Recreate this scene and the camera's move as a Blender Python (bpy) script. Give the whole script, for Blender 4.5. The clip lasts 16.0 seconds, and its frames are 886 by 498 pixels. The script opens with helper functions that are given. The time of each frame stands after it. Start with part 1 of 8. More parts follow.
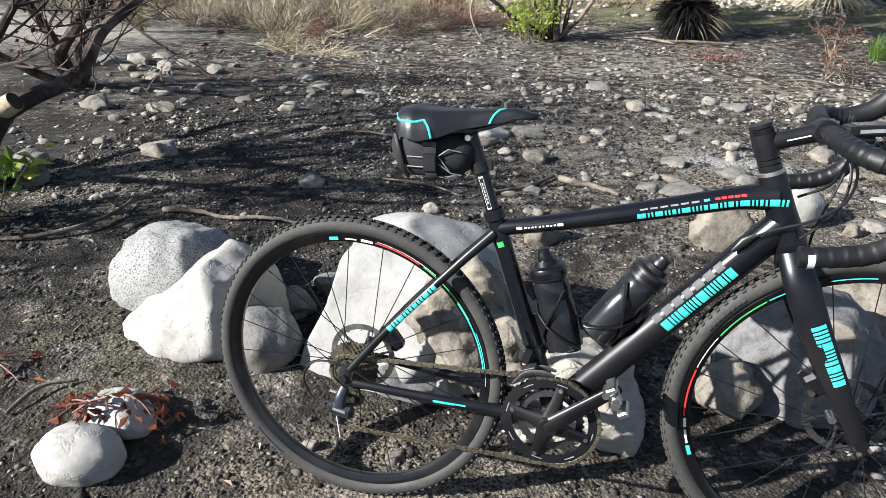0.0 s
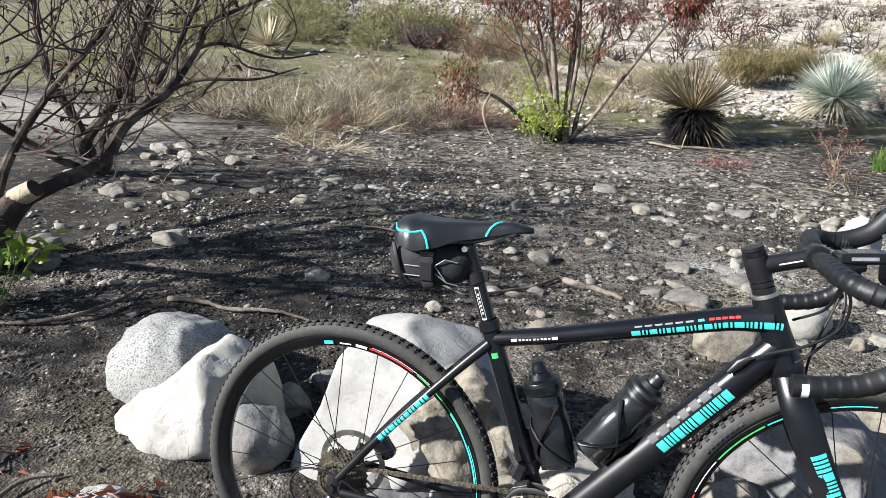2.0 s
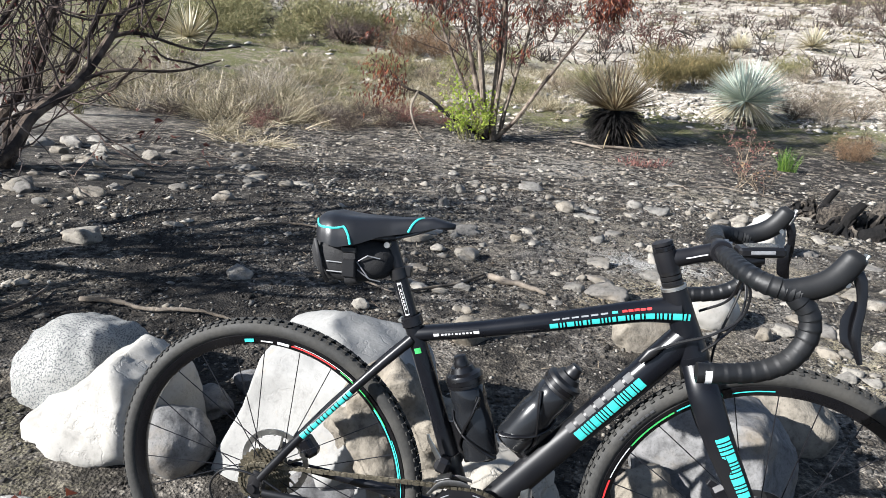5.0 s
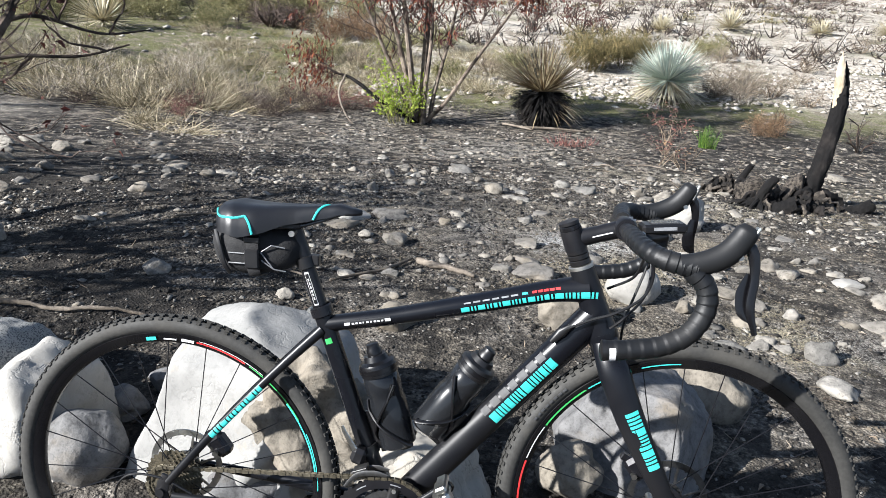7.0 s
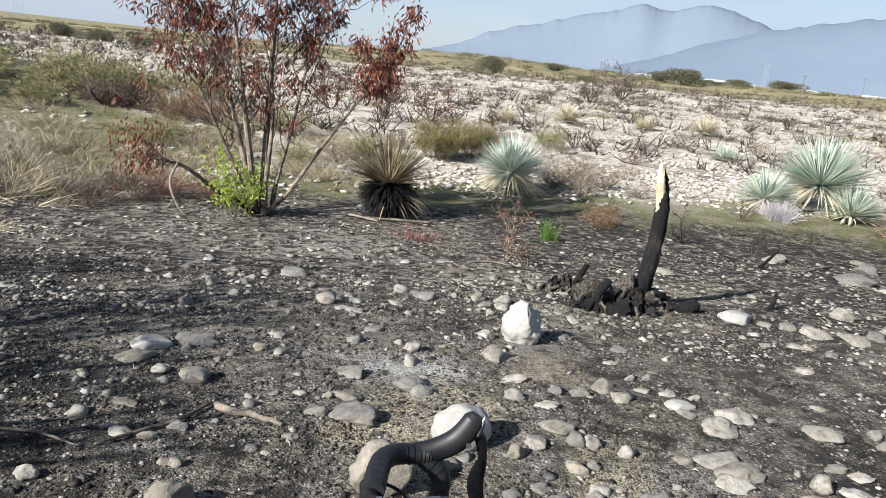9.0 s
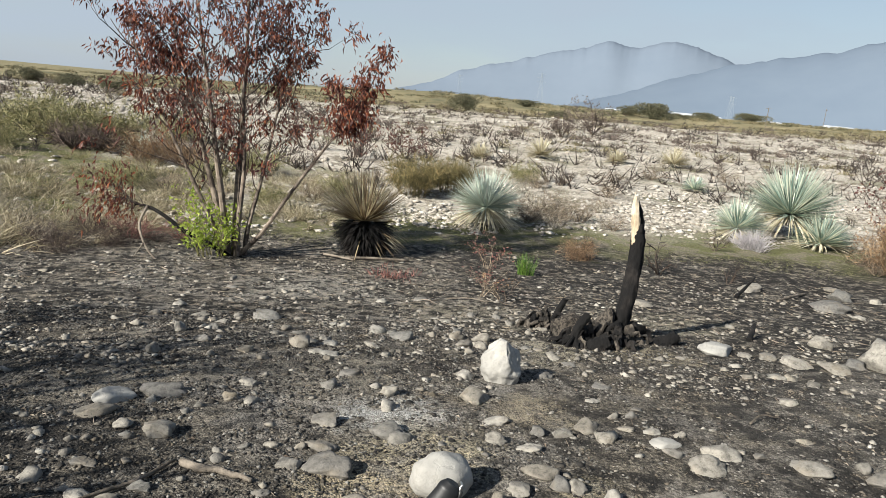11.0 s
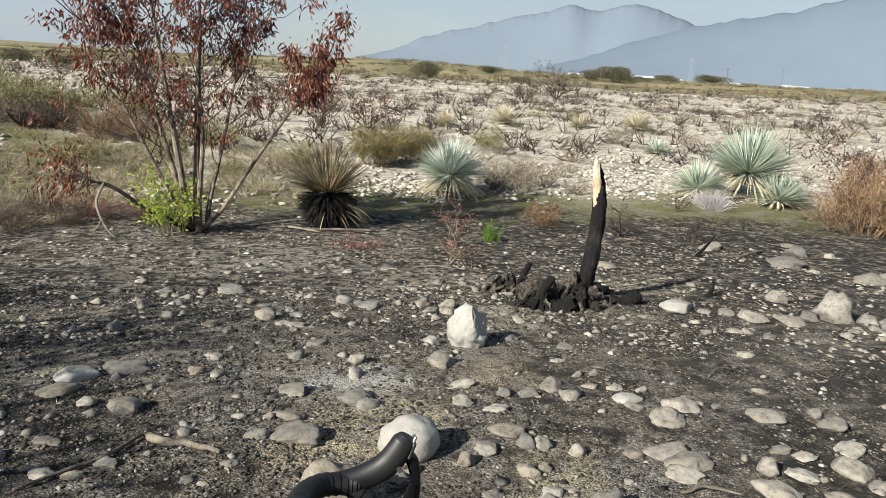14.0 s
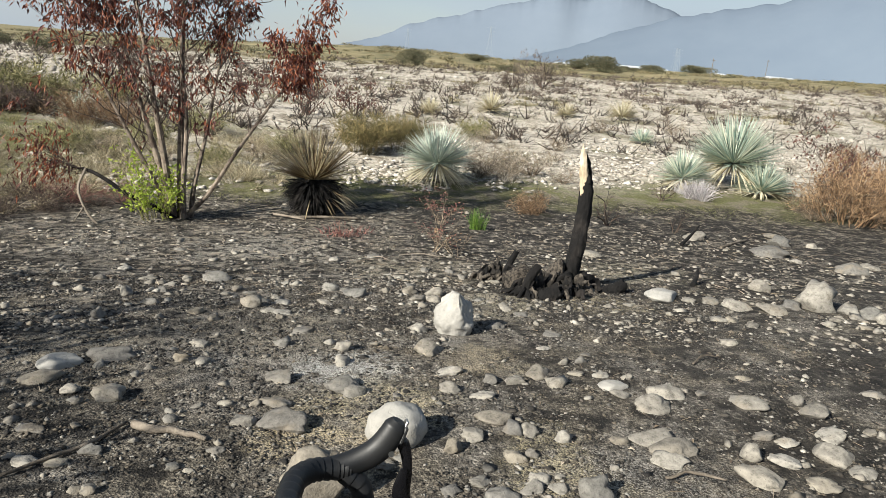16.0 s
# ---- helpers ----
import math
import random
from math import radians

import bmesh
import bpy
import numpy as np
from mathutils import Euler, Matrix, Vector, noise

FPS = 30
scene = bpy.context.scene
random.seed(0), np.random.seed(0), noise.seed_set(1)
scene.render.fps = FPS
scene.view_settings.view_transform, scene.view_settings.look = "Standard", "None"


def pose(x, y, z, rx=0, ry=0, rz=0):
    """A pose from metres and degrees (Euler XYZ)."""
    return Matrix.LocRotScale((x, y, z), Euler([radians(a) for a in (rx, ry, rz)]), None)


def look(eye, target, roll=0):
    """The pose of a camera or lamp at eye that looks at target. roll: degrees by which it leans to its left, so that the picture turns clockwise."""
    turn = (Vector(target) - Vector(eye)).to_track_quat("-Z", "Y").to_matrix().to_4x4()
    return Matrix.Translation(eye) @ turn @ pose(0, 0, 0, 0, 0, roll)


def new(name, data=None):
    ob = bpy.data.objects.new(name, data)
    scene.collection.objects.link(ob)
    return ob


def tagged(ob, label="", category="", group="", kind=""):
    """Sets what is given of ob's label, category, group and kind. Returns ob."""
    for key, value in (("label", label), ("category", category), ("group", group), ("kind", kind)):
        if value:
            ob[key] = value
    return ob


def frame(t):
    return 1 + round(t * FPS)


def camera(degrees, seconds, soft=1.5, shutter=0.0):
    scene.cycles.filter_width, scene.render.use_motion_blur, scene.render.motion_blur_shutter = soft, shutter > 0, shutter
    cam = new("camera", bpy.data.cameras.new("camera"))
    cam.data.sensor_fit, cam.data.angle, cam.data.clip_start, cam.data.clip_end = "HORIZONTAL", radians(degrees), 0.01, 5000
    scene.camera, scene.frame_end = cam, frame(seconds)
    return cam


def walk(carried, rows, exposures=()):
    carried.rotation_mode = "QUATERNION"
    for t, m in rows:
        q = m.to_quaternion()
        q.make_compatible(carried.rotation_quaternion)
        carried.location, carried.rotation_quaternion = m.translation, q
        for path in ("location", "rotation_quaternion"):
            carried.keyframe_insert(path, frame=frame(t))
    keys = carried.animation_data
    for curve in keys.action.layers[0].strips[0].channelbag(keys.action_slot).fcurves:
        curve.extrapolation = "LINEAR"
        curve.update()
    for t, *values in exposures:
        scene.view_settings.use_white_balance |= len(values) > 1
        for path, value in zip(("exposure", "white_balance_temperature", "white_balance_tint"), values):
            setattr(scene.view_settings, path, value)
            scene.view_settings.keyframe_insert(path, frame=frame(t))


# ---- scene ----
cam = camera(66.4, 16.0, soft=0.55, shutter=0.0)
PATH = [
    (0, (0.583, -1.059, 1.329), (0.048, 0.594, 0.338), -0.6),
    (0.3, (0.587, -1.04, 1.335), (0.036, 0.668, 0.447), -2.3),
    (0.5, (0.586, -1.053, 1.349), (0.009, 0.674, 0.522), -1.0),
    (1, (0.582, -1.053, 1.364), (-0.028, 0.694, 0.607), 1.2),
    (1.5, (0.602, -1.048, 1.365), (-0.009, 0.705, 0.622), 0.8),
    (2, (0.605, -1.042, 1.364), (0.007, 0.714, 0.614), 1.0),
    (2.5, (0.605, -1.046, 1.363), (0.017, 0.712, 0.612), 1.3),
    (3, (0.608, -1.049, 1.361), (0.055, 0.716, 0.599), 2.0),
    (3.5, (0.609, -1.052, 1.367), (0.101, 0.727, 0.607), 2.8),
    (4, (0.612, -1.049, 1.364), (0.15, 0.749, 0.619), 2.7),
    (6.5, (0.655, -1.037, 1.364), (0.356, 0.783, 0.59), 3.1),
    (7, (0.67, -1.01, 1.359), (0.459, 0.818, 0.576), 3.4),
    (7.3, (0.634, -0.972, 1.343), (0.522, 0.845, 0.525), 5.7),
    (7.5, (0.637, -0.888, 1.33), (0.56, 0.881, 0.4), 6.1),
    (7.8, (0.587, -0.758, 1.363), (0.653, 1.038, 0.484), 8.6),
    (8, (0.556, -0.661, 1.374), (0.755, 1.153, 0.554), 7.9),
    (8.5, (0.604, -0.55, 1.437), (0.828, 1.318, 0.759), 8.5),
    (9, (0.852, -0.554, 1.49), (1.026, 1.365, 0.953), 6.3),
    (9.5, (0.936, -0.499, 1.481), (1.052, 1.437, 0.992), 2.7),
    (9.7, (0.929, -0.489, 1.486), (1.124, 1.448, 1.025), 3.7),
    (12, (0.856, -0.458, 1.483), (1.102, 1.481, 1.06), 6.0),
    (12.5, (0.868, -0.465, 1.475), (1.155, 1.465, 1.036), 5.9),
    (13, (0.878, -0.476, 1.476), (1.179, 1.446, 1.011), 5.1),
    (13.5, (0.883, -0.471, 1.474), (1.174, 1.447, 0.986), 4.3),
    (14, (0.902, -0.483, 1.475), (1.232, 1.423, 0.967), 4.1),
    (14.5, (0.896, -0.47, 1.469), (1.264, 1.424, 0.944), 4.4),
    (15, (0.889, -0.469, 1.47), (1.234, 1.428, 0.939), 4.2),
    (15.5, (0.894, -0.478, 1.471), (1.255, 1.418, 0.945), 4.2),
    (16, (0.893, -0.476, 1.466), (1.266, 1.414, 0.929), 4.7),
]
# the picture darkens and warms a little as the sky comes into view
walk(cam, [(t, look(eye, target, roll)) for t, eye, target, roll in PATH],
     exposures=((0.0, 1.5, 6200, 10), (7.5, 1.52, 6100, 10), (8.5, 1.54, 6150, 10), (9.2, 1.32, 6250, 9), (12.3, 1.12, 6700, 6), (16.0, 1.16, 6700, 6)))

# ---- light: low winter sun from the side, hazy sky ----
SUN_EL, SUN_AZ = 31.0, 35.0          # degrees; AZ is the way the light travels, from +x towards +y
world = bpy.data.worlds.new("sky")
scene.world = world
world.use_nodes = True
wn = world.node_tree
sky = wn.nodes.new("ShaderNodeTexSky")
sky.sky_type, sky.sun_disc = "NISHITA", False
sky.sun_elevation = radians(SUN_EL)
sun_from = (-math.cos(radians(SUN_AZ)), -math.sin(radians(SUN_AZ)))
sky.sun_rotation = math.atan2(sun_from[0], sun_from[1])
sky.air_density, sky.dust_density, sky.ozone_density, sky.altitude = 1.0, 0.6, 1.0, 0
wn.nodes["Background"].inputs["Strength"].default_value = 0.05
# thin high cloud over the blue
cloud = wn.nodes.new("ShaderNodeTexNoise")
cloud.inputs["Scale"].default_value, cloud.inputs["Detail"].default_value = 2.2, 5
stretch = wn.nodes.new("ShaderNodeMapping")
stretch.inputs["Scale"].default_value = (1, 1, 4)
wn.links.new(wn.nodes.new("ShaderNodeTexCoord").outputs["Generated"], stretch.inputs[0])
wn.links.new(stretch.outputs[0], cloud.inputs["Vector"])
cover = wn.nodes.new("ShaderNodeMapRange")
for k, v in ((1, 0.38), (2, 0.62), (3, 0.66), (4, 1.0)):
    cover.inputs[k].default_value = v
wn.links.new(cloud.outputs["Fac"], cover.inputs[0])
veil = wn.nodes.new("ShaderNodeMix")
veil.data_type = "RGBA"
veil.inputs[7].default_value = (4.4, 5.12, 6.2, 1)
# haze thick along the horizon, thinning overhead
up_z = wn.nodes.new("ShaderNodeSeparateXYZ")
wn.links.new(wn.nodes.new("ShaderNodeTexCoord").outputs["Generated"], up_z.inputs[0])
thin = wn.nodes.new("ShaderNodeMapRange")
thin.interpolation_type = "SMOOTHSTEP"
for k, v in ((1, 0.05), (2, 0.6), (3, 1.0), (4, 0.1)):
    thin.inputs[k].default_value = v
wn.links.new(up_z.outputs[2], thin.inputs[0])
mul = wn.nodes.new("ShaderNodeMath")
mul.operation = "MULTIPLY"
wn.links.new(cover.outputs[0], mul.inputs[0])
wn.links.new(thin.outputs[0], mul.inputs[1])
wn.links.new(mul.outputs[0], veil.inputs[0])
wn.links.new(sky.outputs[0], veil.inputs[6])
wn.links.new(veil.outputs[2], wn.nodes["Background"].inputs["Color"])
sun_data = bpy.data.lights.new("sun", "SUN")
sun_data.energy, sun_data.angle, sun_data.color = 5.0, radians(0.6), (1.0, 0.955, 0.89)
sun = new("sun", sun_data)
c_el = math.cos(radians(SUN_EL))
sun.matrix_world = look((sun_from[0] * c_el * 30, sun_from[1] * c_el * 30, 30 * math.sin(radians(SUN_EL))), (0, 0, 0))


# ---- node helpers ----
def start(name, rough=0.8, metal=0.0, spec=0.5):
    m = bpy.data.materials.new(name)
    m.use_nodes = True
    nt = m.node_tree
    b = nt.nodes["Principled BSDF"]
    b.inputs["Roughness"].default_value = rough
    b.inputs["Metallic"].default_value = metal
    b.inputs["Specular IOR Level"].default_value = spec
    return m, nt, b


def put_in(nt, socket, v):
    if isinstance(v, (int, float)):
        socket.default_value = v
    elif isinstance(v, (tuple, list)):
        socket.default_value = (*v, 1.0) if len(v) == 3 and socket.type == "RGBA" else v
    else:
        nt.links.new(v, socket)


def coords(nt, kind="Object"):
    if kind == "World":
        return nt.nodes.new("ShaderNodeNewGeometry").outputs["Position"]
    return nt.nodes.new("ShaderNodeTexCoord").outputs[kind]


def grain(nt, vec, scale, detail=4.0, rough=0.6, lift=None):
    n = nt.nodes.new("ShaderNodeTexNoise")
    n.inputs["Scale"].default_value, n.inputs["Detail"].default_value, n.inputs["Roughness"].default_value = scale, detail, rough
    nt.links.new(vec, n.inputs["Vector"])
    return n.outputs["Fac"]


def cells(nt, vec, scale, out="Distance", feature="F1"):
    n = nt.nodes.new("ShaderNodeTexVoronoi")
    n.feature = feature
    n.inputs["Scale"].default_value = scale
    nt.links.new(vec, n.inputs["Vector"])
    return n.outputs[out]


def ramp(nt, fac, *stops):
    n = nt.nodes.new("ShaderNodeValToRGB")
    while len(n.color_ramp.elements) < len(stops):
        n.color_ramp.elements.new(0.5)
    for e, (p, c) in zip(n.color_ramp.elements, stops):
        e.position, e.color = p, (c, c, c, 1) if isinstance(c, (int, float)) else (*c, 1)
    nt.links.new(fac, n.inputs["Fac"])
    return n.outputs["Color"]


def blend(nt, fac, a, b, mode="MIX"):
    n = nt.nodes.new("ShaderNodeMix")
    n.data_type, n.blend_type = "RGBA", mode
    for key, v in ((0, fac), (6, a), (7, b)):
        put_in(nt, n.inputs[key], v)
    return n.outputs[2]


def calc(nt, op, a, b=0.0, clamp=False):
    n = nt.nodes.new("ShaderNodeMath")
    n.operation, n.use_clamp = op, clamp
    put_in(nt, n.inputs[0], a)
    put_in(nt, n.inputs[1], b)
    return n.outputs[0]


def span(nt, v, a, b, c=0.0, d=1.0):
    n = nt.nodes.new("ShaderNodeMapRange")
    n.interpolation_type = "SMOOTHSTEP"
    put_in(nt, n.inputs[0], v)
    for k, x in zip((1, 2, 3, 4), (a, b, c, d)):
        n.inputs[k].default_value = x
    return n.outputs[0]


def relief(nt, b, height, strength=0.5, dist=0.01):
    n = nt.nodes.new("ShaderNodeBump")
    n.inputs["Strength"].default_value, n.inputs["Distance"].default_value = strength, dist
    nt.links.new(height, n.inputs["Height"])
    nt.links.new(n.outputs[0], b.inputs["Normal"])


def own_random(nt):
    return nt.nodes.new("ShaderNodeObjectInfo").outputs["Random"]


def island(nt):
    return nt.nodes.new("ShaderNodeNewGeometry").outputs["Random Per Island"]


# ---- materials ----
def plain_mat(name, col, rough=0.5, metal=0.0, var=0.25, scale=60.0, bump=0.15, spec=0.5, size=0.002):
    """A surface of one main colour with fine grain, larger wear and a little dust."""
    m, nt, b = start(name, rough, metal, spec)
    v = coords(nt)
    f = grain(nt, v, scale, 5)
    g = grain(nt, v, scale * 0.09, 3)
    lo, hi = tuple(c * (1 - var) for c in col), tuple(min(1, c * (1 + var)) for c in col)
    c1 = ramp(nt, f, (0.3, lo), (0.7, hi))
    dusty = tuple(c * 0.8 + d * 0.2 for c, d in zip(col, (0.3, 0.27, 0.22)))
    put_in(nt, b.inputs["Base Color"], blend(nt, span(nt, g, 0.45, 0.75, 0.0, min(0.5, var)), c1, dusty))
    put_in(nt, b.inputs["Roughness"], span(nt, g, 0.3, 0.7, max(0.04, rough - 0.08), min(1, rough + 0.1)))
    if bump:
        relief(nt, b, f, bump, size)
    return m


def leafy_mat(name, a, b2, c3, rough=0.6, trans=0.25):
    """Leaves and stalks: each piece takes its own tone."""
    m, nt, b = start(name, rough)
    col = ramp(nt, island(nt), (0.0, a), (0.5, b2), (1.0, c3))
    v = coords(nt)
    f = grain(nt, v, 35.0, 3)
    put_in(nt, b.inputs["Base Color"], blend(nt, 0.5, col, ramp(nt, f, (0.3, 0.35), (0.7, 1.0)), "MULTIPLY"))
    if trans:
        t = nt.nodes.new("ShaderNodeBsdfTranslucent")
        nt.links.new(col, t.inputs["Color"])
        mix = nt.nodes.new("ShaderNodeMixShader")
        mix.inputs[0].default_value = trans
        nt.links.new(b.outputs[0], mix.inputs[1])
        nt.links.new(t.outputs[0], mix.inputs[2])
        nt.links.new(mix.outputs[0], nt.nodes["Material Output"].inputs["Surface"])
    return m


def soil_mat():
    m, nt, b = start("burnt_soil", 0.95, 0, 0.2)
    p = coords(nt, "World")
    xyz = nt.nodes.new("ShaderNodeSeparateXYZ")
    nt.links.new(p, xyz.inputs[0])
    x, y = xyz.outputs[0], xyz.outputs[1]
    big, mid, fine, dust = grain(nt, p, 0.55, 4), grain(nt, p, 2.3, 5), grain(nt, p, 22, 6, 0.7), grain(nt, p, 110, 4, 0.7)
    crumbs = cells(nt, p, 95)
    clots, lumps, bits = grain(nt, p, 6.5, 6, 0.68), grain(nt, p, 1.25, 5, 0.62), grain(nt, p, 55, 5, 0.75)
    # charcoal black, with a few bright grains, over grey-brown earth
    black = ramp(nt, fine, (0.36, (0.0045, 0.004, 0.0037)), (0.52, (0.022, 0.0195, 0.017)), (0.62, (0.066, 0.057, 0.047)), (0.74, (0.2, 0.18, 0.15)))
    brown = ramp(nt, bits, (0.34, (0.016, 0.0135, 0.011)), (0.47, (0.085, 0.073, 0.058)), (0.58, (0.2, 0.175, 0.138)), (0.7, (0.4, 0.355, 0.28)))
    grey = ramp(nt, bits, (0.36, (0.04, 0.037, 0.034)), (0.49, (0.13, 0.116, 0.099)), (0.65, (0.34, 0.308, 0.264)))
    # where the earth shows through the char: in the open middle, seldom at the stony end; by the bare trees darker both
    # for char and to stand in for tree shade
    bare = calc(nt, "MULTIPLY", calc(nt, "MULTIPLY", span(nt, calc(nt, "ADD", x, calc(nt, "MULTIPLY", y, 0.6)), 0.2, 1.9, 0.25, 1.0), span(nt, x, 1.9, 2.9, 1.0, 0.2)), span(nt, y, 0.3, 1.7, 0.25, 1.0))
    worn = calc(nt, "ADD", calc(nt, "MULTIPLY", clots, 0.62), calc(nt, "MULTIPLY", lumps, 0.5))
    worn = calc(nt, "ADD", worn, calc(nt, "MULTIPLY", calc(nt, "SUBTRACT", bare, 1.0), 0.11))
    earth = blend(nt, span(nt, grain(nt, p, 2.1, 4, 0.6), 0.42, 0.6), brown, grey)
    col = blend(nt, span(nt, worn, 0.45, 0.57, 0.06, 0.94), black, earth)
    # ragged black clots of charcoal lying over all of it
    col = blend(nt, calc(nt, "MULTIPLY", span(nt, grain(nt, p, 11, 7, 0.75), 0.52, 0.56, 0.0, 0.95), span(nt, mid, 0.38, 0.6, 1.0, 0.45)), col, (0.0065, 0.006, 0.006))
    # thin pale ash in speckled patches
    ash_f = calc(nt, "MULTIPLY", span(nt, grain(nt, p, 0.9, 5, 0.65), 0.52, 0.66), span(nt, dust, 0.47, 0.58))
    col = blend(nt, calc(nt, "MULTIPLY", calc(nt, "MULTIPLY", ash_f, bare), 0.7), col, (0.36, 0.34, 0.31))
    for px, py, r, tone in ((1.05, 2.95, 0.42, (0.5, 0.49, 0.46)), (1.25, 2.45, 0.45, (0.42, 0.36, 0.24)), (0.95, 2.05, 0.35, (0.36, 0.3, 0.2)), (3.3, 4.75, 0.5, (0.4, 0.34, 0.23)), (2.6, 4.75, 0.4, (0.42, 0.37, 0.26)), (4.4, 6.6, 0.9, (0.3, 0.27, 0.2)), (0.35, 3.2, 0.6, (0.3, 0.27, 0.23)),
                            (2.45, 4.6, 0.5, (0.36, 0.32, 0.24)), (-0.9, 0.15, 0.45, (0.15, 0.135, 0.09)), (0.2, 7.6, 1.3, (0.34, 0.32, 0.28)), (1.9, 1.75, 0.4, (0.3, 0.26, 0.17)),
                            (1.9, 3.2, 0.35, (0.33, 0.28, 0.2)), (-0.2, -0.45, 0.3, (0.25, 0.22, 0.16)), (0.1, 4.6, 0.8, (0.26, 0.23, 0.19)), (2.0, 6.4, 0.9, (0.27, 0.24, 0.18)), (-0.4, 3.3, 0.7, (0.25, 0.22, 0.175)), (0.7, 3.7, 0.6, (0.28, 0.25, 0.2)), (0.0, -0.15, 0.5, (0.24, 0.205, 0.155)), (0.5, -0.05, 0.5, (0.22, 0.19, 0.15))):
        d = nt.nodes.new("ShaderNodeVectorMath")
        d.operation = "DISTANCE"
        nt.links.new(p, d.inputs[0])
        d.inputs[1].default_value = (px, py, -0.2 if py < 4 else -0.6)
        near = span(nt, calc(nt, "ADD", d.outputs["Value"], calc(nt, "MULTIPLY", calc(nt, "SUBTRACT", mid, 0.5), r * 2.6)), r * 0.45, r * 1.05, 1.0, 0.0)
        col = blend(nt, calc(nt, "MULTIPLY", near, calc(nt, "MULTIPLY", span(nt, dust, 0.42, 0.56, 0.0, 0.9), span(nt, grain(nt, p, 9, 5, 0.7), 0.38, 0.56, 0.1, 1.0))), col, tone)
    # lower on the slope: black crust broken by tan dust
    crust = grain(nt, p, 7.5, 7, 0.72)
    low = span(nt, y, 3.0, 6.0)
    col = blend(nt, calc(nt, "MULTIPLY", span(nt, crust, 0.54, 0.61, 0.0, 0.7), low), col, (0.28, 0.24, 0.19))
    col = blend(nt, calc(nt, "MULTIPLY", span(nt, crust, 0.5, 0.44, 0.0, 0.92), low), col, (0.0095, 0.008, 0.0068))
    # beyond the burn: thin green, then pale river sand
    wob = calc(nt, "ADD", y, calc(nt, "MULTIPLY", calc(nt, "SUBTRACT", big, 0.5), 5.0))
    slant = calc(nt, "ADD", wob, calc(nt, "MULTIPLY", calc(nt, "MAXIMUM", calc(nt, "SUBTRACT", -1.8, x), 0.0), 0.35))
    green = blend(nt, span(nt, mid, 0.45, 0.6), ramp(nt, fine, (0.3, (0.035, 0.034, 0.014)), (0.55, (0.125, 0.125, 0.055)), (0.75, (0.25, 0.235, 0.13))), ramp(nt, fine, (0.3, (0.035, 0.03, 0.022)), (0.52, (0.17, 0.147, 0.108)), (0.75, (0.38, 0.335, 0.265))))
    col = blend(nt, span(nt, slant, 11.2, 13.2), col, green)
    sand = ramp(nt, fine, (0.3, (0.25, 0.222, 0.18)), (0.5, (0.44, 0.4, 0.34)), (0.7, (0.6, 0.555, 0.48)))
    sand = blend(nt, span(nt, mid, 0.51, 0.62, 0.0, 0.75), sand, (0.13, 0.105, 0.08))
    sand = blend(nt, calc(nt, "MULTIPLY", span(nt, grain(nt, p, 0.4, 5, 0.7), 0.54, 0.62), 0.75), sand, ramp(nt, fine, (0.35, (0.05, 0.04, 0.03)), (0.65, (0.2, 0.165, 0.12))))
    sand = blend(nt, calc(nt, "MULTIPLY", span(nt, grain(nt, p, 7, 4, 0.7), 0.56, 0.64), 0.8), sand, (0.07, 0.06, 0.05))
    away = calc(nt, "SUBTRACT", wob, calc(nt, "MULTIPLY", calc(nt, "MAXIMUM", calc(nt, "SUBTRACT", -1.8, x), 0.0), 1.1))
    sandy = calc(nt, "MULTIPLY", span(nt, away, 13.6, 16.5), span(nt, grain(nt, p, 0.28, 3), 0.33, 0.5, 0.25, 1.0))
    col = blend(nt, sandy, col, sand)
    left_sand = calc(nt, "MULTIPLY", span(nt, calc(nt, "ADD", x, calc(nt, "MULTIPLY", calc(nt, "SUBTRACT", mid, 0.5), 4.0)), -5.4, -7.0), calc(nt, "MULTIPLY", span(nt, y, 4.0, 6.5), span(nt, y, 9.0, 7.0)))
    col = blend(nt, calc(nt, "MULTIPLY", left_sand, span(nt, mid, 0.35, 0.5, 0.2, 0.9)), col, ramp(nt, fine, (0.32, (0.16, 0.14, 0.115)), (0.5, (0.32, 0.29, 0.245)), (0.7, (0.48, 0.44, 0.38))))
    # far scrub
    far = span(nt, calc(nt, "ADD", y, calc(nt, "MULTIPLY", calc(nt, "SUBTRACT", grain(nt, p, 0.03, 3), 0.5), 60.0)), 60, 100)
    col = blend(nt, far, col, ramp(nt, grain(nt, p, 0.12, 5), (0.35, (0.09, 0.085, 0.045)), (0.65, (0.25, 0.21, 0.12))))
    put_in(nt, b.inputs["Base Color"], col)
    h = calc(nt, "ADD", calc(nt, "MULTIPLY", fine, 1.0), calc(nt, "ADD", calc(nt, "MULTIPLY", crumbs, 0.5), calc(nt, "MULTIPLY", dust, 0.35)))
    h = calc(nt, "ADD", h, calc(nt, "MULTIPLY", clots, 1.6))
    relief(nt, b, h, 0.9, 0.014)
    return m


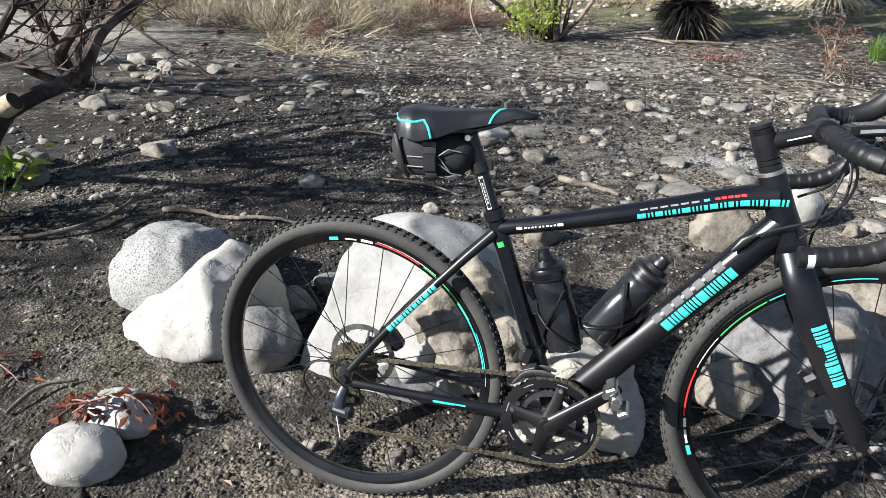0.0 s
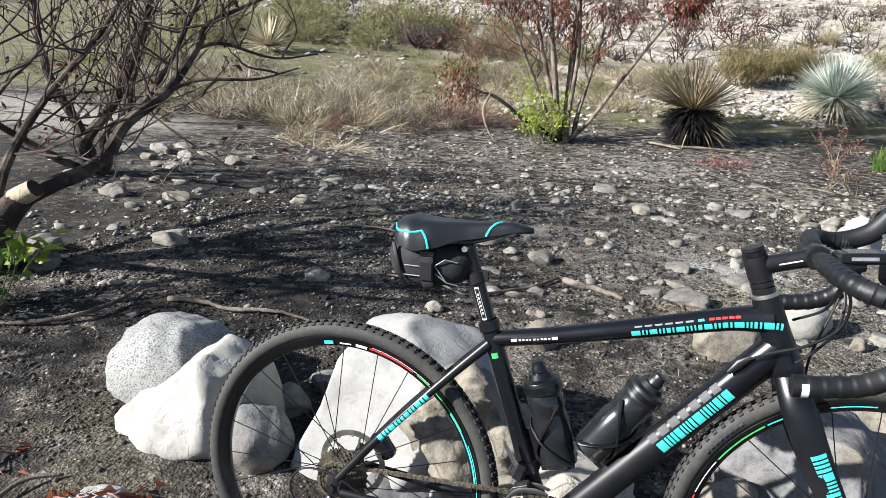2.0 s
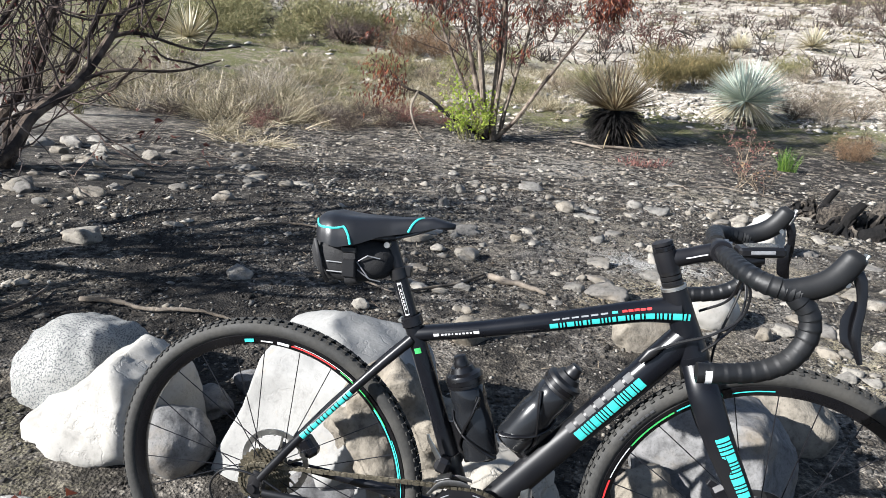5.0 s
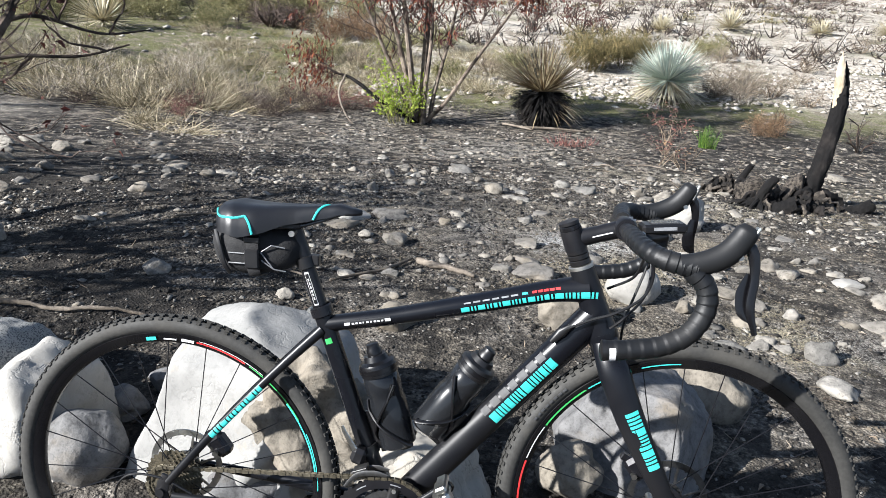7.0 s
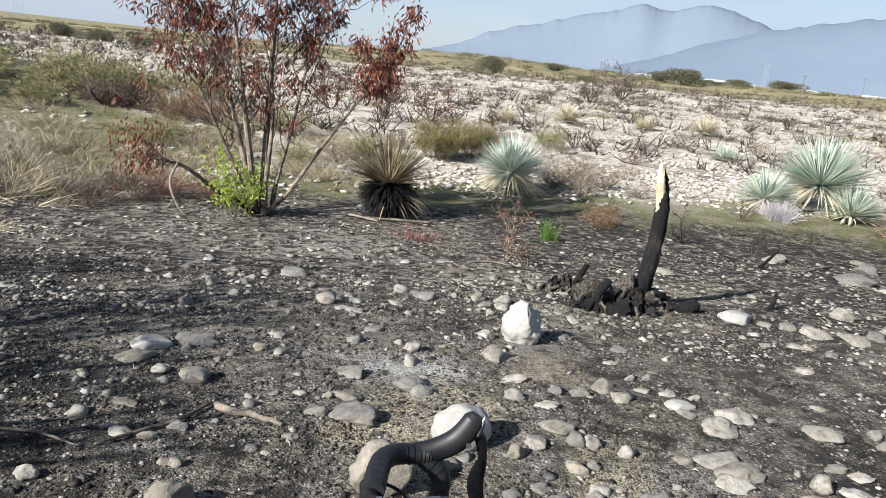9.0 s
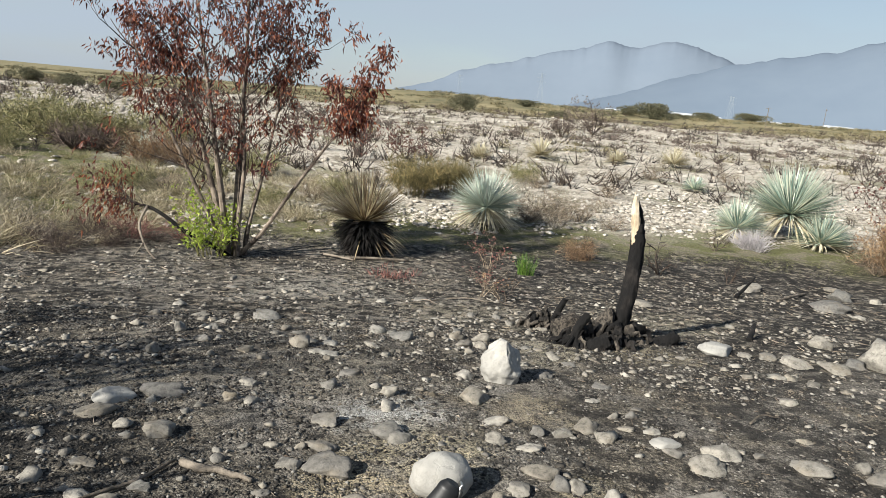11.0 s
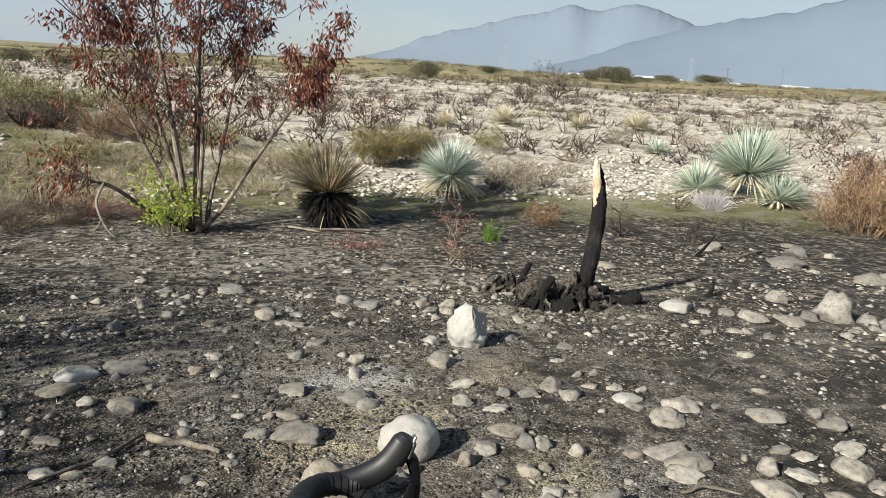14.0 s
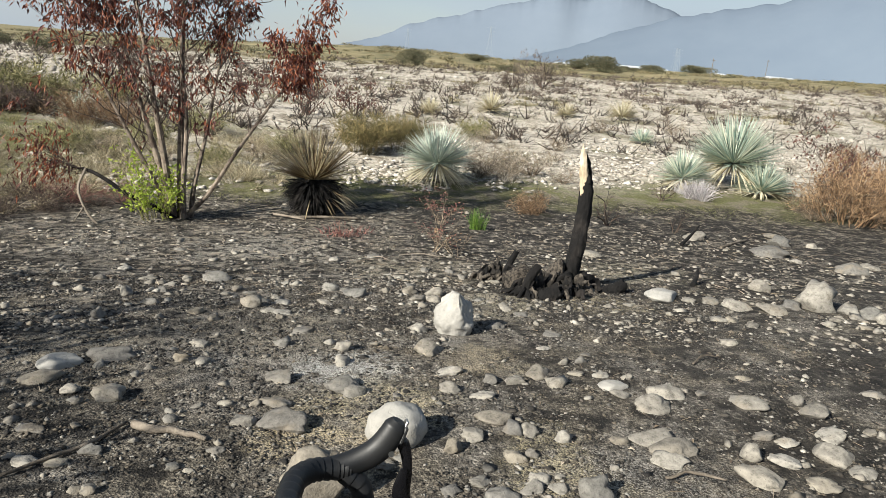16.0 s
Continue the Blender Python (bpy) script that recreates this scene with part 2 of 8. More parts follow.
def stone_mat(name, tones, speck=0.0, bump=0.5, per_island=False, dark=0.6):
    m, nt, b = start(name, 0.88, 0, 0.3)
    v = coords(nt, "World")
    r = island(nt) if per_island else own_random(nt)
    n = len(tones)
    base = ramp(nt, r, *[(k / max(1, n - 1), c) for k, c in enumerate(tones)])
    f, g, s = grain(nt, v, 28, 6, 0.65), grain(nt, v, 6, 4), cells(nt, v, 170)
    col = blend(nt, 0.85, base, ramp(nt, f, (0.3, 0.3), (0.48, 0.86), (0.7, 1.2)), "MULTIPLY")
    col = blend(nt, span(nt, g, 0.5, 0.72, 0.0, 0.55), col, (0.2, 0.165, 0.12))
    col = blend(nt, span(nt, grain(nt, v, 75, 3, 0.7), 0.57, 0.68, 0.0, dark), col, (0.06, 0.055, 0.05))
    if speck:
        col = blend(nt, calc(nt, "MULTIPLY", span(nt, grain(nt, v, 150, 2), 0.54, 0.62), speck), col, (0.07, 0.07, 0.07))
    put_in(nt, b.inputs["Base Color"], col)
    h = calc(nt, "ADD", f, calc(nt, "MULTIPLY", grain(nt, v, 120, 3), 0.3))
    relief(nt, b, h, bump, 0.016)
    return m


def bark_mat(name, dark, pale, scale=18.0, cut=0.5):
    m, nt, b = start(name, 0.9, 0, 0.25)
    v = coords(nt)
    st = nt.nodes.new("ShaderNodeMapping")
    st.inputs["Scale"].default_value = (1, 1, 0.3)
    nt.links.new(v, st.inputs[0])
    f, g = grain(nt, st.outputs[0], scale, 6, 0.7), grain(nt, v, scale * 0.15, 3)
    put_in(nt, b.inputs["Base Color"], blend(nt, span(nt, g, cut - 0.1, cut + 0.15), ramp(nt, f, (0.3, tuple(c * 0.5 for c in dark)), (0.7, dark)), ramp(nt, f, (0.3, tuple(c * 0.6 for c in pale)), (0.7, pale))))
    relief(nt, b, f, 0.9, 0.018)
    return m


SOIL = soil_mat()
STONE_TONES = [tuple(c * 0.84 for c in tone) for tone in [(0.2, 0.185, 0.162), (0.29, 0.266, 0.228), (0.165, 0.158, 0.145), (0.35, 0.328, 0.29), (0.25, 0.222, 0.18), (0.15, 0.142, 0.132), (0.31, 0.288, 0.25), (0.2, 0.175, 0.14)]]
RIVER = stone_mat("river_stone", STONE_TONES)
RIVER_MIX = stone_mat("small_river_stone", STONE_TONES, per_island=True)
PEBBLE = stone_mat("pebble", [(0.06, 0.054, 0.047), (0.26, 0.238, 0.205), (0.13, 0.118, 0.102), (0.4, 0.375, 0.33), (0.17, 0.153, 0.13), (0.3, 0.272, 0.232)], per_island=True, dark=0.3)
CRUMB = stone_mat("soil_crumb", [(0.007, 0.0065, 0.006), (0.018, 0.016, 0.0145), (0.036, 0.032, 0.028), (0.012, 0.011, 0.0105), (0.11, 0.096, 0.08), (0.022, 0.021, 0.02), (0.26, 0.245, 0.22), (0.015, 0.014, 0.014)], per_island=True)
PALE_COBBLE = stone_mat("pale_cobble", [(0.26, 0.235, 0.2), (0.48, 0.445, 0.395), (0.36, 0.325, 0.28), (0.56, 0.53, 0.48), (0.2, 0.18, 0.16), (0.43, 0.385, 0.325)], per_island=True)
def smooth_rock_mat(name, a, b2, specks=0.0, crease=0.5):
    """Weathered boulder: near-plain pale stone with cloudy tone, thin dark creases, and crystals where it is granite."""
    m, nt, b = start(name, 0.85, 0, 0.3)
    v = coords(nt, "World")
    cloud, f, k = grain(nt, v, 5.5, 4, 0.55), grain(nt, v, 42, 6, 0.7), cells(nt, v, 230)
    col = blend(nt, span(nt, cloud, 0.35, 0.65), a, b2)
    col = blend(nt, 0.5, col, ramp(nt, f, (0.3, 0.6), (0.5, 1.0)), "MULTIPLY")
    line = calc(nt, "ABSOLUTE", calc(nt, "SUBTRACT", grain(nt, v, 7.5, 5, 0.6), 0.5))
    col = blend(nt, calc(nt, "MULTIPLY", span(nt, line, 0.012, 0.0), span(nt, grain(nt, v, 3.1, 2), 0.45, 0.62, 0.0, crease)), col, (0.13, 0.115, 0.09))
    col = blend(nt, span(nt, grain(nt, v, 13, 5, 0.7), 0.6, 0.74, 0.0, 0.4), col, (0.3, 0.25, 0.18))
    if specks:
        col = blend(nt, calc(nt, "MULTIPLY", span(nt, grain(nt, v, 190, 2, 0.5), 0.53, 0.58), specks), col, (0.05, 0.055, 0.06))
        col = blend(nt, calc(nt, "MULTIPLY", span(nt, k, 0.22, 0.08), specks * 0.5), col, (0.62, 0.61, 0.58))
    put_in(nt, b.inputs["Base Color"], col)
    h = calc(nt, "ADD", calc(nt, "MULTIPLY", f, 0.5), calc(nt, "MULTIPLY", span(nt, line, 0.0, 0.03), crease))
    relief(nt, b, h, 0.45, 0.008)
    return m


GRANITE = smooth_rock_mat("speckled_granite", (0.22, 0.22, 0.208), (0.27, 0.268, 0.254), 0.85, 0.0)
WHITE_ROCK = smooth_rock_mat("white_rock", (0.26, 0.25, 0.23), (0.33, 0.318, 0.293), 0.0, 0.3)
CHALKY = smooth_rock_mat("pale_smooth_boulder", (0.225, 0.222, 0.212), (0.27, 0.266, 0.254), 0.0, 0.15)
GREY_ROCK = stone_mat("grey_boulder", [(0.125, 0.125, 0.13), (0.16, 0.157, 0.153)], speck=0.3, bump=0.35, dark=0.25)
TAN_ROCK = stone_mat("tan_boulder", [(0.17, 0.15, 0.12), (0.21, 0.188, 0.155)], bump=0.45, dark=0.4)

PALE_TAN = smooth_rock_mat("pale_tan_boulder", (0.25, 0.232, 0.2), (0.33, 0.308, 0.27), 0.0, 0.6)

PAINT = plain_mat("satin_black_frame_paint", (0.004, 0.0045, 0.0065), 0.3, 0, 0.1, 40, 0.03, 0.36)
GLOSS = plain_mat("gloss_black", (0.004, 0.004, 0.005), 0.22, 0, 0.1, 40, 0.03)
ALU_BLACK = plain_mat("black_anodised_metal", (0.008, 0.008, 0.01), 0.34, 0.2, 0.1, 50, 0.05)
RUBBER = plain_mat("dusty_tyre_rubber", (0.023, 0.0222, 0.0202), 0.88, 0, 0.3, 90, 0.3)
SIDEWALL = plain_mat("dusty_tyre_sidewall", (0.027, 0.0262, 0.024), 0.75, 0, 0.35, 120, 0.2)
TAPE = plain_mat("black_bar_tape", (0.0055, 0.006, 0.007), 0.5, 0, 0.1, 120, 0.25, 0.4)
HOOD = plain_mat("black_hood_rubber", (0.006, 0.0065, 0.0075), 0.45, 0, 0.08, 90, 0.15, 0.4)
SADDLE = plain_mat("black_saddle_cover", (0.008, 0.0085, 0.0105), 0.42, 0, 0.1, 90, 0.1)
CLOTH = plain_mat("black_woven_nylon", (0.0085, 0.0085, 0.0095), 0.85, 0, 0.15, 400, 0.5)
CYAN = plain_mat("turquoise_decal", (0.05, 0.5, 0.46), 0.4, 0, 0.08, 40, 0.0)
WHITE_D = plain_mat("pale_decal", (0.62, 0.62, 0.62), 0.45, 0, 0.12, 60, 0.0)
GREY_D = plain_mat("silver_grey_decal", (0.17, 0.175, 0.185), 0.4, 0, 0.35, 60, 0.0)
RED_D = plain_mat("red_decal", (0.6, 0.03, 0.03), 0.4, 0, 0.1, 40, 0.0)
GREEN_D = plain_mat("green_decal", (0.05, 0.4, 0.1), 0.4, 0, 0.1, 40, 0.0)
SILVER_D = plain_mat("dull_silver_lettering", (0.04, 0.041, 0.044), 0.6, 0, 0.4, 60, 0.0)
STEEL = plain_mat("dull_steel", (0.5, 0.49, 0.46), 0.35, 1.0, 0.25, 80, 0.1)
BRASSY = plain_mat("dirty_golden_steel", (0.15, 0.132, 0.096), 0.45, 0.8, 0.4, 120, 0.2)
DARKSTEEL = plain_mat("dark_steel", (0.1, 0.1, 0.1), 0.4, 0.9, 0.3, 80, 0.1)
DERAIL = plain_mat("blue_grey_metal", (0.03, 0.036, 0.047), 0.32, 0.6, 0.25, 60, 0.05)
BOTTLE = plain_mat("smoky_bottle_plastic", (0.009, 0.01, 0.012), 0.18, 0, 0.08, 30, 0.05)
CAPMAT = plain_mat("black_cap_plastic", (0.005, 0.005, 0.006), 0.35, 0, 0.08, 60, 0.05)
SCREEN = plain_mat("dark_screen", (0.03, 0.032, 0.035), 0.15, 0, 0.1, 20, 0.0)

DARKBARK = bark_mat("scorched_dark_bark", (0.045, 0.033, 0.027), (0.16, 0.122, 0.094), 36, 0.52)
BARK = bark_mat("burnt_brown_bark", (0.085, 0.064, 0.052), (0.27, 0.22, 0.175), 30, 0.46)
TWIG = leafy_mat("dark_twig", (0.025, 0.017, 0.014), (0.06, 0.04, 0.032), (0.13, 0.093, 0.072), 0.85, 0)
CHAR = bark_mat("charred_wood", (0.006, 0.0055, 0.0055), (0.026, 0.022, 0.02), 34, 0.55)
ROOTGREY = bark_mat("ashy_root", (0.022, 0.019, 0.0165), (0.13, 0.11, 0.09), 60, 0.48)
PALEWOOD = bark_mat("bare_pale_wood", (0.5, 0.4, 0.28), (0.66, 0.56, 0.42), 30, 0.5)
DRIFT = bark_mat("weathered_branch", (0.13, 0.108, 0.085), (0.25, 0.212, 0.172), 25, 0.5)
RED_LEAF = leafy_mat("dead_red_leaf", (0.04, 0.012, 0.01), (0.13, 0.032, 0.02), (0.36, 0.115, 0.045), 0.6, 0.3)
DARK_LEAF = leafy_mat("withered_dark_leaf", (0.035, 0.014, 0.012), (0.09, 0.026, 0.02), (0.17, 0.06, 0.035), 0.6, 0.2)
LIME_LEAF = leafy_mat("fresh_lime_leaf", (0.15, 0.23, 0.02), (0.31, 0.4, 0.045), (0.48, 0.53, 0.11), 0.5, 0.35)
GREEN_LEAF = leafy_mat("green_leaf", (0.03, 0.08, 0.012), (0.08, 0.17, 0.025), (0.2, 0.3, 0.05), 0.5, 0.3)
STRAW = leafy_mat("dry_straw", (0.06, 0.046, 0.026), (0.24, 0.2, 0.115), (0.66, 0.58, 0.42), 0.8, 0.15)
GREYTWIG = leafy_mat("grey_dry_stems", (0.045, 0.036, 0.028), (0.2, 0.17, 0.13), (0.62, 0.56, 0.46), 0.85, 0)
BROWNTWIG = leafy_mat("brown_dry_stems", (0.035, 0.025, 0.018), (0.13, 0.096, 0.066), (0.36, 0.285, 0.2), 0.85, 0)
OLIVE = leafy_mat("olive_rush", (0.035, 0.035, 0.012), (0.14, 0.125, 0.042), (0.33, 0.24, 0.11), 0.75, 0.15)
SAGE = leafy_mat("sage_green_stems", (0.05, 0.048, 0.018), (0.19, 0.18, 0.075), (0.42, 0.38, 0.2), 0.8, 0.15)
RUST = leafy_mat("rust_brown_stems", (0.06, 0.035, 0.02), (0.21, 0.128, 0.07), (0.42, 0.28, 0.16), 0.8, 0.15)
MAROON = leafy_mat("maroon_stems", (0.08, 0.025, 0.024), (0.16, 0.06, 0.05), (0.27, 0.14, 0.105), 0.7, 0.15)
YUCCA = leafy_mat("blue_green_yucca_blade", (0.2, 0.31, 0.26), (0.5, 0.58, 0.48), (0.86, 0.84, 0.68), 0.5, 0.15)
YUCCA_PALE = leafy_mat("silvery_yucca_blade", (0.4, 0.49, 0.43), (0.7, 0.76, 0.66), (0.86, 0.86, 0.74), 0.5, 0.2)
GRASS_GREEN = leafy_mat("short_green_grass", (0.07, 0.075, 0.024), (0.17, 0.175, 0.06), (0.3, 0.28, 0.13), 0.75, 0.2)
YUCCA_DRY = leafy_mat("pale_dry_yucca_blade", (0.4, 0.35, 0.22), (0.56, 0.5, 0.35), (0.7, 0.65, 0.5), 0.6, 0.15)
YUCCA_BURNT = leafy_mat("scorched_yucca_blade", (0.13, 0.08, 0.045), (0.4, 0.31, 0.18), (0.66, 0.58, 0.39), 0.6, 0.15)
YUCCA_CHAR = leafy_mat("charred_yucca_blade", (0.012, 0.01, 0.009), (0.03, 0.022, 0.018), (0.07, 0.045, 0.03), 0.8, 0)
LILAC = leafy_mat("pale_lilac_stems", (0.3, 0.27, 0.28), (0.42, 0.39, 0.4), (0.52, 0.5, 0.49), 0.8, 0.1)
FAR_GREEN = leafy_mat("far_shrub", (0.045, 0.05, 0.028), (0.09, 0.092, 0.05), (0.16, 0.14, 0.08), 0.85, 0.1)
FAR_BROWN = leafy_mat("far_bare_shrub", (0.05, 0.038, 0.032), (0.11, 0.085, 0.07), (0.2, 0.16, 0.13), 0.85, 0.0)
FAR_OCHRE = leafy_mat("far_ochre_shrub", (0.06, 0.05, 0.024), (0.17, 0.145, 0.075), (0.3, 0.255, 0.15), 0.85, 0.1)


# ---- mesh helpers ----
class Mesh:
    """Collects points and faces of one mesh."""

    def __init__(self):
        self.v, self.f, self.n = [], [], 0

    def add(self, verts, faces):
        verts = np.asarray(verts, float).reshape(-1, 3)
        self.v.append(verts)
        self.f.extend([tuple(i + self.n for i in f) for f in faces])
        self.n += len(verts)
        return self

    def data(self, name, smooth=True):
        me = bpy.data.meshes.new(name)
        me.from_pydata(np.concatenate(self.v).tolist() if self.v else [], [], self.f)
        if smooth:
            me.polygons.foreach_set("use_smooth", [True] * len(me.polygons))
        me.update()
        return me


def thing(name, label, category, m=None, mesh=None, mat=None, group="", kind=""):
    ob = new(name, mesh)
    if mat is not None:
        ob.data.materials.append(mat)
    if m is not None:
        ob.matrix_world = m
    return tagged(ob, label, category, group, kind)


def part(name, mb, mat, parent, label="", smooth=True, crease=35, kind=""):
    me = mb if isinstance(mb, bpy.types.Mesh) else mb.data(name, smooth)
    if not isinstance(mb, bpy.types.Mesh):
        me.materials.append(mat)
        if smooth and crease:
            me.set_sharp_from_angle(angle=radians(crease))
    ob = new(name, me)
    ob.parent = parent
    return tagged(ob, label, kind=kind)


def smooth_line(pts, steps=6):
    """A Catmull-Rom line through the points."""
    p = np.asarray(pts, float)
    if len(p) < 3:
        return p
    q = np.vstack([2 * p[0] - p[1], p, 2 * p[-1] - p[-2]])
    out = []
    for i in range(1, len(q) - 2):
        for t in np.linspace(0, 1, steps, endpoint=False):
            a, b, c, d = q[i - 1], q[i], q[i + 1], q[i + 2]
            out.append(0.5 * (2 * b + (c - a) * t + (2 * a - 5 * b + 4 * c - d) * t * t + (3 * b - a - 3 * c + d) * t ** 3))
    out.append(p[-1])
    return np.array(out)


def tube(mb, pts, radii, n=10, flat=1.0, side=(0, 1, 0), caps=True, arc=None, grow=0.0):
    """A tube along points. flat: thickness across `side` relative to the other way. arc: part of the round, in degrees."""
    p = np.asarray(pts, float)
    r = np.interp(np.linspace(0, 1, len(p)), np.linspace(0, 1, len(np.atleast_1d(radii))), np.atleast_1d(radii)) + grow
    d = np.gradient(p, axis=0)
    d /= np.linalg.norm(d, axis=1)[:, None] + 1e-12
    s = np.asarray(side, float)
    a0, a1 = (0, 360) if arc is None else arc
    closed = arc is None
    th = np.radians(np.linspace(a0, a1, n, endpoint=not closed))
    rings = []
    for i in range(len(p)):
        u = s - d[i] * (s @ d[i])
        if np.linalg.norm(u) < 1e-3:
            alt = np.array([1.0, 0, 0]) if abs(d[i][0]) < 0.9 else np.array([0, 0, 1.0])
            u = alt - d[i] * (alt @ d[i])
        u /= np.linalg.norm(u)
        w = np.cross(d[i], u)
        s = u if closed and arc is None and flat == 1.0 else s
        rings.append(p[i] + r[i] * (np.cos(th)[:, None] * u * flat + np.sin(th)[:, None] * w))
    k = len(th)
    faces = []
    for i in range(len(p) - 1):
        for j in range(k if closed else k - 1):
            j2 = (j + 1) % k
            faces.append((i * k + j, i * k + j2, (i + 1) * k + j2, (i + 1) * k + j))
    if caps and closed:
        faces.append(tuple(range(k))[::-1])
        faces.append(tuple((len(p) - 1) * k + j for j in range(k)))
    mb.add(np.concatenate(rings), faces)
    return mb


def block(mb, c, size, m=None, bev=0.12):
    """A box with chamfered edges."""
    sx, sy, sz = (s / 2 for s in size)
    b = min(size) * bev
    vs, idx = [], {}
    for ix in (-1, 1):
        for iy in (-1, 1):
            for iz in (-1, 1):
                for k in range(3):
                    q = [ix * (sx - b), iy * (sy - b), iz * (sz - b)]
                    q[k] = (ix * sx, iy * sy, iz * sz)[k]
                    idx[(ix, iy, iz, k)] = len(vs)
                    vs.append(q)
    fs = []
    for k in range(3):
        a, b2 = [i for i in range(3) if i != k]
        for s in (-1, 1):
            ring = []
            for u, w in ((-1, -1), (1, -1), (1, 1), (-1, 1)):
                key = [0, 0, 0]
                key[k], key[a], key[b2] = s, u, w
                ring.append(idx[(*key, k)])
            fs.append(tuple(ring))
    for k in range(3):
        a, b2 = [i for i in range(3) if i != k]
        for u in (-1, 1):
            for w in (-1, 1):
                ring = []
                for s, kk in ((-1, a), (1, a), (1, b2), (-1, b2)):
                    key = [0, 0, 0]
                    key[k], key[a], key[b2] = s, u, w
                    ring.append(idx[(*key, kk)])
                fs.append(tuple(ring))
    for ix in (-1, 1):
        for iy in (-1, 1):
            for iz in (-1, 1):
                fs.append(tuple(idx[(ix, iy, iz, k)] for k in range(3)))
    v = np.array(vs)
    if m is not None:
        v = np.array([list(m.to_3x3() @ Vector(q)) for q in v])
    mb.add(v + np.asarray(c, float), fs)
    return mb


def lathe(mb, profile, c, axis=(0, 1, 0), n=48, closed=False):
    """Turns a profile of (distance along axis, radius) round an axis through c."""
    ax = np.array(axis, float)
    ax = ax / np.linalg.norm(ax)
    e = np.array([1.0, 0, 0]) if abs(ax[0]) < 0.9 else np.array([0, 0, 1.0])
    u = e - ax * (e @ ax)
    u /= np.linalg.norm(u)
    w = np.cross(ax, u)
    th = np.linspace(0, 2 * np.pi, n, endpoint=False)
    ring = np.cos(th)[:, None] * u + np.sin(th)[:, None] * w
    v = np.concatenate([np.asarray(c) + a * ax + r * ring for a, r in profile])
    k, fs = len(profile), []
    for i in range(k if closed else k - 1):
        i2 = (i + 1) % k
        for j in range(n):
            j2 = (j + 1) % n
            fs.append((i * n + j, i * n + j2, i2 * n + j2, i2 * n + j))
    mb.add(v, fs)
    return mb


# ---- ground: one sheet to the horizon ----
KEY_Y = [-7000, -30, -1, 0.6, 2, 3, 4.7, 7.4, 9.8, 12, 14, 20, 30, 60, 120, 300, 700, 7000]
KEY_Z = [0.0, 0.0, 0.02, 0.0, -0.11, -0.2, -0.46, -0.86, -1.1, -1.15, -1.12, -0.95, -0.7, -0.1, 0.5, 1.0, 1.0, 1.0]


def step(a, b, v):
    t = min(1.0, max(0.0, (v - a) / (b - a)))
    return t * t * (3 - 2 * t)


def base_height(x, y):
    z = sum(np.interp(y + d, KEY_Y, KEY_Z) for d in (-0.6, -0.2, 0.2, 0.6)) / 4
    z += 0.02 * max(-200.0, min(200.0, x)) * step(20, 80, y)
    z += 0.05 * math.exp(-((x - 1.03) ** 2 + y * y) / 0.09)
    z += 0.25 * step(-5, -12, x) * step(3, 9, y)
    z += 2.2 * step(90, 230, y) * (1 - step(330, 600, y)) * math.exp(-((x / max(y, 1.0) - 0.08) / 0.2) ** 2)
    return float(z)


def height(x, y):
    z = base_height(x, y)
    p = Vector((x, y, 0))
    r = math.hypot(x, y)
    z += 0.022 * noise.noise(p * 1.7) + 0.010 * noise.noise(p * 5.1 + Vector((3, 1, 7)))
    if r < 12:
        z += 0.0045 * noise.noise(p * 17)
    if y > 12:
        z += 0.22 * step(12, 30, y) * noise.noise(p * 0.23)
        z += 1.2 * step(50, 150, y) * (noise.noise(p * 0.02))
    return z


def graded(lo, hi, stepsize, out_lo, out_hi, growth=1.09):
    mid = list(np.arange(lo, hi, stepsize))
    a, s = [lo], stepsize
    while a[-1] > out_lo:
        s *= growth
        a.append(a[-1] - s)
    b, s = [mid[-1]], stepsize
    while b[-1] < out_hi:
        s *= growth
        b.append(b[-1] + s)
    return a[1:][::-1] + mid + b[1:]


def build_ground():
    xs, ys = graded(-3.5, 5.5, 0.045, -6600, 6600, 1.085), graded(-1.2, 8.0, 0.045, -6600, 6600, 1.06)
    v = [(x, y, height(x, y)) for y in ys for x in xs]
    w = len(xs)
    f = [(j * w + i, j * w + i + 1, (j + 1) * w + i + 1, (j + 1) * w + i) for j in range(len(ys) - 1) for i in range(w - 1)]
    mb = Mesh()
    mb.add(v, f)
    thing("ground", "black burnt soil with ash patches running out to pale sandy riverbed", "ground", None, mb.data("ground"), SOIL, kind="structure")


build_ground()


# ---- rocks and stones ----
def rock_mesh(name, seed, rough=0.22, flat=0.3, level=3, facets=0, cut=None):
    """A water-worn stone about one unit wide: a ball pushed about by noise, with a few flattened faces."""
    bm = bmesh.new()
    bmesh.ops.create_icosphere(bm, subdivisions=level, radius=0.5)
    rng = random.Random(seed)
    off = Vector((seed * 3.7, seed * 1.3, seed * 7.1))
    planes = [(Vector((rng.gauss(0, 1), rng.gauss(0, 1), rng.gauss(0, 0.7))).normalized(), rng.uniform(0.27, 0.42)) for _ in range(facets)]
    for v in bm.verts:
        d = v.co.normalized()
        r = 0.5 * (1 + rough * noise.noise(d * 1.3 + off) + 0.5 * rough * noise.noise(d * 2.9 + off) + 0.16 * rough * noise.noise(d * 7 + off) + 0.08 * rough * noise.noise(d * 17 + off))
        c = d * r
        for nrm, dist in planes:
            over = c.dot(nrm) - dist
            if over > 0:
                c -= nrm * over * 0.93
        v.co = c
    me = bpy.data.meshes.new(name)
    bm.to_mesh(me)
    bm.free()
    me.polygons.foreach_set("use_smooth", [True] * len(me.polygons))
    return me


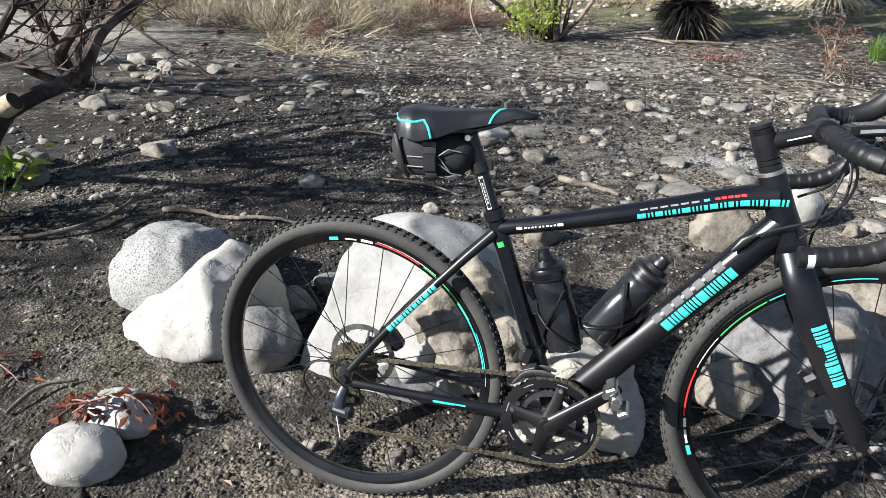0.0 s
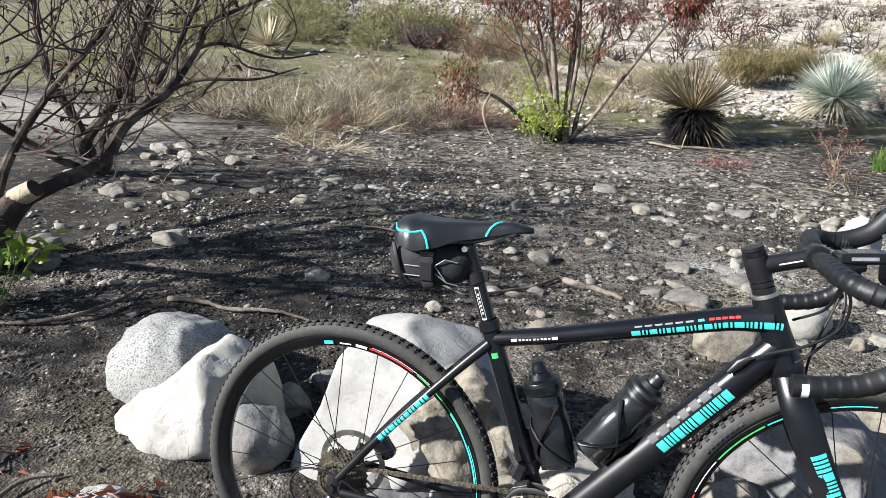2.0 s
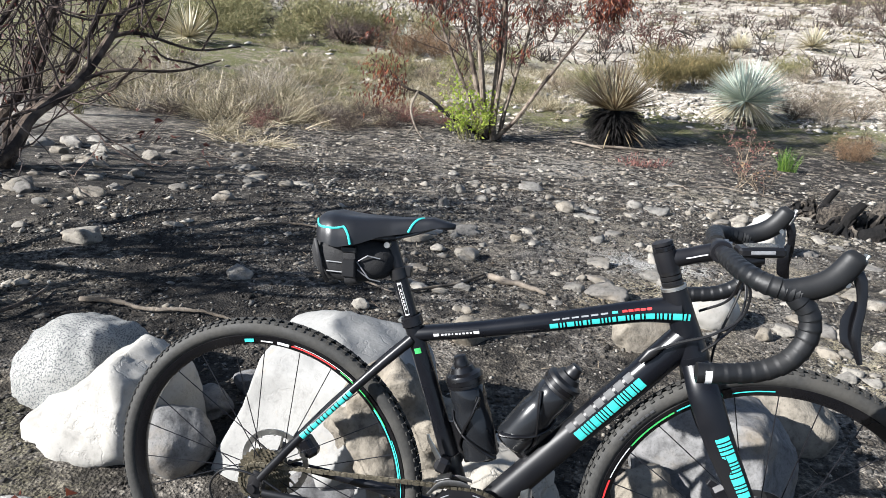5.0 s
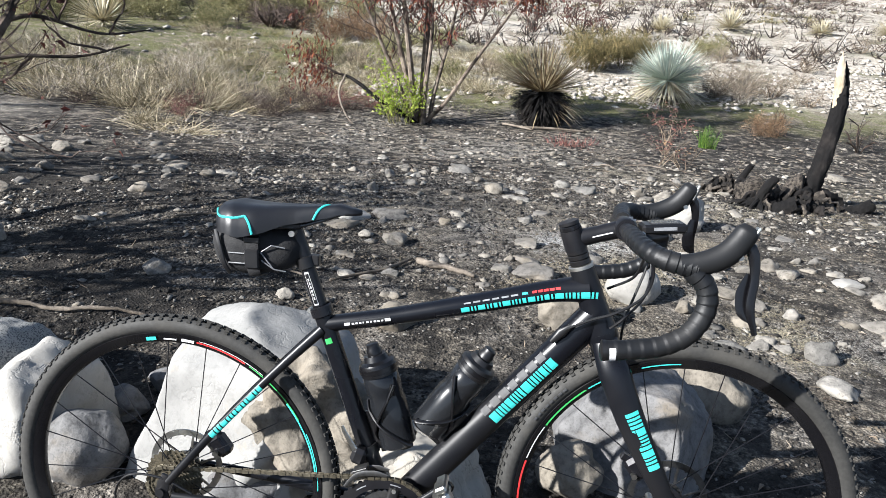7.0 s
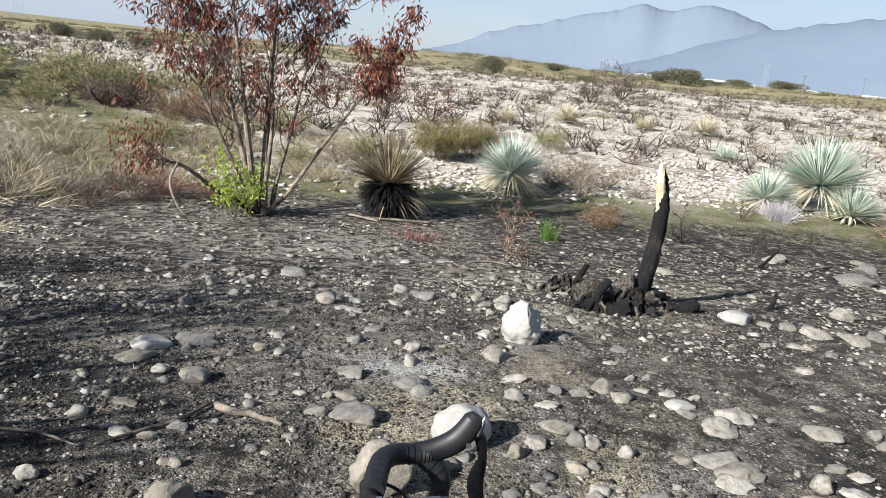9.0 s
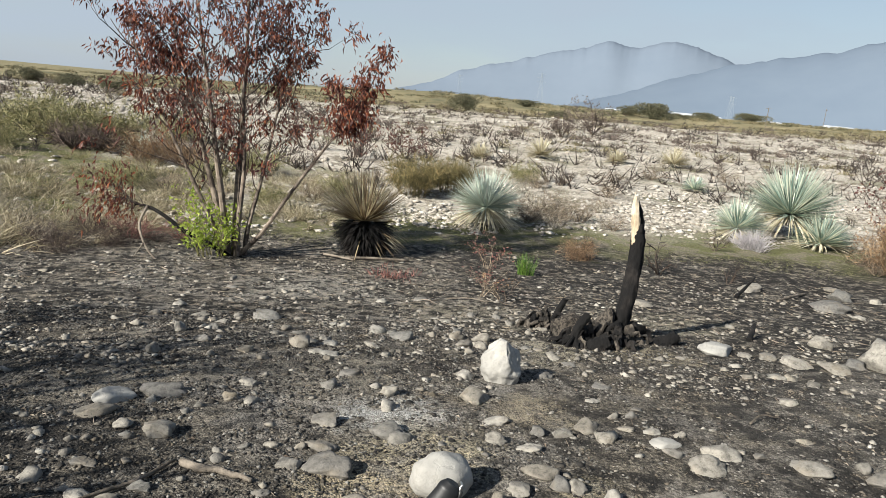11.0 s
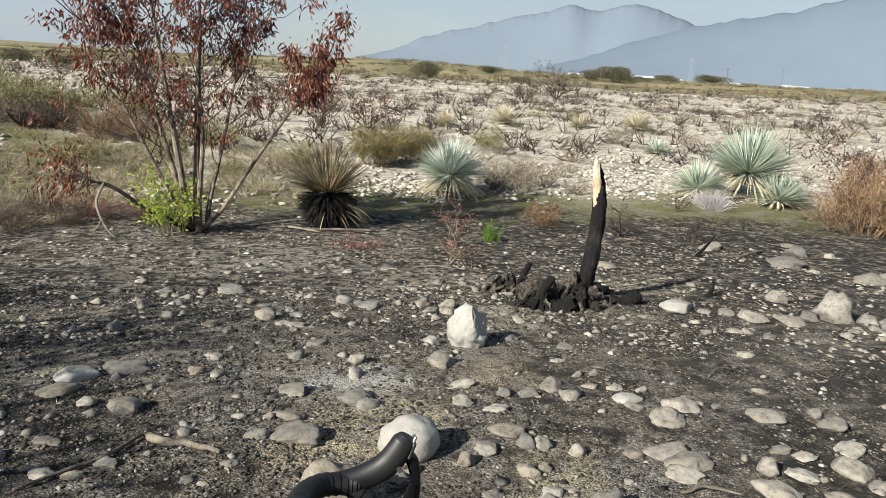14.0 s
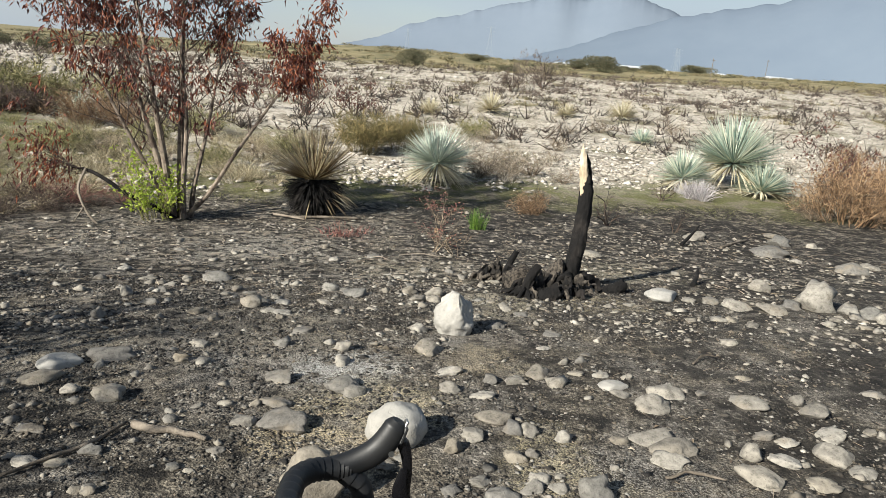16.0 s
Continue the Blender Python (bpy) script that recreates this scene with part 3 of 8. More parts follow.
def big_rock(name, x, y, size, turn, seed, mat, label, sink=0.12, tilt=(0, 0), rough=0.25, facets=3, level=4, lift=0.0):
    me = rock_mesh(name, seed, rough, level=level, facets=facets)
    me.materials.append(mat)
    z = base_height(x, y) + size[2] * (0.5 - sink) + lift
    m = pose(x, y, z, tilt[0], tilt[1], turn) @ Matrix.Diagonal((*size, 1))
    return thing(name, label, "rock", m, me, group="boulders round the bicycle")


def hewn_rock(name, centre, half, planes, seed, mat, label, rough=0.05, power=2.6, level=5):
    """A boulder whose broad worn faces are cut by planes: (outward way, distance from the centre)."""
    bm = bmesh.new()
    bmesh.ops.create_icosphere(bm, subdivisions=level, radius=1.0)
    off = Vector((seed * 3.7, seed * 1.3, seed * 7.1))
    cuts = [(Vector(n).normalized(), d) for n, d in planes]
    size = min(half)
    for v in bm.verts:
        d = v.co.normalized()
        k = (abs(d.x) ** power + abs(d.y) ** power + abs(d.z) ** power) ** (-1 / power)
        c = Vector((d.x * half[0], d.y * half[1], d.z * half[2])) * k
        for n, dist in cuts:
            over = c.dot(n) - dist
            if over > -0.03 * size:
                t = over + 0.03 * size
                c -= n * (t - 0.03 * size * (1 - math.exp(-t / (0.03 * size))))
        q = c / size
        c += d * size * rough * (1.3 * noise.noise(q * 1.4 + off) + 0.6 * noise.noise(q * 3.3 + off) + 0.28 * noise.noise(q * 8 + off) + 0.12 * noise.noise(q * 21 + off))
        v.co = c
    me = bpy.data.meshes.new(name)
    bm.to_mesh(me)
    bm.free()
    me.polygons.foreach_set("use_smooth", [True] * len(me.polygons))
    me.materials.append(mat)
    return thing(name, label, "rock", pose(*centre), me, group="boulders round the bicycle")


hewn_rock("boulder", (-0.97, 0.64, 0.0), (0.255, 0.2, 0.225), [((-0.3, -0.8, 0.5), 0.2), ((0.75, 0.0, 0.66), 0.2), ((-0.85, -0.1, 0.4), 0.25)], 3, GRANITE, "large rounded speckled grey granite boulder on black soil", 0.1, 2.2)
hewn_rock("boulder", (-0.715, 0.44, 0.04), (0.265, 0.2, 0.265), [((-0.62, 0.0, 0.78), 0.155), ((-0.25, -0.9, 0.35), 0.165), ((1, -0.2, 0.15), 0.2), ((0.35, -0.8, -0.45), 0.2), ((0.5, 0, 0.87), 0.26)], 12, WHITE_ROCK, "large pale creased white boulder leaning on granite boulder", 0.1, 2.6)
big_rock("boulder", -0.46, 0.36, (0.23, 0.21, 0.22), 0, 21, GREY_ROCK, "small round grey boulder behind the rear wheel", 0.2, (0, 0), 0.13, 0)
hewn_rock("boulder", (-0.05, 0.53, 0.085), (0.37, 0.27, 0.35), [((-0.93, -0.1, 0.36), 0.255), ((-0.2, -0.94, 0.27), 0.2), ((0.62, -0.68, -0.38), 0.215), ((0.45, 0, 0.89), 0.305), ((0.97, 0, 0.24), 0.31), ((-0.1, -0.45, 0.88), 0.285), ((-0.5, 0, 0.87), 0.3)], 38, CHALKY, "tall pale smooth boulder with broad flat face behind the rear wheel", 0.05, 3.0)
hewn_rock("boulder", (0.2, 0.4, 0.2), (0.17, 0.13, 0.19), [((0.2, -0.9, 0.3), 0.095), ((-0.5, -0.6, -0.5), 0.11), ((0.7, 0, 0.6), 0.15)], 41, TAN_ROCK, "brown broken boulder beside the tall pale one", 0.3, 2.8)
hewn_rock("boulder", (0.02, 0.36, 0.04), (0.1, 0.07, 0.1), [((0.3, -0.8, 0.5), 0.05), ((-0.6, 0.1, 0.75), 0.075), ((0.8, 0.1, 0.5), 0.08)], 42, GREY_ROCK, "angular grey block lying behind the cassette", 0.12, 3.5, 4)
hewn_rock("boulder", (0.14, 0.43, 0.05), (0.085, 0.06, 0.1), [((-0.4, -0.7, 0.6), 0.04), ((0.75, -0.3, 0.55), 0.06), ((-0.7, 0, 0.7), 0.07)], 43, CHALKY, "angular white stone chip behind the chain", 0.1, 3.8, 4)
hewn_rock("boulder", (0.1, 0.36, 0.02), (0.08, 0.05, 0.055), [((-0.2, -0.7, 0.7), 0.03), ((0.8, 0, 0.6), 0.05)], 44, CHALKY, "angular white stone chip behind the chain", 0.12, 3.8, 4)
hewn_rock("boulder", (0.47, 0.37, 0.05), (0.19, 0.16, 0.2), [((-0.1, -0.85, 0.5), 0.115), ((0.1, 0.1, 0.99), 0.165), ((0.8, -0.3, 0.5), 0.17), ((-0.9, -0.2, 0.3), 0.17), ((0.2, -0.9, -0.2), 0.13)], 48, PALE_TAN, "broad pale tan boulder behind the cranks", 0.14, 3.0)
hewn_rock("boulder", (1.08, 0.72, 0.06), (0.23, 0.2, 0.25), [((-0.35, -0.85, 0.4), 0.14), ((0.75, -0.6, 0.25), 0.185), ((0.1, 0.1, 0.98), 0.2), ((-0.75, 0.1, 0.65), 0.2), ((0.6, 0, 0.8), 0.21)], 53, GREY_ROCK, "blocky blue-grey boulder behind the front wheel", 0.09, 3.0)
hewn_rock("boulder", (1.36, 1.12, 0.0), (0.19, 0.13, 0.13), [((0, -0.6, 0.8), 0.11), ((0.6, 0, 0.8), 0.13)], 59, TAN_ROCK, "oval tan boulder behind the front wheel", 0.12, 2.2, 4)
big_rock("boulder", 0.88, 0.55, (0.2, 0.17, 0.17), 40, 61, TAN_ROCK, "small tan boulder beside the blue-grey one", 0.2, (0, 0), 0.25, 3)
big_rock("boulder", -0.5, 0.62, (0.15, 0.13, 0.12), 0, 67, GREY_ROCK, "small grey stone in shade behind the rear wheel", 0.2, (0, 0), 0.25, 3)
big_rock("boulder", -0.44, 0.78, (0.13, 0.12, 0.09), 30, 68, GREY_ROCK, "small grey stone in shade behind the rear wheel", 0.2, (0, 0), 0.25, 3)
big_rock("boulder", 0.92, 1.66, (0.23, 0.2, 0.23), 25, 73, TAN_ROCK, "upright tan boulder on speckled burnt soil", 0.2, (0, -14), 0.3, 4)
big_rock("boulder", 0.21, 1.45, (0.17, 0.13, 0.13), 25, 74, TAN_ROCK, "rounded tan stone on burnt soil", 0.2, (0, 8), 0.2, 2)
hewn_rock("boulder", (1.84, 3.72, -0.2), (0.135, 0.11, 0.17), [((-0.5, -0.7, 0.4), 0.1), ((0.7, -0.5, 0.4), 0.095), ((0.5, 0.2, 0.8), 0.14), ((-0.7, 0.2, 0.7), 0.135)], 75, WHITE_ROCK, "upright craggy white stone on burnt soil", 0.15, 2.3, 5)
big_rock("boulder", 1.26, 2.08, (0.27, 0.22, 0.22), 20, 69, WHITE_ROCK, "rounded pale cream boulder on burnt soil", 0.2, (0, 8), 0.14, 0)

big_rock("boulder", -0.67, -0.17, (0.22, 0.17, 0.14), 10, 71, WHITE_ROCK, "rounded pale stone on the soil with dead shoots over it", 0.25, (0, 5), 0.12, 0)
big_rock("boulder", -0.68, -0.02, (0.22, 0.16, 0.12), -10, 72, WHITE_ROCK, "pale stone behind a rounder one", 0.25, (0, 0), 0.2, 2)
# stones: place, width, height over width
STONES_A = [
    (-0.39, 3.03, 0.196, 0.33), (-0.41, 2.82, 0.188, 0.25), (-0.18, 3.16, 0.249, 0.25), (-0.24, 2.69, 0.112, 0.42), (-0.03, 2.6, 0.162, 0.44), (-0.52, 4.78, 0.132, 0.74),
    (-0.52, 4.07, 0.104, 0.9), (0.05, 5.52, 0.269, 0.25), (0.45, 4.41, 0.183, 0.55), (0.23, 4.01, 0.1, 0.46), (0.08, 4.22, 0.135, 0.45), (0.68, 4.19, 0.133, 0.25),
    (0.58, 4.23, 0.11, 0.3), (0.25, 3.35, 0.122, 0.33), (0.2, 3.07, 0.091, 0.59), (0.83, 3.71, 0.169, 0.25), (1.08, 3.29, 0.119, 0.73), (0.73, 2.79, 0.163, 0.3),
    (0.75, 2.48, 0.162, 0.25), (0.61, 2.27, 0.13, 0.37), (0.79, 2.25, 0.205, 0.36), (0.64, 2.47, 0.057, 0.73), (1.06, 2.7, 0.215, 0.25), (1.28, 2.13, 0.268, 0.48),
]
STONES_B = [
    (0.94, 1.7, 0.168, 0.51), (1.24, 4.9, 0.207, 0.35), (0.99, 4.57, 0.13, 0.31), (1.51, 5.01, 0.077, 0.85), (1.7, 5, 0.141, 0.53), (1.75, 4.73, 0.148, 0.41),
    (1.93, 4.99, 0.142, 0.74), (1.6, 3.73, 0.133, 0.52), (1.58, 3.23, 0.208, 0.41), (-0.22, 2.22, 0.1, 0.25), (0.06, 2.04, 0.085, 0.35), (-0.04, 1.96, 0.084, 0.25),
    (-0.16, 1.97, 0.093, 0.25), (0.39, 1.88, 0.055, 0.5), (0.45, 1.85, 0.041, 0.4), (0.09, 1.75, 0.051, 0.4), (0.14, 1.74, 0.057, 0.73), (1.19, 1.85, 0.081, 0.4),
    (0.53, 2.01, 0.071, 0.25), (-0.54, 5.49, 0.155, 0.25), (-0.3, 5.23, 0.111, 0.29), (-0.27, 4.46, 0.117, 0.43), (-0.29, 4.92, 0.092, 0.52), (-0.13, 4.06, 0.072, 0.48),
]
STONES_C = [
    (0.65, 5.34, 0.081, 0.47), (-0.2, 5.49, 0.077, 0.75), (1.86, 3.77, 0.226, 0.9), (1.66, 2.91, 0.139, 0.25), (1.6, 2.64, 0.108, 0.46), (2.17, 3.86, 0.146, 0.28),
    (2.53, 3.66, 0.158, 0.27), (2.34, 3.32, 0.093, 0.3), (2.14, 2.83, 0.183, 0.25), (1.85, 2.75, 0.081, 0.9), (1.77, 2.55, 0.145, 0.25), (1.98, 2.72, 0.099, 0.47),
    (2.37, 3.03, 0.06, 0.74), (2.48, 3.04, 0.076, 0.61), (2.58, 3.18, 0.068, 0.25), (2.49, 2.77, 0.091, 0.31), (2.5, 2.62, 0.153, 0.25), (2.37, 2.81, 0.1, 0.25),
    (2.64, 2.75, 0.072, 0.39), (2.49, 2.5, 0.103, 0.25), (2.6, 2.38, 0.204, 0.36), (2.76, 2.53, 0.187, 0.3), (2.96, 2.51, 0.062, 0.49), (2.89, 2.57, 0.072, 0.32),
]
STONES_D = [
    (3.12, 2.36, 0.199, 0.31), (3.44, 2.38, 0.095, 0.72), (3.41, 2.23, 0.15, 0.55), (3.32, 2.01, 0.17, 0.25), (2.98, 2.01, 0.13, 0.25), (3.05, 1.95, 0.108, 0.25),
    (2.42, 2.02, 0.208, 0.25), (2.46, 1.91, 0.204, 0.25), (2.38, 1.81, 0.151, 0.25), (2.25, 2, 0.085, 0.45), (2.78, 1.82, 0.117, 0.7), (2.92, 1.77, 0.159, 0.27),
    (2.7, 1.62, 0.198, 0.39), (3.19, 1.82, 0.217, 0.31), (3.57, 2.03, 0.096, 0.25), (3.59, 1.98, 0.048, 0.83), (3.21, 1.67, 0.122, 0.25), (2.94, 1.58, 0.138, 0.25),
    (2.13, 1.78, 0.061, 0.26), (1.85, 2.09, 0.091, 0.62), (1.73, 1.88, 0.099, 0.47), (1.81, 1.9, 0.065, 0.61), (1.74, 2.24, 0.168, 0.25), (1.6, 2.08, 0.111, 0.46),
]
STONES_E = [
    (1.49, 1.98, 0.1, 0.68), (2, 2.04, 0.095, 0.58), (1.73, 1.65, 0.106, 0.25), (1.83, 1.63, 0.077, 0.38), (1.98, 1.61, 0.091, 0.58), (1.54, 1.72, 0.1, 0.25),
    (1.42, 1.66, 0.091, 0.25), (1.87, 1.72, 0.052, 0.33), (4.06, 4.96, 0.348, 0.25), (4.46, 4.83, 0.16, 0.5), (4.25, 4.85, 0.135, 0.25), (4.57, 4.61, 0.26, 0.25),
    (5.45, 5.51, 0.262, 0.54), (5.38, 4.63, 0.424, 0.7), (4.81, 4.44, 0.276, 0.33), (5.1, 4.58, 0.206, 0.45), (5.57, 4.43, 0.211, 0.54), (5.69, 4.31, 0.211, 0.5),
    (5.61, 4.11, 0.123, 0.9), (5.23, 3.88, 0.154, 0.29), (5.2, 3.72, 0.09, 0.6), (5.15, 4.1, 0.117, 0.38), (7.69, 6.81, 0.392, 0.47), (8.33, 7.15, 0.236, 0.38),
]
STONES_F = [
    (8.39, 9.12, 0.418, 0.42), (8.8, 9.87, 0.319, 0.25), (8.84, 8.92, 0.166, 0.62), (7.46, 8.1, 0.598, 0.25), (7.43, 7.47, 0.152, 0.46), (7.09, 9.54, 0.434, 0.25),
    (4.51, 7.65, 0.276, 0.34), (3.73, 3.44, 0.13, 0.39), (3.5, 3.98, 0.079, 0.41), (3.57, 4.64, 0.11, 0.29), (3.82, 4.07, 0.117, 0.25), (2.46, 4.19, 0.114, 0.25),
    (3.35, 2.72, 0.094, 0.25), (4, 2.48, 0.121, 0.25), (-3.23, 2.69, 0.22, 0.46), (-4.01, 3.03, 0.218, 0.36), (-2.64, 1.55, 0.207, 0.51), (-2.4, 1.34, 0.184, 0.34),
    (-2.1, 1.94, 0.22, 0.4), (-3.72, 3.89, 0.218, 0.26), (-3.2, 3.38, 0.162, 0.25), (-2.83, 2.42, 0.098, 0.51), (-2.74, 2.77, 0.238, 0.25), (-2.45, 3.37, 0.156, 0.25),
]
STONES_G = [
    (-1.98, 3.22, 0.14, 0.61), (-4.79, 4.92, 0.291, 0.27), (-4.9, 4.64, 0.304, 0.3), (-4.76, 5.3, 0.255, 0.25), (-1.85, 1.25, 0.086, 0.39), (-1.86, 1.51, 0.061, 0.33),
    (-2.6, 2.02, 0.115, 0.25), (-1.83, 2.39, 0.11, 0.25), (-2.98, 3.47, 0.096, 0.31), (-2.56, 4.13, 0.101, 0.38), (-3.28, 4.21, 0.159, 0.26), (-1.02, 1.73, 0.153, 0.45),
    (-0.35, 1.63, 0.091, 0.62), (-2.6, 4.64, 0.226, 0.3), (-2.31, 4.31, 0.233, 0.25), (-1.82, 4.17, 0.15, 0.25), (1.95, 1.58, 0.135, 0.82), (1.78, 1.71, 0.109, 0.25),
    (1.92, 1.31, 0.175, 0.33), (1.27, 2.13, 0.271, 0.49), (1.6, 1.6, 0.13, 0.25), (-0.71, -0.2, 0.268, 0.36), (-0.79, -0.08, 0.287, 0.25), (-0.7, 0.7, 0.149, 0.47),
]
STONES_H = [
    (-0.15, 0.06, 0.053, 0.81), (0.08, 0.08, 0.067, 0.36),
]
ALL_STONES = STONES_A + STONES_B + STONES_C + STONES_D + STONES_E + STONES_F + STONES_G + STONES_H
stone_kinds = [rock_mesh("stone", 100 + k, 0.5, level=3, facets=(2, 5, 8, 4, 7, 3)[k % 6]) for k in range(18)]
for me in stone_kinds:
    me.materials.append(RIVER)
STONE_WORDS = ("smooth pale grey river stone half sunk in burnt soil", "flat tan river stone lying on burnt soil", "rounded grey river cobble on black soil")


def put_stone(x, y, w, hw, rng, label=None, me=None):
    me = me or stone_kinds[rng.randrange(len(stone_kinds))]
    h = max(0.28, min(0.85, hw))
    z = height(x, y) + w * h * 0.17
    m = pose(x, y, z, rng.uniform(-9, 9), rng.uniform(-9, 9), rng.uniform(-35, 35)) @ Matrix.Diagonal((w * 1.06, w * rng.uniform(0.62, 0.9), w * h * 1.15, 1))
    return thing("stone", label or STONE_WORDS[0 if hw > 0.5 else 1 if hw < 0.3 else 2], "stone", m, me, group="river stones on the burnt ground")


rng = random.Random(5)
PALE_SPOTS = ((1.81, 3.66), (0.99, 2.03), (0.61, 1.87), (-0.39, 3.03), (4.1, 5.0), (5.6, 5.0), (2.37, 2.6))
white_kinds = [rock_mesh("pale_stone", 150 + k, 0.22, level=4, facets=1) for k in range(4)]
for me in white_kinds:
    me.materials.append(WHITE_ROCK)
for k, (x, y, w, hw) in enumerate(ALL_STONES):
    if (y < 0 and w > 0.2) or (w > 0.09 and min(math.hypot(x - a, y - b) for a, b in ((1.26, 2.08), (0.92, 1.66), (0.21, 1.45), (1.84, 3.72))) < 0.18):
        continue
    if min(math.hypot(x - a, y - b) for a, b in PALE_SPOTS) < 0.14 and w > 0.1:
        put_stone(x, y, w, hw, rng, "large pale cream stone standing on the burnt soil", white_kinds[k % 4])
    else:
        put_stone(x, y, w, hw, rng)
for x, y, w in ((-4.4, 4.35, 0.34), (-3.5, 3.8, 0.3), (-3.15, 2.62, 0.26), (-4.65, 4.8, 0.42), (-4.1, 4.5, 0.36), (-3.8, 4.2, 0.22), (-3.9, 3.9, 0.25), (-3.3, 4.1, 0.2), (-4.9, 4.4, 0.3), (-3.6, 4.6, 0.3), (-3.0, 3.6, 0.24), (-2.8, 3.1, 0.2), (-4.2, 5.0, 0.4), (-2.57, 1.5, 0.2), (-2.34, 1.3, 0.17), (-2.03, 1.88, 0.2), (-3.4, 3.3, 0.18), (-3.7, 5.1, 0.24)):
    put_stone(x, y, w * (0.6 if x < -2.6 else 1), rng.uniform(0.35, 0.55), rng)
heaps = [(rng.uniform(-4.5, 8.0), 1.4 + 8.2 * rng.random() ** 0.8) for _ in range(26)]
heaps += [(rng.uniform(-0.5, 3.4), 2.2 + 5.5 * rng.random()) for _ in range(22)]


def small_stones(n):
    """The lesser stones of the slope, lying in loose heaps."""
    mb = Mesh()
    shapes = [rock_mesh("small_stone", 170 + k, 0.8, level=2, facets=(2, 5, 8, 4)[k % 4]) for k in range(8)]
    for k in range(n):
        hx, hy = heaps[rng.randrange(48)]
        x, y = hx + rng.gauss(0, 0.42), max(1.3, hy + rng.gauss(0, 0.3))
        w, h = (0.04 + 0.085 * rng.random() ** 2) * (1 + y * 0.05), rng.uniform(0.25, 0.6)
        me = shapes[rng.randrange(8)]
        m = pose(x, y, height(x, y) + w * h * 0.1, rng.uniform(-14, 14), rng.uniform(-12, 12), rng.uniform(0, 360)) @ Matrix.Diagonal((w, w * rng.uniform(0.6, 0.9), w * h * 1.15, 1))
        mb.add([m @ v.co for v in me.vertices], [tuple(p.vertices) for p in me.polygons])
    for me in shapes:
        bpy.data.meshes.remove(me)
    thing("small_stones", "small grey and tan stones in loose heaps on burnt soil", "stones", None, mb.data("small_stones"), RIVER_MIX, kind="stuff")


small_stones(210)


def scatter_solids(name, label, category, mat, n, where, size, seed, sink=0.25, flat=(0.4, 0.8)):
    """Many small stones as one mesh: each an uneven eight-sided solid."""
    r = np.random.default_rng(seed)
    unit = np.array([(1, 0, 0), (0.6, 0.8, 0.1), (-0.5, 0.85, 0), (-1, 0, 0.1), (-0.45, -0.9, 0), (0.5, -0.85, 0.05), (0.15, 0.1, 0.75), (-0.1, -0.1, -0.7)], float)
    faces = [(0, 1, 6), (1, 2, 6), (2, 3, 6), (3, 4, 6), (4, 5, 6), (5, 0, 6), (1, 0, 7), (2, 1, 7), (3, 2, 7), (4, 3, 7), (5, 4, 7), (0, 5, 7)]
    vs, fs = [], []
    pts = where(r, n)
    for i, (x, y) in enumerate(pts):
        s = size(r, x, y)
        q = unit * r.uniform(0.6, 1.35, (8, 1)) * np.array([1, r.uniform(0.4, 1), r.uniform(*flat)]) * s * 0.5
        a = r.uniform(0, 6.28)
        ca, sa = math.cos(a), math.sin(a)
        q = np.stack([q[:, 0] * ca - q[:, 1] * sa + x, q[:, 0] * sa + q[:, 1] * ca + y, q[:, 2] + height(x, y) + s * (0.5 - sink) * 0.3], 1)
        vs.append(q)
        fs += [(a_ + 8 * i, b_ + 8 * i, c_ + 8 * i) for a_, b_, c_ in faces]
    mb = Mesh()
    mb.v, mb.f = vs, fs
    thing(name, label, category, None, mb.data(name), mat, kind="stuff")


def in_front(r, n, x0=-3.8, x1=6.0, y0=-0.9, y1=9.5, power=1.0):
    return np.stack([r.uniform(x0, x1, n), y0 + (y1 - y0) * r.random(n) ** power], 1)


def clumped(r, n):
    c = in_front(r, 90, -4.5, 8.5, 0.6, 9.8)
    w = r.uniform(0.12, 0.5, 90)
    k = (90 * r.random(n) ** 1.7).astype(int)
    return c[k] + r.normal(0, 1, (n, 2)) * w[k][:, None]


def drifts(r, n, x0, x1, y0, y1, power=1.0, size=3.2, cut=0.02):
    """Places gathered in ragged drifts of uneven thickness."""
    out = []
    while len(out) < n:
        for x, y in in_front(r, 4000, x0, x1, y0, y1, power):
            q = noise.noise(Vector((x * size, y * size, 3.3))) + 0.5 * noise.noise(Vector((x * size * 2.7, y * size * 2.7, 8.1)))
            if q + r.normal(0, 0.12) > cut or r.random() < 0.12:
                out.append((x, y))
    return out[:n]


scatter_solids("soil_crumbs", "loose black crumbs of burnt soil", "soil", CRUMB, 66000, lambda r, n: drifts(r, n, -2.6, 4.4, -0.6, 5.6, 1.05, 3.2, -0.05), lambda r, x, y: (0.006 + 0.018 * r.random() ** 2.2) * (1 + 0.1 * max(0, y)), 1, 0.25, (0.35, 1.0))
scatter_solids("soil_clods", "rough clods of burnt earth", "soil", CRUMB, 6000, lambda r, n: drifts(r, n, -3.8, 6.5, -0.8, 9.5, 1.1, 1.7, 0.05), lambda r, x, y: 0.014 + 0.05 * r.random() ** 3, 6, 0.3, (0.3, 0.75))
scatter_solids("pebbles", "small grey and tan pebbles strewn over burnt soil", "pebbles", PEBBLE, 3600, lambda r, n: drifts(r, n, -4.5, 7.5, -0.8, 9.8, 0.95, 2.2, -0.1), lambda r, x, y: (0.006 + 0.03 * r.random() ** 4) * (1 + 0.1 * y), 2)
scatter_solids("gravel_patches", "loose patches of pale gravel", "gravel", PEBBLE, 5200, clumped, lambda r, x, y: 0.01 + 0.07 * r.random() ** 2.8, 3)

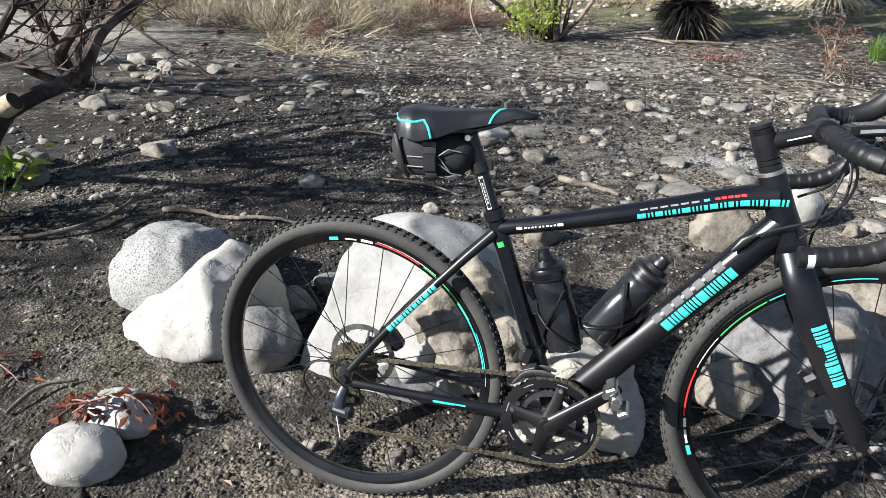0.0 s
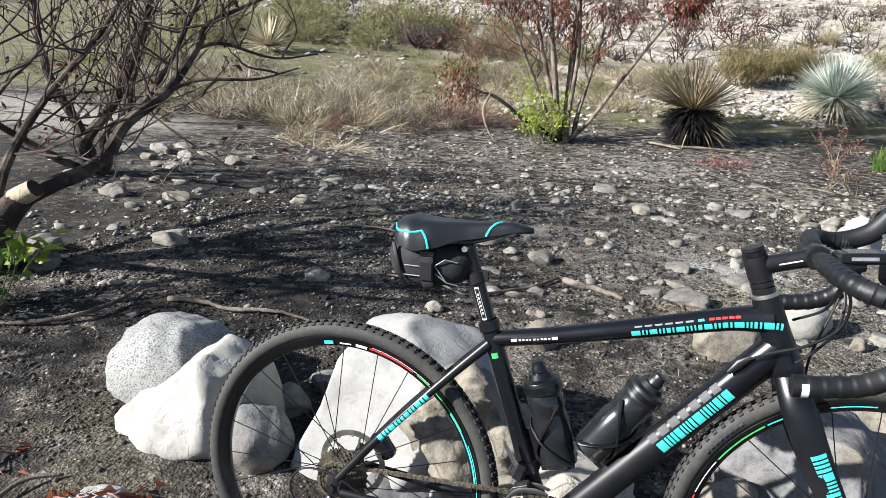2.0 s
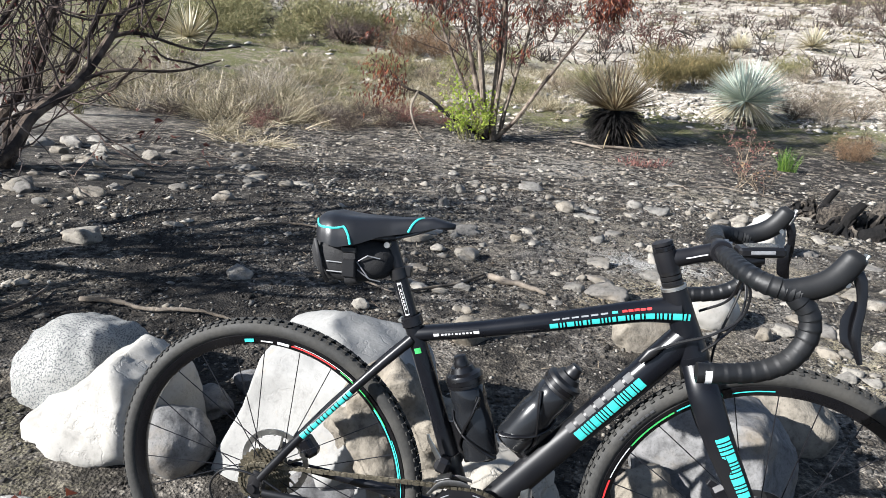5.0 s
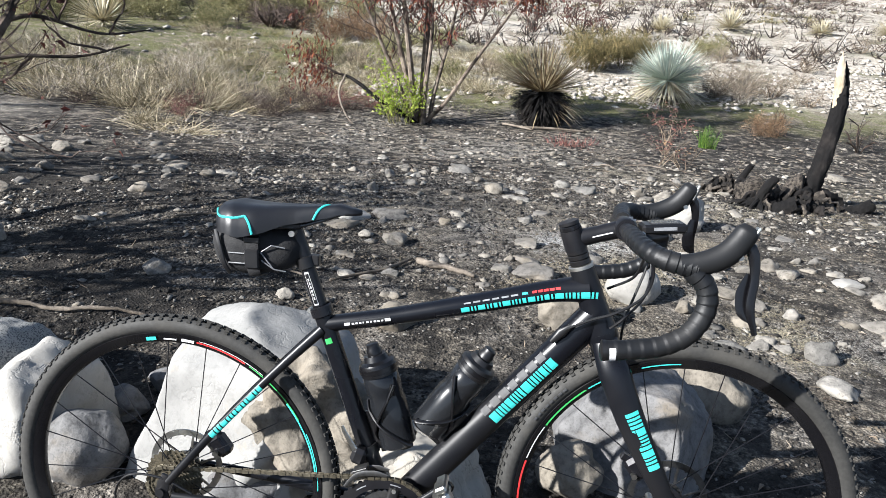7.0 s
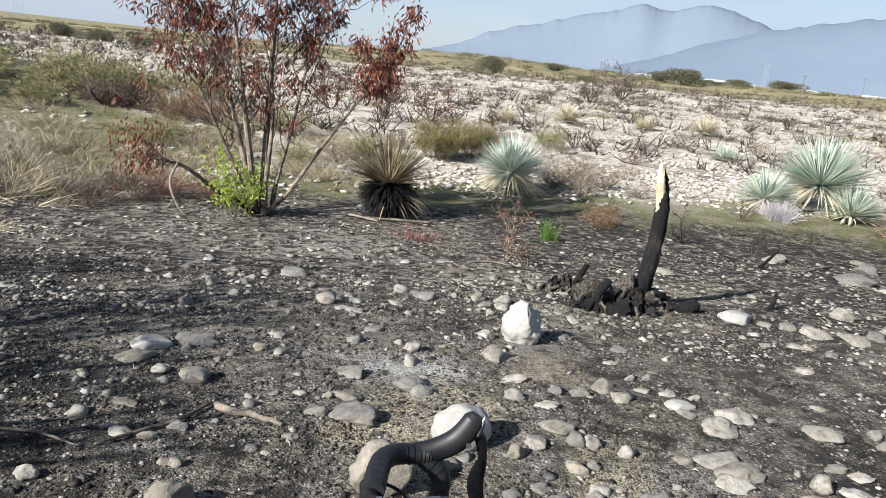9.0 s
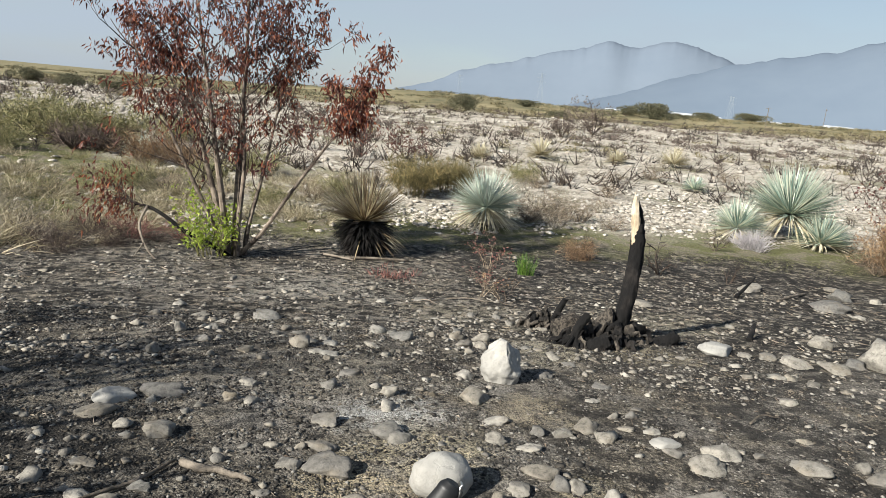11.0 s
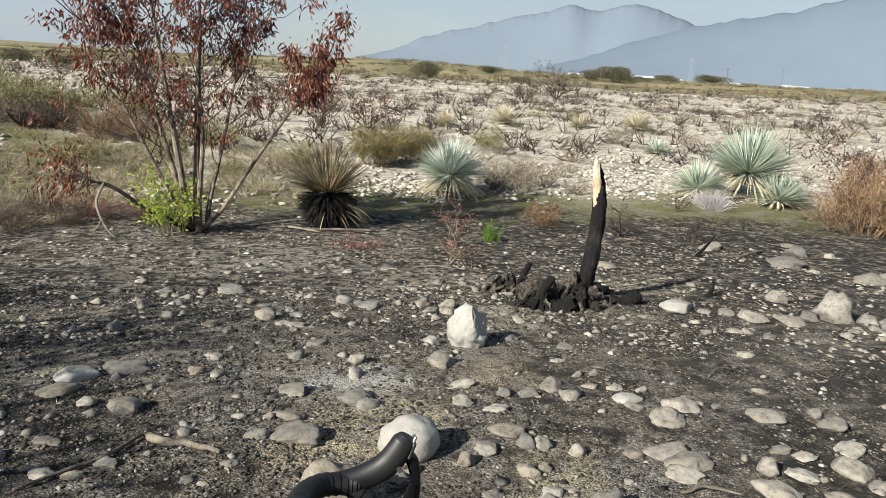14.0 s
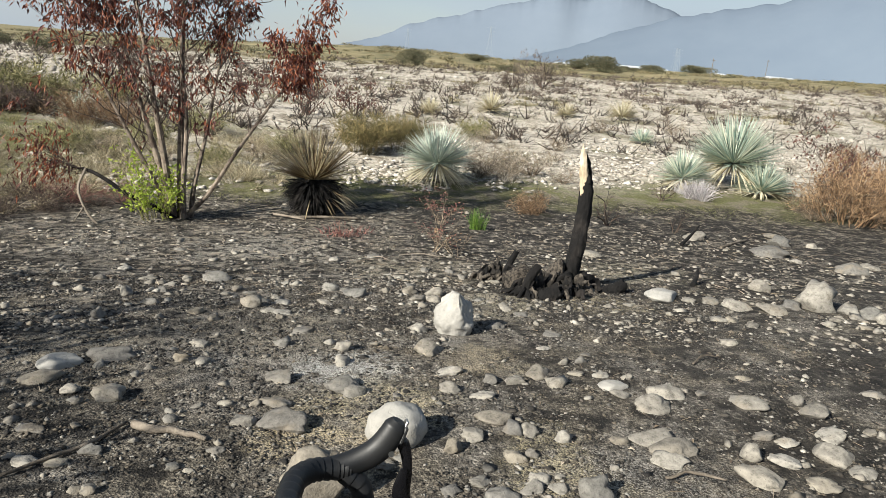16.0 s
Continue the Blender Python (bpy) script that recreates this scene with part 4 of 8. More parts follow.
scatter_solids("slope_gravel", "small pale stones scattered down the burnt slope", "gravel", PEBBLE, 1300, lambda r, n: drifts(r, n, -5.0, 9.0, 3.4, 11.5, 1.0, 0.9, 0.0), lambda r, x, y: 0.02 + 0.1 * r.random() ** 3, 7)


def plain_pts(r, n):
    cy = 14.5 + 55 * r.random(260) ** 1.4
    cx = cy * r.uniform(-0.62, 0.95, 260)
    k = (260 * r.random(n) ** 1.3).astype(int)
    w = 0.25 + 0.05 * cy[k]
    return np.stack([cx[k] + r.normal(0, 1, n) * w * 1.6, np.maximum(14.3, cy[k] + r.normal(0, 1, n) * w)], 1)


def bank_pts(r, n):
    c = np.array([(2.6, 14.2), (1.9, 14.6), (4.2, 15.3), (7.6, 15.5), (9.3, 17.2), (12.5, 18.5), (6.2, 18.0), (3.4, 19.5), (10.5, 21.0), (-2.5, 12.6), (13.5, 20), (15.5, 18.5), (17, 21)])
    k = r.integers(0, len(c), n)
    return c[k] + r.normal(0, 1, (n, 2)) * np.array([1.3, 0.6])


scatter_solids("riverbed_cobbles", "pale cobbles strewn over the sandy riverbed", "cobbles", PALE_COBBLE, 9000, plain_pts, lambda r, x, y: (0.05 + 0.3 * r.random() ** 3) * (0.6 + y * 0.018), 4)
scatter_solids("cobble_bank", "banks of pale broken cobbles", "cobbles", PALE_COBBLE, 4200, bank_pts, lambda r, x, y: 0.06 + 0.17 * r.random() ** 2, 5)


# ---- the bicycle: local x ahead, z up from the rear hub, drive side at -y ----
BIKE = Matrix.Translation((0.02, 0.03, 0.343)) @ pose(0, 0, 0, 0, 0, 1.8) @ pose(0, 0, 0, -11.4) @ pose(0, 0, 0, 0, -3.1)
bike = thing("bicycle", "matt black gravel bicycle with turquoise bar decals leaning on boulders", "bicycle", BIKE)
BB, FRONT = (0.446, 0.0, -0.05), (1.008, 0.0, 0.0)
SEAT_TOP, HEAD_TOP, HEAD_LOW = (0.312, 0, 0.374), (0.806, 0, 0.475), (0.85, 0, 0.352)


def lin(a, b, k):
    return tuple(np.asarray(a, float) + (np.asarray(b, float) - np.asarray(a, float)) * k)


def one_tube(name, pts, radii, mat, parent, n=18, flat=1.0, label="", steps=8, side=(0, 1, 0)):
    return part(name, tube(Mesh(), smooth_line(pts, steps), radii, n, flat, side), mat, parent, label)


# frame
one_tube("seat_tube", [BB, lin(BB, SEAT_TOP, 0.55), SEAT_TOP], [0.021, 0.018, 0.018], PAINT, bike)
DT0, DT1 = (0.462, 0, -0.035), (0.838, 0, 0.388)
one_tube("down_tube", [DT0, lin(DT0, DT1, 0.5), DT1], [0.031, 0.029, 0.031], PAINT, bike, 24, 0.86)
TT = [(0.322, 0, 0.343), (0.46, 0, 0.366), (0.63, 0, 0.402), (0.75, 0, 0.428), (0.82, 0, 0.436)]
TT_R = [0.016, 0.017, 0.019, 0.021, 0.026]
one_tube("top_tube", TT, TT_R, PAINT, bike, 24, 1.12)
one_tube("head_tube", [HEAD_TOP, lin(HEAD_TOP, HEAD_LOW, 0.5), HEAD_LOW], [0.023, 0.025, 0.03], PAINT, bike, 24)
part("bottom_bracket", lathe(Mesh(), [(-0.036, 0.0), (-0.036, 0.02), (-0.034, 0.024), (0.034, 0.024), (0.036, 0.02), (0.036, 0)], BB), PAINT, bike)
for s in (-1, 1):
    one_tube("chain_stay", [(0.43, s * 0.028, -0.052), (0.35, s * 0.04, -0.046), (0.2, s * 0.056, -0.03), (0.02, s * 0.066, -0.012)], [0.017, 0.015, 0.012, 0.009], PAINT, bike, 14, 0.8)
    one_tube("seat_stay", [(0.318, s * 0.012, 0.335), (0.24, s * 0.034, 0.262), (0.12, s * 0.056, 0.14), (0.014, s * 0.066, 0.02)], [0.011, 0.009, 0.0085, 0.0085], PAINT, bike, 14, 0.85)
    mb = Mesh()
    tube(mb, [(0.012, s * 0.067, 0.035), (0.0, s * 0.069, 0.0), (0.01, s * 0.069, -0.022)], [0.01, 0.014, 0.009], 10, 0.35)
    lathe(mb, [(-0.006, 0), (-0.006, 0.009), (0.006, 0.009), (0.006, 0)], (0, s * 0.072, 0), n=20)
    part("dropout", mb, ALU_BLACK, bike)
one_tube("seat_stay_bridge", [(0.255, -0.033, 0.276), (0.255, 0.033, 0.276)], [0.007], PAINT, bike, 10, side=(0, 0, 1))
part("seat_clamp", lathe(Mesh(), [(-0.011, 0.0195), (-0.009, 0.022), (0.009, 0.022), (0.011, 0.0195)], lin(SEAT_TOP, BB, 0.01), axis=np.subtract(SEAT_TOP, BB), n=28), ALU_BLACK, bike)
mb = Mesh()
lathe(mb, [(-0.008, 0), (-0.008, 0.0042), (0.008, 0.0042), (0.008, 0)], (0.292, -0.004, 0.371), n=12)
part("clamp_bolt", mb, STEEL, bike)
POST0, POST1 = (0.312, 0, 0.374), (0.262, 0, 0.535)
one_tube("seat_post", [POST0, lin(POST0, POST1, 0.5), POST1], [0.0145], ALU_BLACK, bike, 20)
mb = Mesh()
pd = np.subtract(POST1, POST0) / np.linalg.norm(np.subtract(POST1, POST0))
lathe(mb, [(-0.012, 0.0155), (-0.01, 0.019), (0.01, 0.019), (0.012, 0.0155)], lin(POST0, POST1, 0.56), axis=pd, n=20)
block(mb, np.add(lin(POST0, POST1, 0.56), (0.02, 0, 0.005)), (0.014, 0.018, 0.02))
part("light_bracket", mb, CAPMAT, bike, "dark grey plastic clamp band")
for k0, k1, mt, nm, a in ((0.06, 0.46, WHITE_D, "post_sticker", (78, 112)), (0.08, 0.44, CAPMAT, "sticker_ground", (82, 108))):
    part(nm, tube(Mesh(), [lin(POST0, POST1, k0), lin(POST0, POST1, k1)], [0.0148], 6, 1, (1, 0, 0), False, (-a[1], -a[0]), 0.0004 if nm == "post_sticker" else 0.0008), mt, bike)
for k in range(6):
    a = 0.13 + k * 0.045
    part("sticker_bar", tube(Mesh(), [lin(POST0, POST1, a), lin(POST0, POST1, a + 0.028)], [0.0148], 4, 1, (1, 0, 0), False, (-99, -89), 0.0012), WHITE_D, bike)


def tube_marks(name, p0, p1, r0, r1, marks, arc, mat, flat=1.0, grow=0.0007):
    """Bars printed across a straight tube: (from, to) as shares of its length."""
    for a, b in marks:
        part(name, tube(Mesh(), [lin(p0, p1, a), lin(p0, p1, (a + b) / 2), lin(p0, p1, b)], [r0 + (r1 - r0) * a, r0 + (r1 - r0) * b], 7, flat, (0, 1, 0), False, arc, grow), mat, bike)


def bar_code(lo, hi, widths, gap=0.35):
    total = sum(widths) * (1 + gap)
    out, at = [], lo
    for w in widths:
        s = w / total * (hi - lo)
        out.append((at, at + s))
        at += s * 1 + gap * (hi - lo) * (sum(widths) / len(widths)) / total
    return out


CODE = (4, 1.2, 1.2, 1.5, 3, 1, 1, 1, 1.6, 4.2, 1, 1.4, 1, 1, 2.6, 1, 3.6)
# with side (0, 1, 0) the drive side lies round 180 degrees
tube_marks("decal_bar", DT0, DT1, 0.0295, 0.0305, bar_code(0.50, 0.80, CODE), (166, 207), CYAN, 0.86)
tube_marks("lettering_block", DT0, DT1, 0.0295, 0.0305, [(0.49 + 0.044 * k, 0.49 + 0.044 * k + (0.034 if k % 3 else 0.03)) for k in range(7)], (126, 158), SILVER_D, 0.86)
part("down_tube_band", tube(Mesh(), [lin(DT0, DT1, 0.03), lin(DT0, DT1, 0.045)], [0.031], 24, 0.86, (0, 1, 0), False, (0, 359), 0.0006), WHITE_D, bike)


def tt_point(x):
    line = smooth_line(TT, 8)
    return np.array([x, 0, np.interp(x, line[:, 0], line[:, 2])]), float(np.interp(x, [p[0] for p in TT], TT_R))


def tt_patch(name, x0, x1, arc, mat, grow=0.0007):
    xs = np.linspace(x0, x1, 4)
    pr = [tt_point(x) for x in xs]
    part(name, tube(Mesh(), [p for p, _ in pr], [r for _, r in pr], 6, 1.12, (0, 1, 0), False, arc, grow), mat, bike)


for a, b in bar_code(0.585, 0.838, (3.5, 0.7, 0.7, 3, 0.7, 0.7, 1.5, 0.7, 3.2, 0.7, 0.7, 0.7, 1.5, 3, 0.8, 0.8, 2, 0.8, 3.6, 0.7, 0.7, 1.2, 0.8, 3.6, 0.9, 0.9), 0.5):
    tt_patch("decal_bar", a, b, (178, 207), CYAN)
for k in range(6):
    tt_patch("model_name_block", 0.592 + k * 0.0175, 0.592 + k * 0.0175 + 0.013, (152, 161), GREY_D)
tt_patch("model_name_block", 0.7, 0.71, (150, 162), CYAN)
for k in range(5):
    tt_patch("red_name_block", 0.718 + k * 0.0105, 0.718 + k * 0.0105 + 0.0085, (150, 162), RED_D)
tt_patch("name_sticker", 0.362, 0.452, (160, 200), CAPMAT, 0.0005)
tt_patch("name_sticker_end", 0.362, 0.373, (172, 190), WHITE_D, 0.001)
tt_patch("name_sticker_end", 0.441, 0.452, (172, 190), WHITE_D, 0.001)
for k, w in enumerate((0.008, 0.007, 0.007, 0.004, 0.007, 0.005, 0.008, 0.007, 0.007)):
    tt_patch("name_bar", 0.377 + k * 0.0071, 0.377 + k * 0.0071 + w * 0.6, (176, 187), WHITE_D, 0.001)
for s0, s1, mt in ((0.13, 0.155, GREEN_D),):
    tube_marks("small_flag_mark", SEAT_TOP, BB, 0.018, 0.0195, [(s0, s1)], (160, 200), mt)
SS0, SS1 = (0.105, -0.0585, 0.123), (0.205, -0.042, 0.226)
for a, b in bar_code(0.0, 1.0, (2, 1, 1, 2.4, 1, 1, 1.2, 2, 1, 1, 2.4, 1, 1.6)):
    part("decal_bar", tube(Mesh(), [lin(SS0, SS1, a), lin(SS0, SS1, b)], [0.0088], 6, 0.85, (0, 1, 0), False, (140, 225), 0.0006), CYAN, bike)
for k in range(3):
    p0, p1 = (0.2, -0.056, -0.03 + 0.006 * (k - 1)), (0.27, -0.049, -0.037 + 0.006 * (k - 1))
    part("stay_stripe", tube(Mesh(), [p0, p1], [0.0128], 4, 0.8, (0, 1, 0), False, (170 + 18 * (k - 1), 180 + 18 * (k - 1)), 0.001), CYAN, bike)

# fork
fork = part("fork", lathe(Mesh(), [(-0.03, 0.0), (-0.028, 0.026), (-0.01, 0.03), (0.004, 0.03), (0.006, 0.0)], HEAD_LOW, axis=np.subtract(HEAD_TOP, HEAD_LOW), n=28), PAINT, bike)
for s in (-1, 1):
    one_tube("fork_leg", [(0.853, s * 0.012, 0.345), (0.872, s * 0.04, 0.29), (0.905, s * 0.053, 0.205), (0.955, s * 0.058, 0.1), (1.004, s * 0.06, 0.0)], [0.024, 0.03, 0.027, 0.021, 0.013], PAINT, fork, 18, 0.62)
    lathe_m = lathe(Mesh(), [(-0.007, 0), (-0.007, 0.011), (0.007, 0.011), (0.007, 0)], (1.006, s * 0.062, 0), n=20)
    part("fork_dropout", lathe_m, ALU_BLACK, fork)
FK0, FK1 = (0.898, -0.052, 0.222), (0.95, -0.0575, 0.112)
for a, b in bar_code(0.0, 1.0, (1.6, 1, 1, 1.2, 2.8, 0.8, 0.8, 0.8, 1.4, 2.6, 0.8, 1.0, 2.2), 0.4):
    part("decal_bar", tube(Mesh(), [lin(FK0, FK1, a), lin(FK0, FK1, b)], [0.0265 - 0.005 * a, 0.0265 - 0.005 * b], 6, 0.64, (0, 1, 0), False, (140, 196), 0.0012), CYAN, fork)


# wheels
def make_wheel(c, rear):
    hub_at = np.array(c)
    w = part("rear_wheel" if rear else "front_wheel", lathe(Mesh(), [(-0.05, 0), (-0.05, 0.011), (-0.034, 0.011), (-0.032, 0.022), (-0.027, 0.022), (-0.025, 0.012), (0.025, 0.012), (0.027, 0.024), (0.032, 0.024), (0.034, 0.011), (0.05, 0.011), (0.05, 0)], c, n=32), ALU_BLACK, bike)
    ring = []
    for a in np.linspace(0, 2 * np.pi, 20, endpoint=False):
        if 235 < math.degrees(a) < 305:
            continue
        ring.append((0.0175 * math.cos(a), 0.326 + 0.0175 * math.sin(a)))
    ring = sorted(ring, key=lambda q: math.atan2(q[0], -(q[1] - 0.326)))
    tyre = part("tyre", lathe(Mesh(), ring, c, n=120), SIDEWALL, w, "knobbly dusty black tyre")
    side = [(0.0, 0.29), (0.006, 0.291), (0.0095, 0.297), (0.0115, 0.307), (0.0125, 0.3105), (0.010, 0.3125), (0, 0.312), (-0.010, 0.3125), (-0.0125, 0.3105), (-0.0115, 0.307), (-0.0095, 0.297), (-0.006, 0.291)]
    part("rim", lathe(Mesh(), side, c, n=120, closed=True), GLOSS, w, "black rim")
    knobs = Mesh()
    for row, (dy, dr, count, size) in enumerate(((0.0, 0.3445, 110, (0.011, 0.007, 0.004)), (0.007, 0.343, 110, (0.008, 0.005, 0.0045)), (-0.007, 0.343, 110, (0.008, 0.005, 0.0045)), (0.0135, 0.339, 110, (0.008, 0.005, 0.005)), (-0.0135, 0.339, 110, (0.008, 0.005, 0.005)))):
        for k in range(count):
            a = 2 * math.pi * (k + 0.5 * (row % 2)) / count
            across = dy * 0.875
            m = Matrix.Rotation(-a, 3, "Y") @ Matrix.Rotation(math.atan2(dy, 0.018) * 0.8, 3, "Z")
            o = hub_at + np.array([dr * math.cos(a), across, dr * math.sin(a)])
            block(knobs, o, (size[2], size[1], size[0]), m.to_4x4(), 0.1)
    part("tread", knobs, RUBBER, w, smooth=False, kind="stuff")
    n_sp = 24
    for k in range(n_sp):
        a = 2 * math.pi * k / n_sp
        s = 1 if k % 2 else -1
        twist = 0.55 if (k // 2) % 2 else -0.55
        p0 = hub_at + np.array([0.021 * math.cos(a + twist * 2.2), s * 0.029, 0.021 * math.sin(a + twist * 2.2)])
        p1 = hub_at + np.array([0.295 * math.cos(a), s * 0.002, 0.295 * math.sin(a)])
        part("spoke", tube(Mesh(), [p0, p1], [0.0011], 5), ALU_BLACK, w)
    # disc brake rotor on the far side
    mb, yr = Mesh(), 0.041
    for r0, r1 in ((0.066, 0.079), (0.022, 0.03)):
        lathe(mb, [(yr - 0.001, r0), (yr + 0.001, r0), (yr + 0.001, r1), (yr - 0.001, r1)], c, n=60, closed=True)
    for k in range(6):
        a = 2 * math.pi * k / 6
        tube(mb, [hub_at + np.array([0.027 * math.cos(a), yr, 0.027 * math.sin(a)]), hub_at + np.array([0.05 * math.cos(a + 0.22), yr, 0.05 * math.sin(a + 0.22)]), hub_at + np.array([0.069 * math.cos(a + 0.25), yr, 0.069 * math.sin(a + 0.25)])], [0.003], 6, 0.4)
    for k in range(36):
        a = 2 * math.pi * k / 36
        r = 0.07 + 0.005 * (k % 3 - 1)
        lathe(mb, [(yr - 0.0016, 0.0), (yr - 0.0016, 0.0022), (yr + 0.0016, 0.0022), (yr + 0.0016, 0)], (c[0] + r * math.cos(a), 0, c[2] + r * math.sin(a)), n=6)
    part("disc_rotor", mb, STEEL if rear else DARKSTEEL, w, "drilled steel brake disc")
    # coloured prints on the rim
    def rim_arc(name, a0, a1, y, r0, r1, mat):
        ang = np.radians(np.linspace(a0, a1, max(3, int(abs(a1 - a0) / 2))))
        v, f = [], []
        for i, a in enumerate(ang):
            for r in (r0, r1):
                q = 0.3005 + (r - 0.295) * 0.75
                v.append(hub_at + np.array([q * math.cos(a), y - (q - 0.292) * 0.13, q * math.sin(a)]))
            if i:
                f.append((2 * i - 2, 2 * i - 1, 2 * i + 1, 2 * i))
        mb = Mesh()
        mb.add(v, f)
        part(name, mb, mat, w)
    y = -0.0115
    marks = ((98, 94, CYAN, 0.289, 0.299), (91, 86, WHITE_D, 0.291, 0.295), (84, 79, WHITE_D, 0.29, 0.298), (78, 58, RED_D, 0.2935, 0.2975), (77, 50, WHITE_D, 0.2995, 0.301), (56, 28, GREEN_D, 0.2945, 0.2975), (36, 6, CYAN, 0.291, 0.295), (22, -2, CYAN, 0.2975, 0.2995)) if rear else \
            ((200, 196, CYAN, 0.289, 0.299), (195, 189, WHITE_D, 0.291, 0.297), (188, 184, WHITE_D, 0.29, 0.298), (183, 163, RED_D, 0.2935, 0.298), (162, 148, WHITE_D, 0.295, 0.2975), (147, 127, GREEN_D, 0.294, 0.298), (126, 110, CYAN, 0.2945, 0.298), (106, 92, CYAN, 0.295, 0.298))
    for a0, a1, mt, r0, r1 in marks:
        rim_arc("rim_print", a0, a1, y, r0, r1, mt)
    return w


rear_wheel = make_wheel((0, 0, 0), True)
front_wheel = make_wheel(FRONT, False)
for w0, a_mid in ((rear_wheel, 225), (front_wheel, 140)):
    for k in range(8):
        a0 = math.radians(a_mid - 8 + 2 * k)
        cx = 0.0 if w0 is rear_wheel else FRONT[0]
        pts = [(cx + 0.327 * math.cos(a0 + d), -0.0193, 0.327 * math.sin(a0 + d)) for d in (0.0, 0.012, 0.024)]
        part("tyre_lettering_block", tube(Mesh(), pts, [0.0025], 6, 0.3), SILVER_D, w0)

# cassette and chain set
cassette = part("cassette", lathe(Mesh(), [(-0.05, 0.012), (-0.05, 0.02), (-0.012, 0.022), (-0.012, 0.012)], (0, 0, 0), n=32, closed=True), DARKSTEEL, rear_wheel)


def toothed(mb, c, y, r, teeth, thick=0.0018, inner=0.6):
    v, f = [], []
    n = teeth * 2
    for k in range(n):
        a = 2 * math.pi * k / n
        ro = r + (0.0022 if k % 2 else -0.0022)
        for yy in (y - thick / 2, y + thick / 2):
            v.append((c[0] + ro * math.cos(a), c[1] + yy, c[2] + ro * math.sin(a)))
            v.append((c[0] + r * inner * math.cos(a), c[1] + yy, c[2] + r * inner * math.sin(a)))
    for k in range(n):
        a, b = 4 * k, 4 * ((k + 1) % n)
        f += [(a, b, b + 2, a + 2), (a, a + 1, b + 1, b), (a + 2, b + 2, b + 3, a + 3), (a + 1, a + 3, b + 3, b + 1)]
    mb.add(v, f)


for k in range(10):
    mb = Mesh()
    toothed(mb, (0, 0, 0), -0.049 + 0.0039 * k, 0.0225 + 0.0041 * k, 11 + 2 * k, 0.0018, 0.62)
    part("sprocket", mb, BRASSY, cassette, smooth=False)
crank_set = part("crank_set", lathe(Mesh(), [(-0.075, 0.0), (-0.075, 0.018), (-0.07, 0.021), (-0.036, 0.022), (-0.03, 0.0)], BB, n=32), ALU_BLACK, bike)
mb = Mesh()
toothed(mb, BB, -0.05, 0.101, 50, 0.004, 0.78)
part("chainring", mb, ALU_BLACK, crank_set, "large black chainring", smooth=False)
mb = Mesh()
toothed(mb, BB, -0.041, 0.069, 34, 0.0025, 0.78)
part("chainring", mb, DARKSTEEL, crank_set, "small steel chainring", smooth=False)
for a in (75, 165, 250, 340):
    ar = math.radians(a)
    d = np.array([math.cos(ar), 0, math.sin(ar)])
    part("spider_arm", tube(Mesh(), [np.array(BB) + d * 0.015 + (0, -0.06, 0), np.array(BB) + d * 0.055 + (0, -0.056, 0), np.array(BB) + d * 0.084 + (0, -0.052, 0)], [0.02, 0.012, 0.011], 12, 0.4), GLOSS, crank_set)
    part("ring_bolt", lathe(Mesh(), [(-0.058, 0.0), (-0.058, 0.0045), (-0.05, 0.005)], np.array(BB) + d * 0.08, n=12), STEEL, crank_set)
for a0 in range(8):
    ar = math.radians(30 + 45 * a0)
    pts = [np.array(BB) + np.array([0.09 * math.cos(ar + t), -0.0524, 0.09 * math.sin(ar + t)]) for t in (-0.12, -0.04, 0.04, 0.12)]
    part("ring_marking", tube(Mesh(), pts, [0.0012], 4, 0.4), GREY_D, crank_set)
CR = np.array([0.127, 0, 0.107])
for s in (-1, 1):
    b0 = np.array(BB) + (0, s * 0.066, 0)
    e0 = b0 + CR * (1 if s < 0 else -1) + (0, s * 0.01, 0)
    arm = part("crank_arm", tube(Mesh(), smooth_line([b0 - (e0 - b0) * 0.09, b0, b0 + (e0 - b0) * 0.35, b0 + (e0 - b0) * 0.8, e0, e0 + (e0 - b0) * 0.06], 5), [0.012, 0.02, 0.0165, 0.0135, 0.0125, 0.007], 16, 0.55), GLOSS, crank_set)
    ped = part("pedal", tube(Mesh(), [e0, e0 + (0, s * 0.065, 0)], [0.0075], 12), STEEL, crank_set, "scuffed silver clipless pedal")
    pc = e0 + np.array([0, s * 0.035, 0])
    tiltm = pose(0, 0, 0, 0, 62, 0)
    for dx in (-0.026, 0.026):
        q = tiltm.to_3x3() @ Vector((dx, 0, 0.004))
        part("pedal_cage", block(Mesh(), pc + np.array(q), (0.012, 0.05, 0.022), tiltm, 0.25), STEEL, ped)
    part("pedal_body", block(Mesh(), pc, (0.03, 0.03, 0.02), tiltm, 0.3), STEEL, ped)
    part("pedal_spring", tube(Mesh(), [pc + (-0.018, -0.02, 0.012), pc + (-0.018, 0.02, 0.012)], [0.006], 10), STEEL, ped)

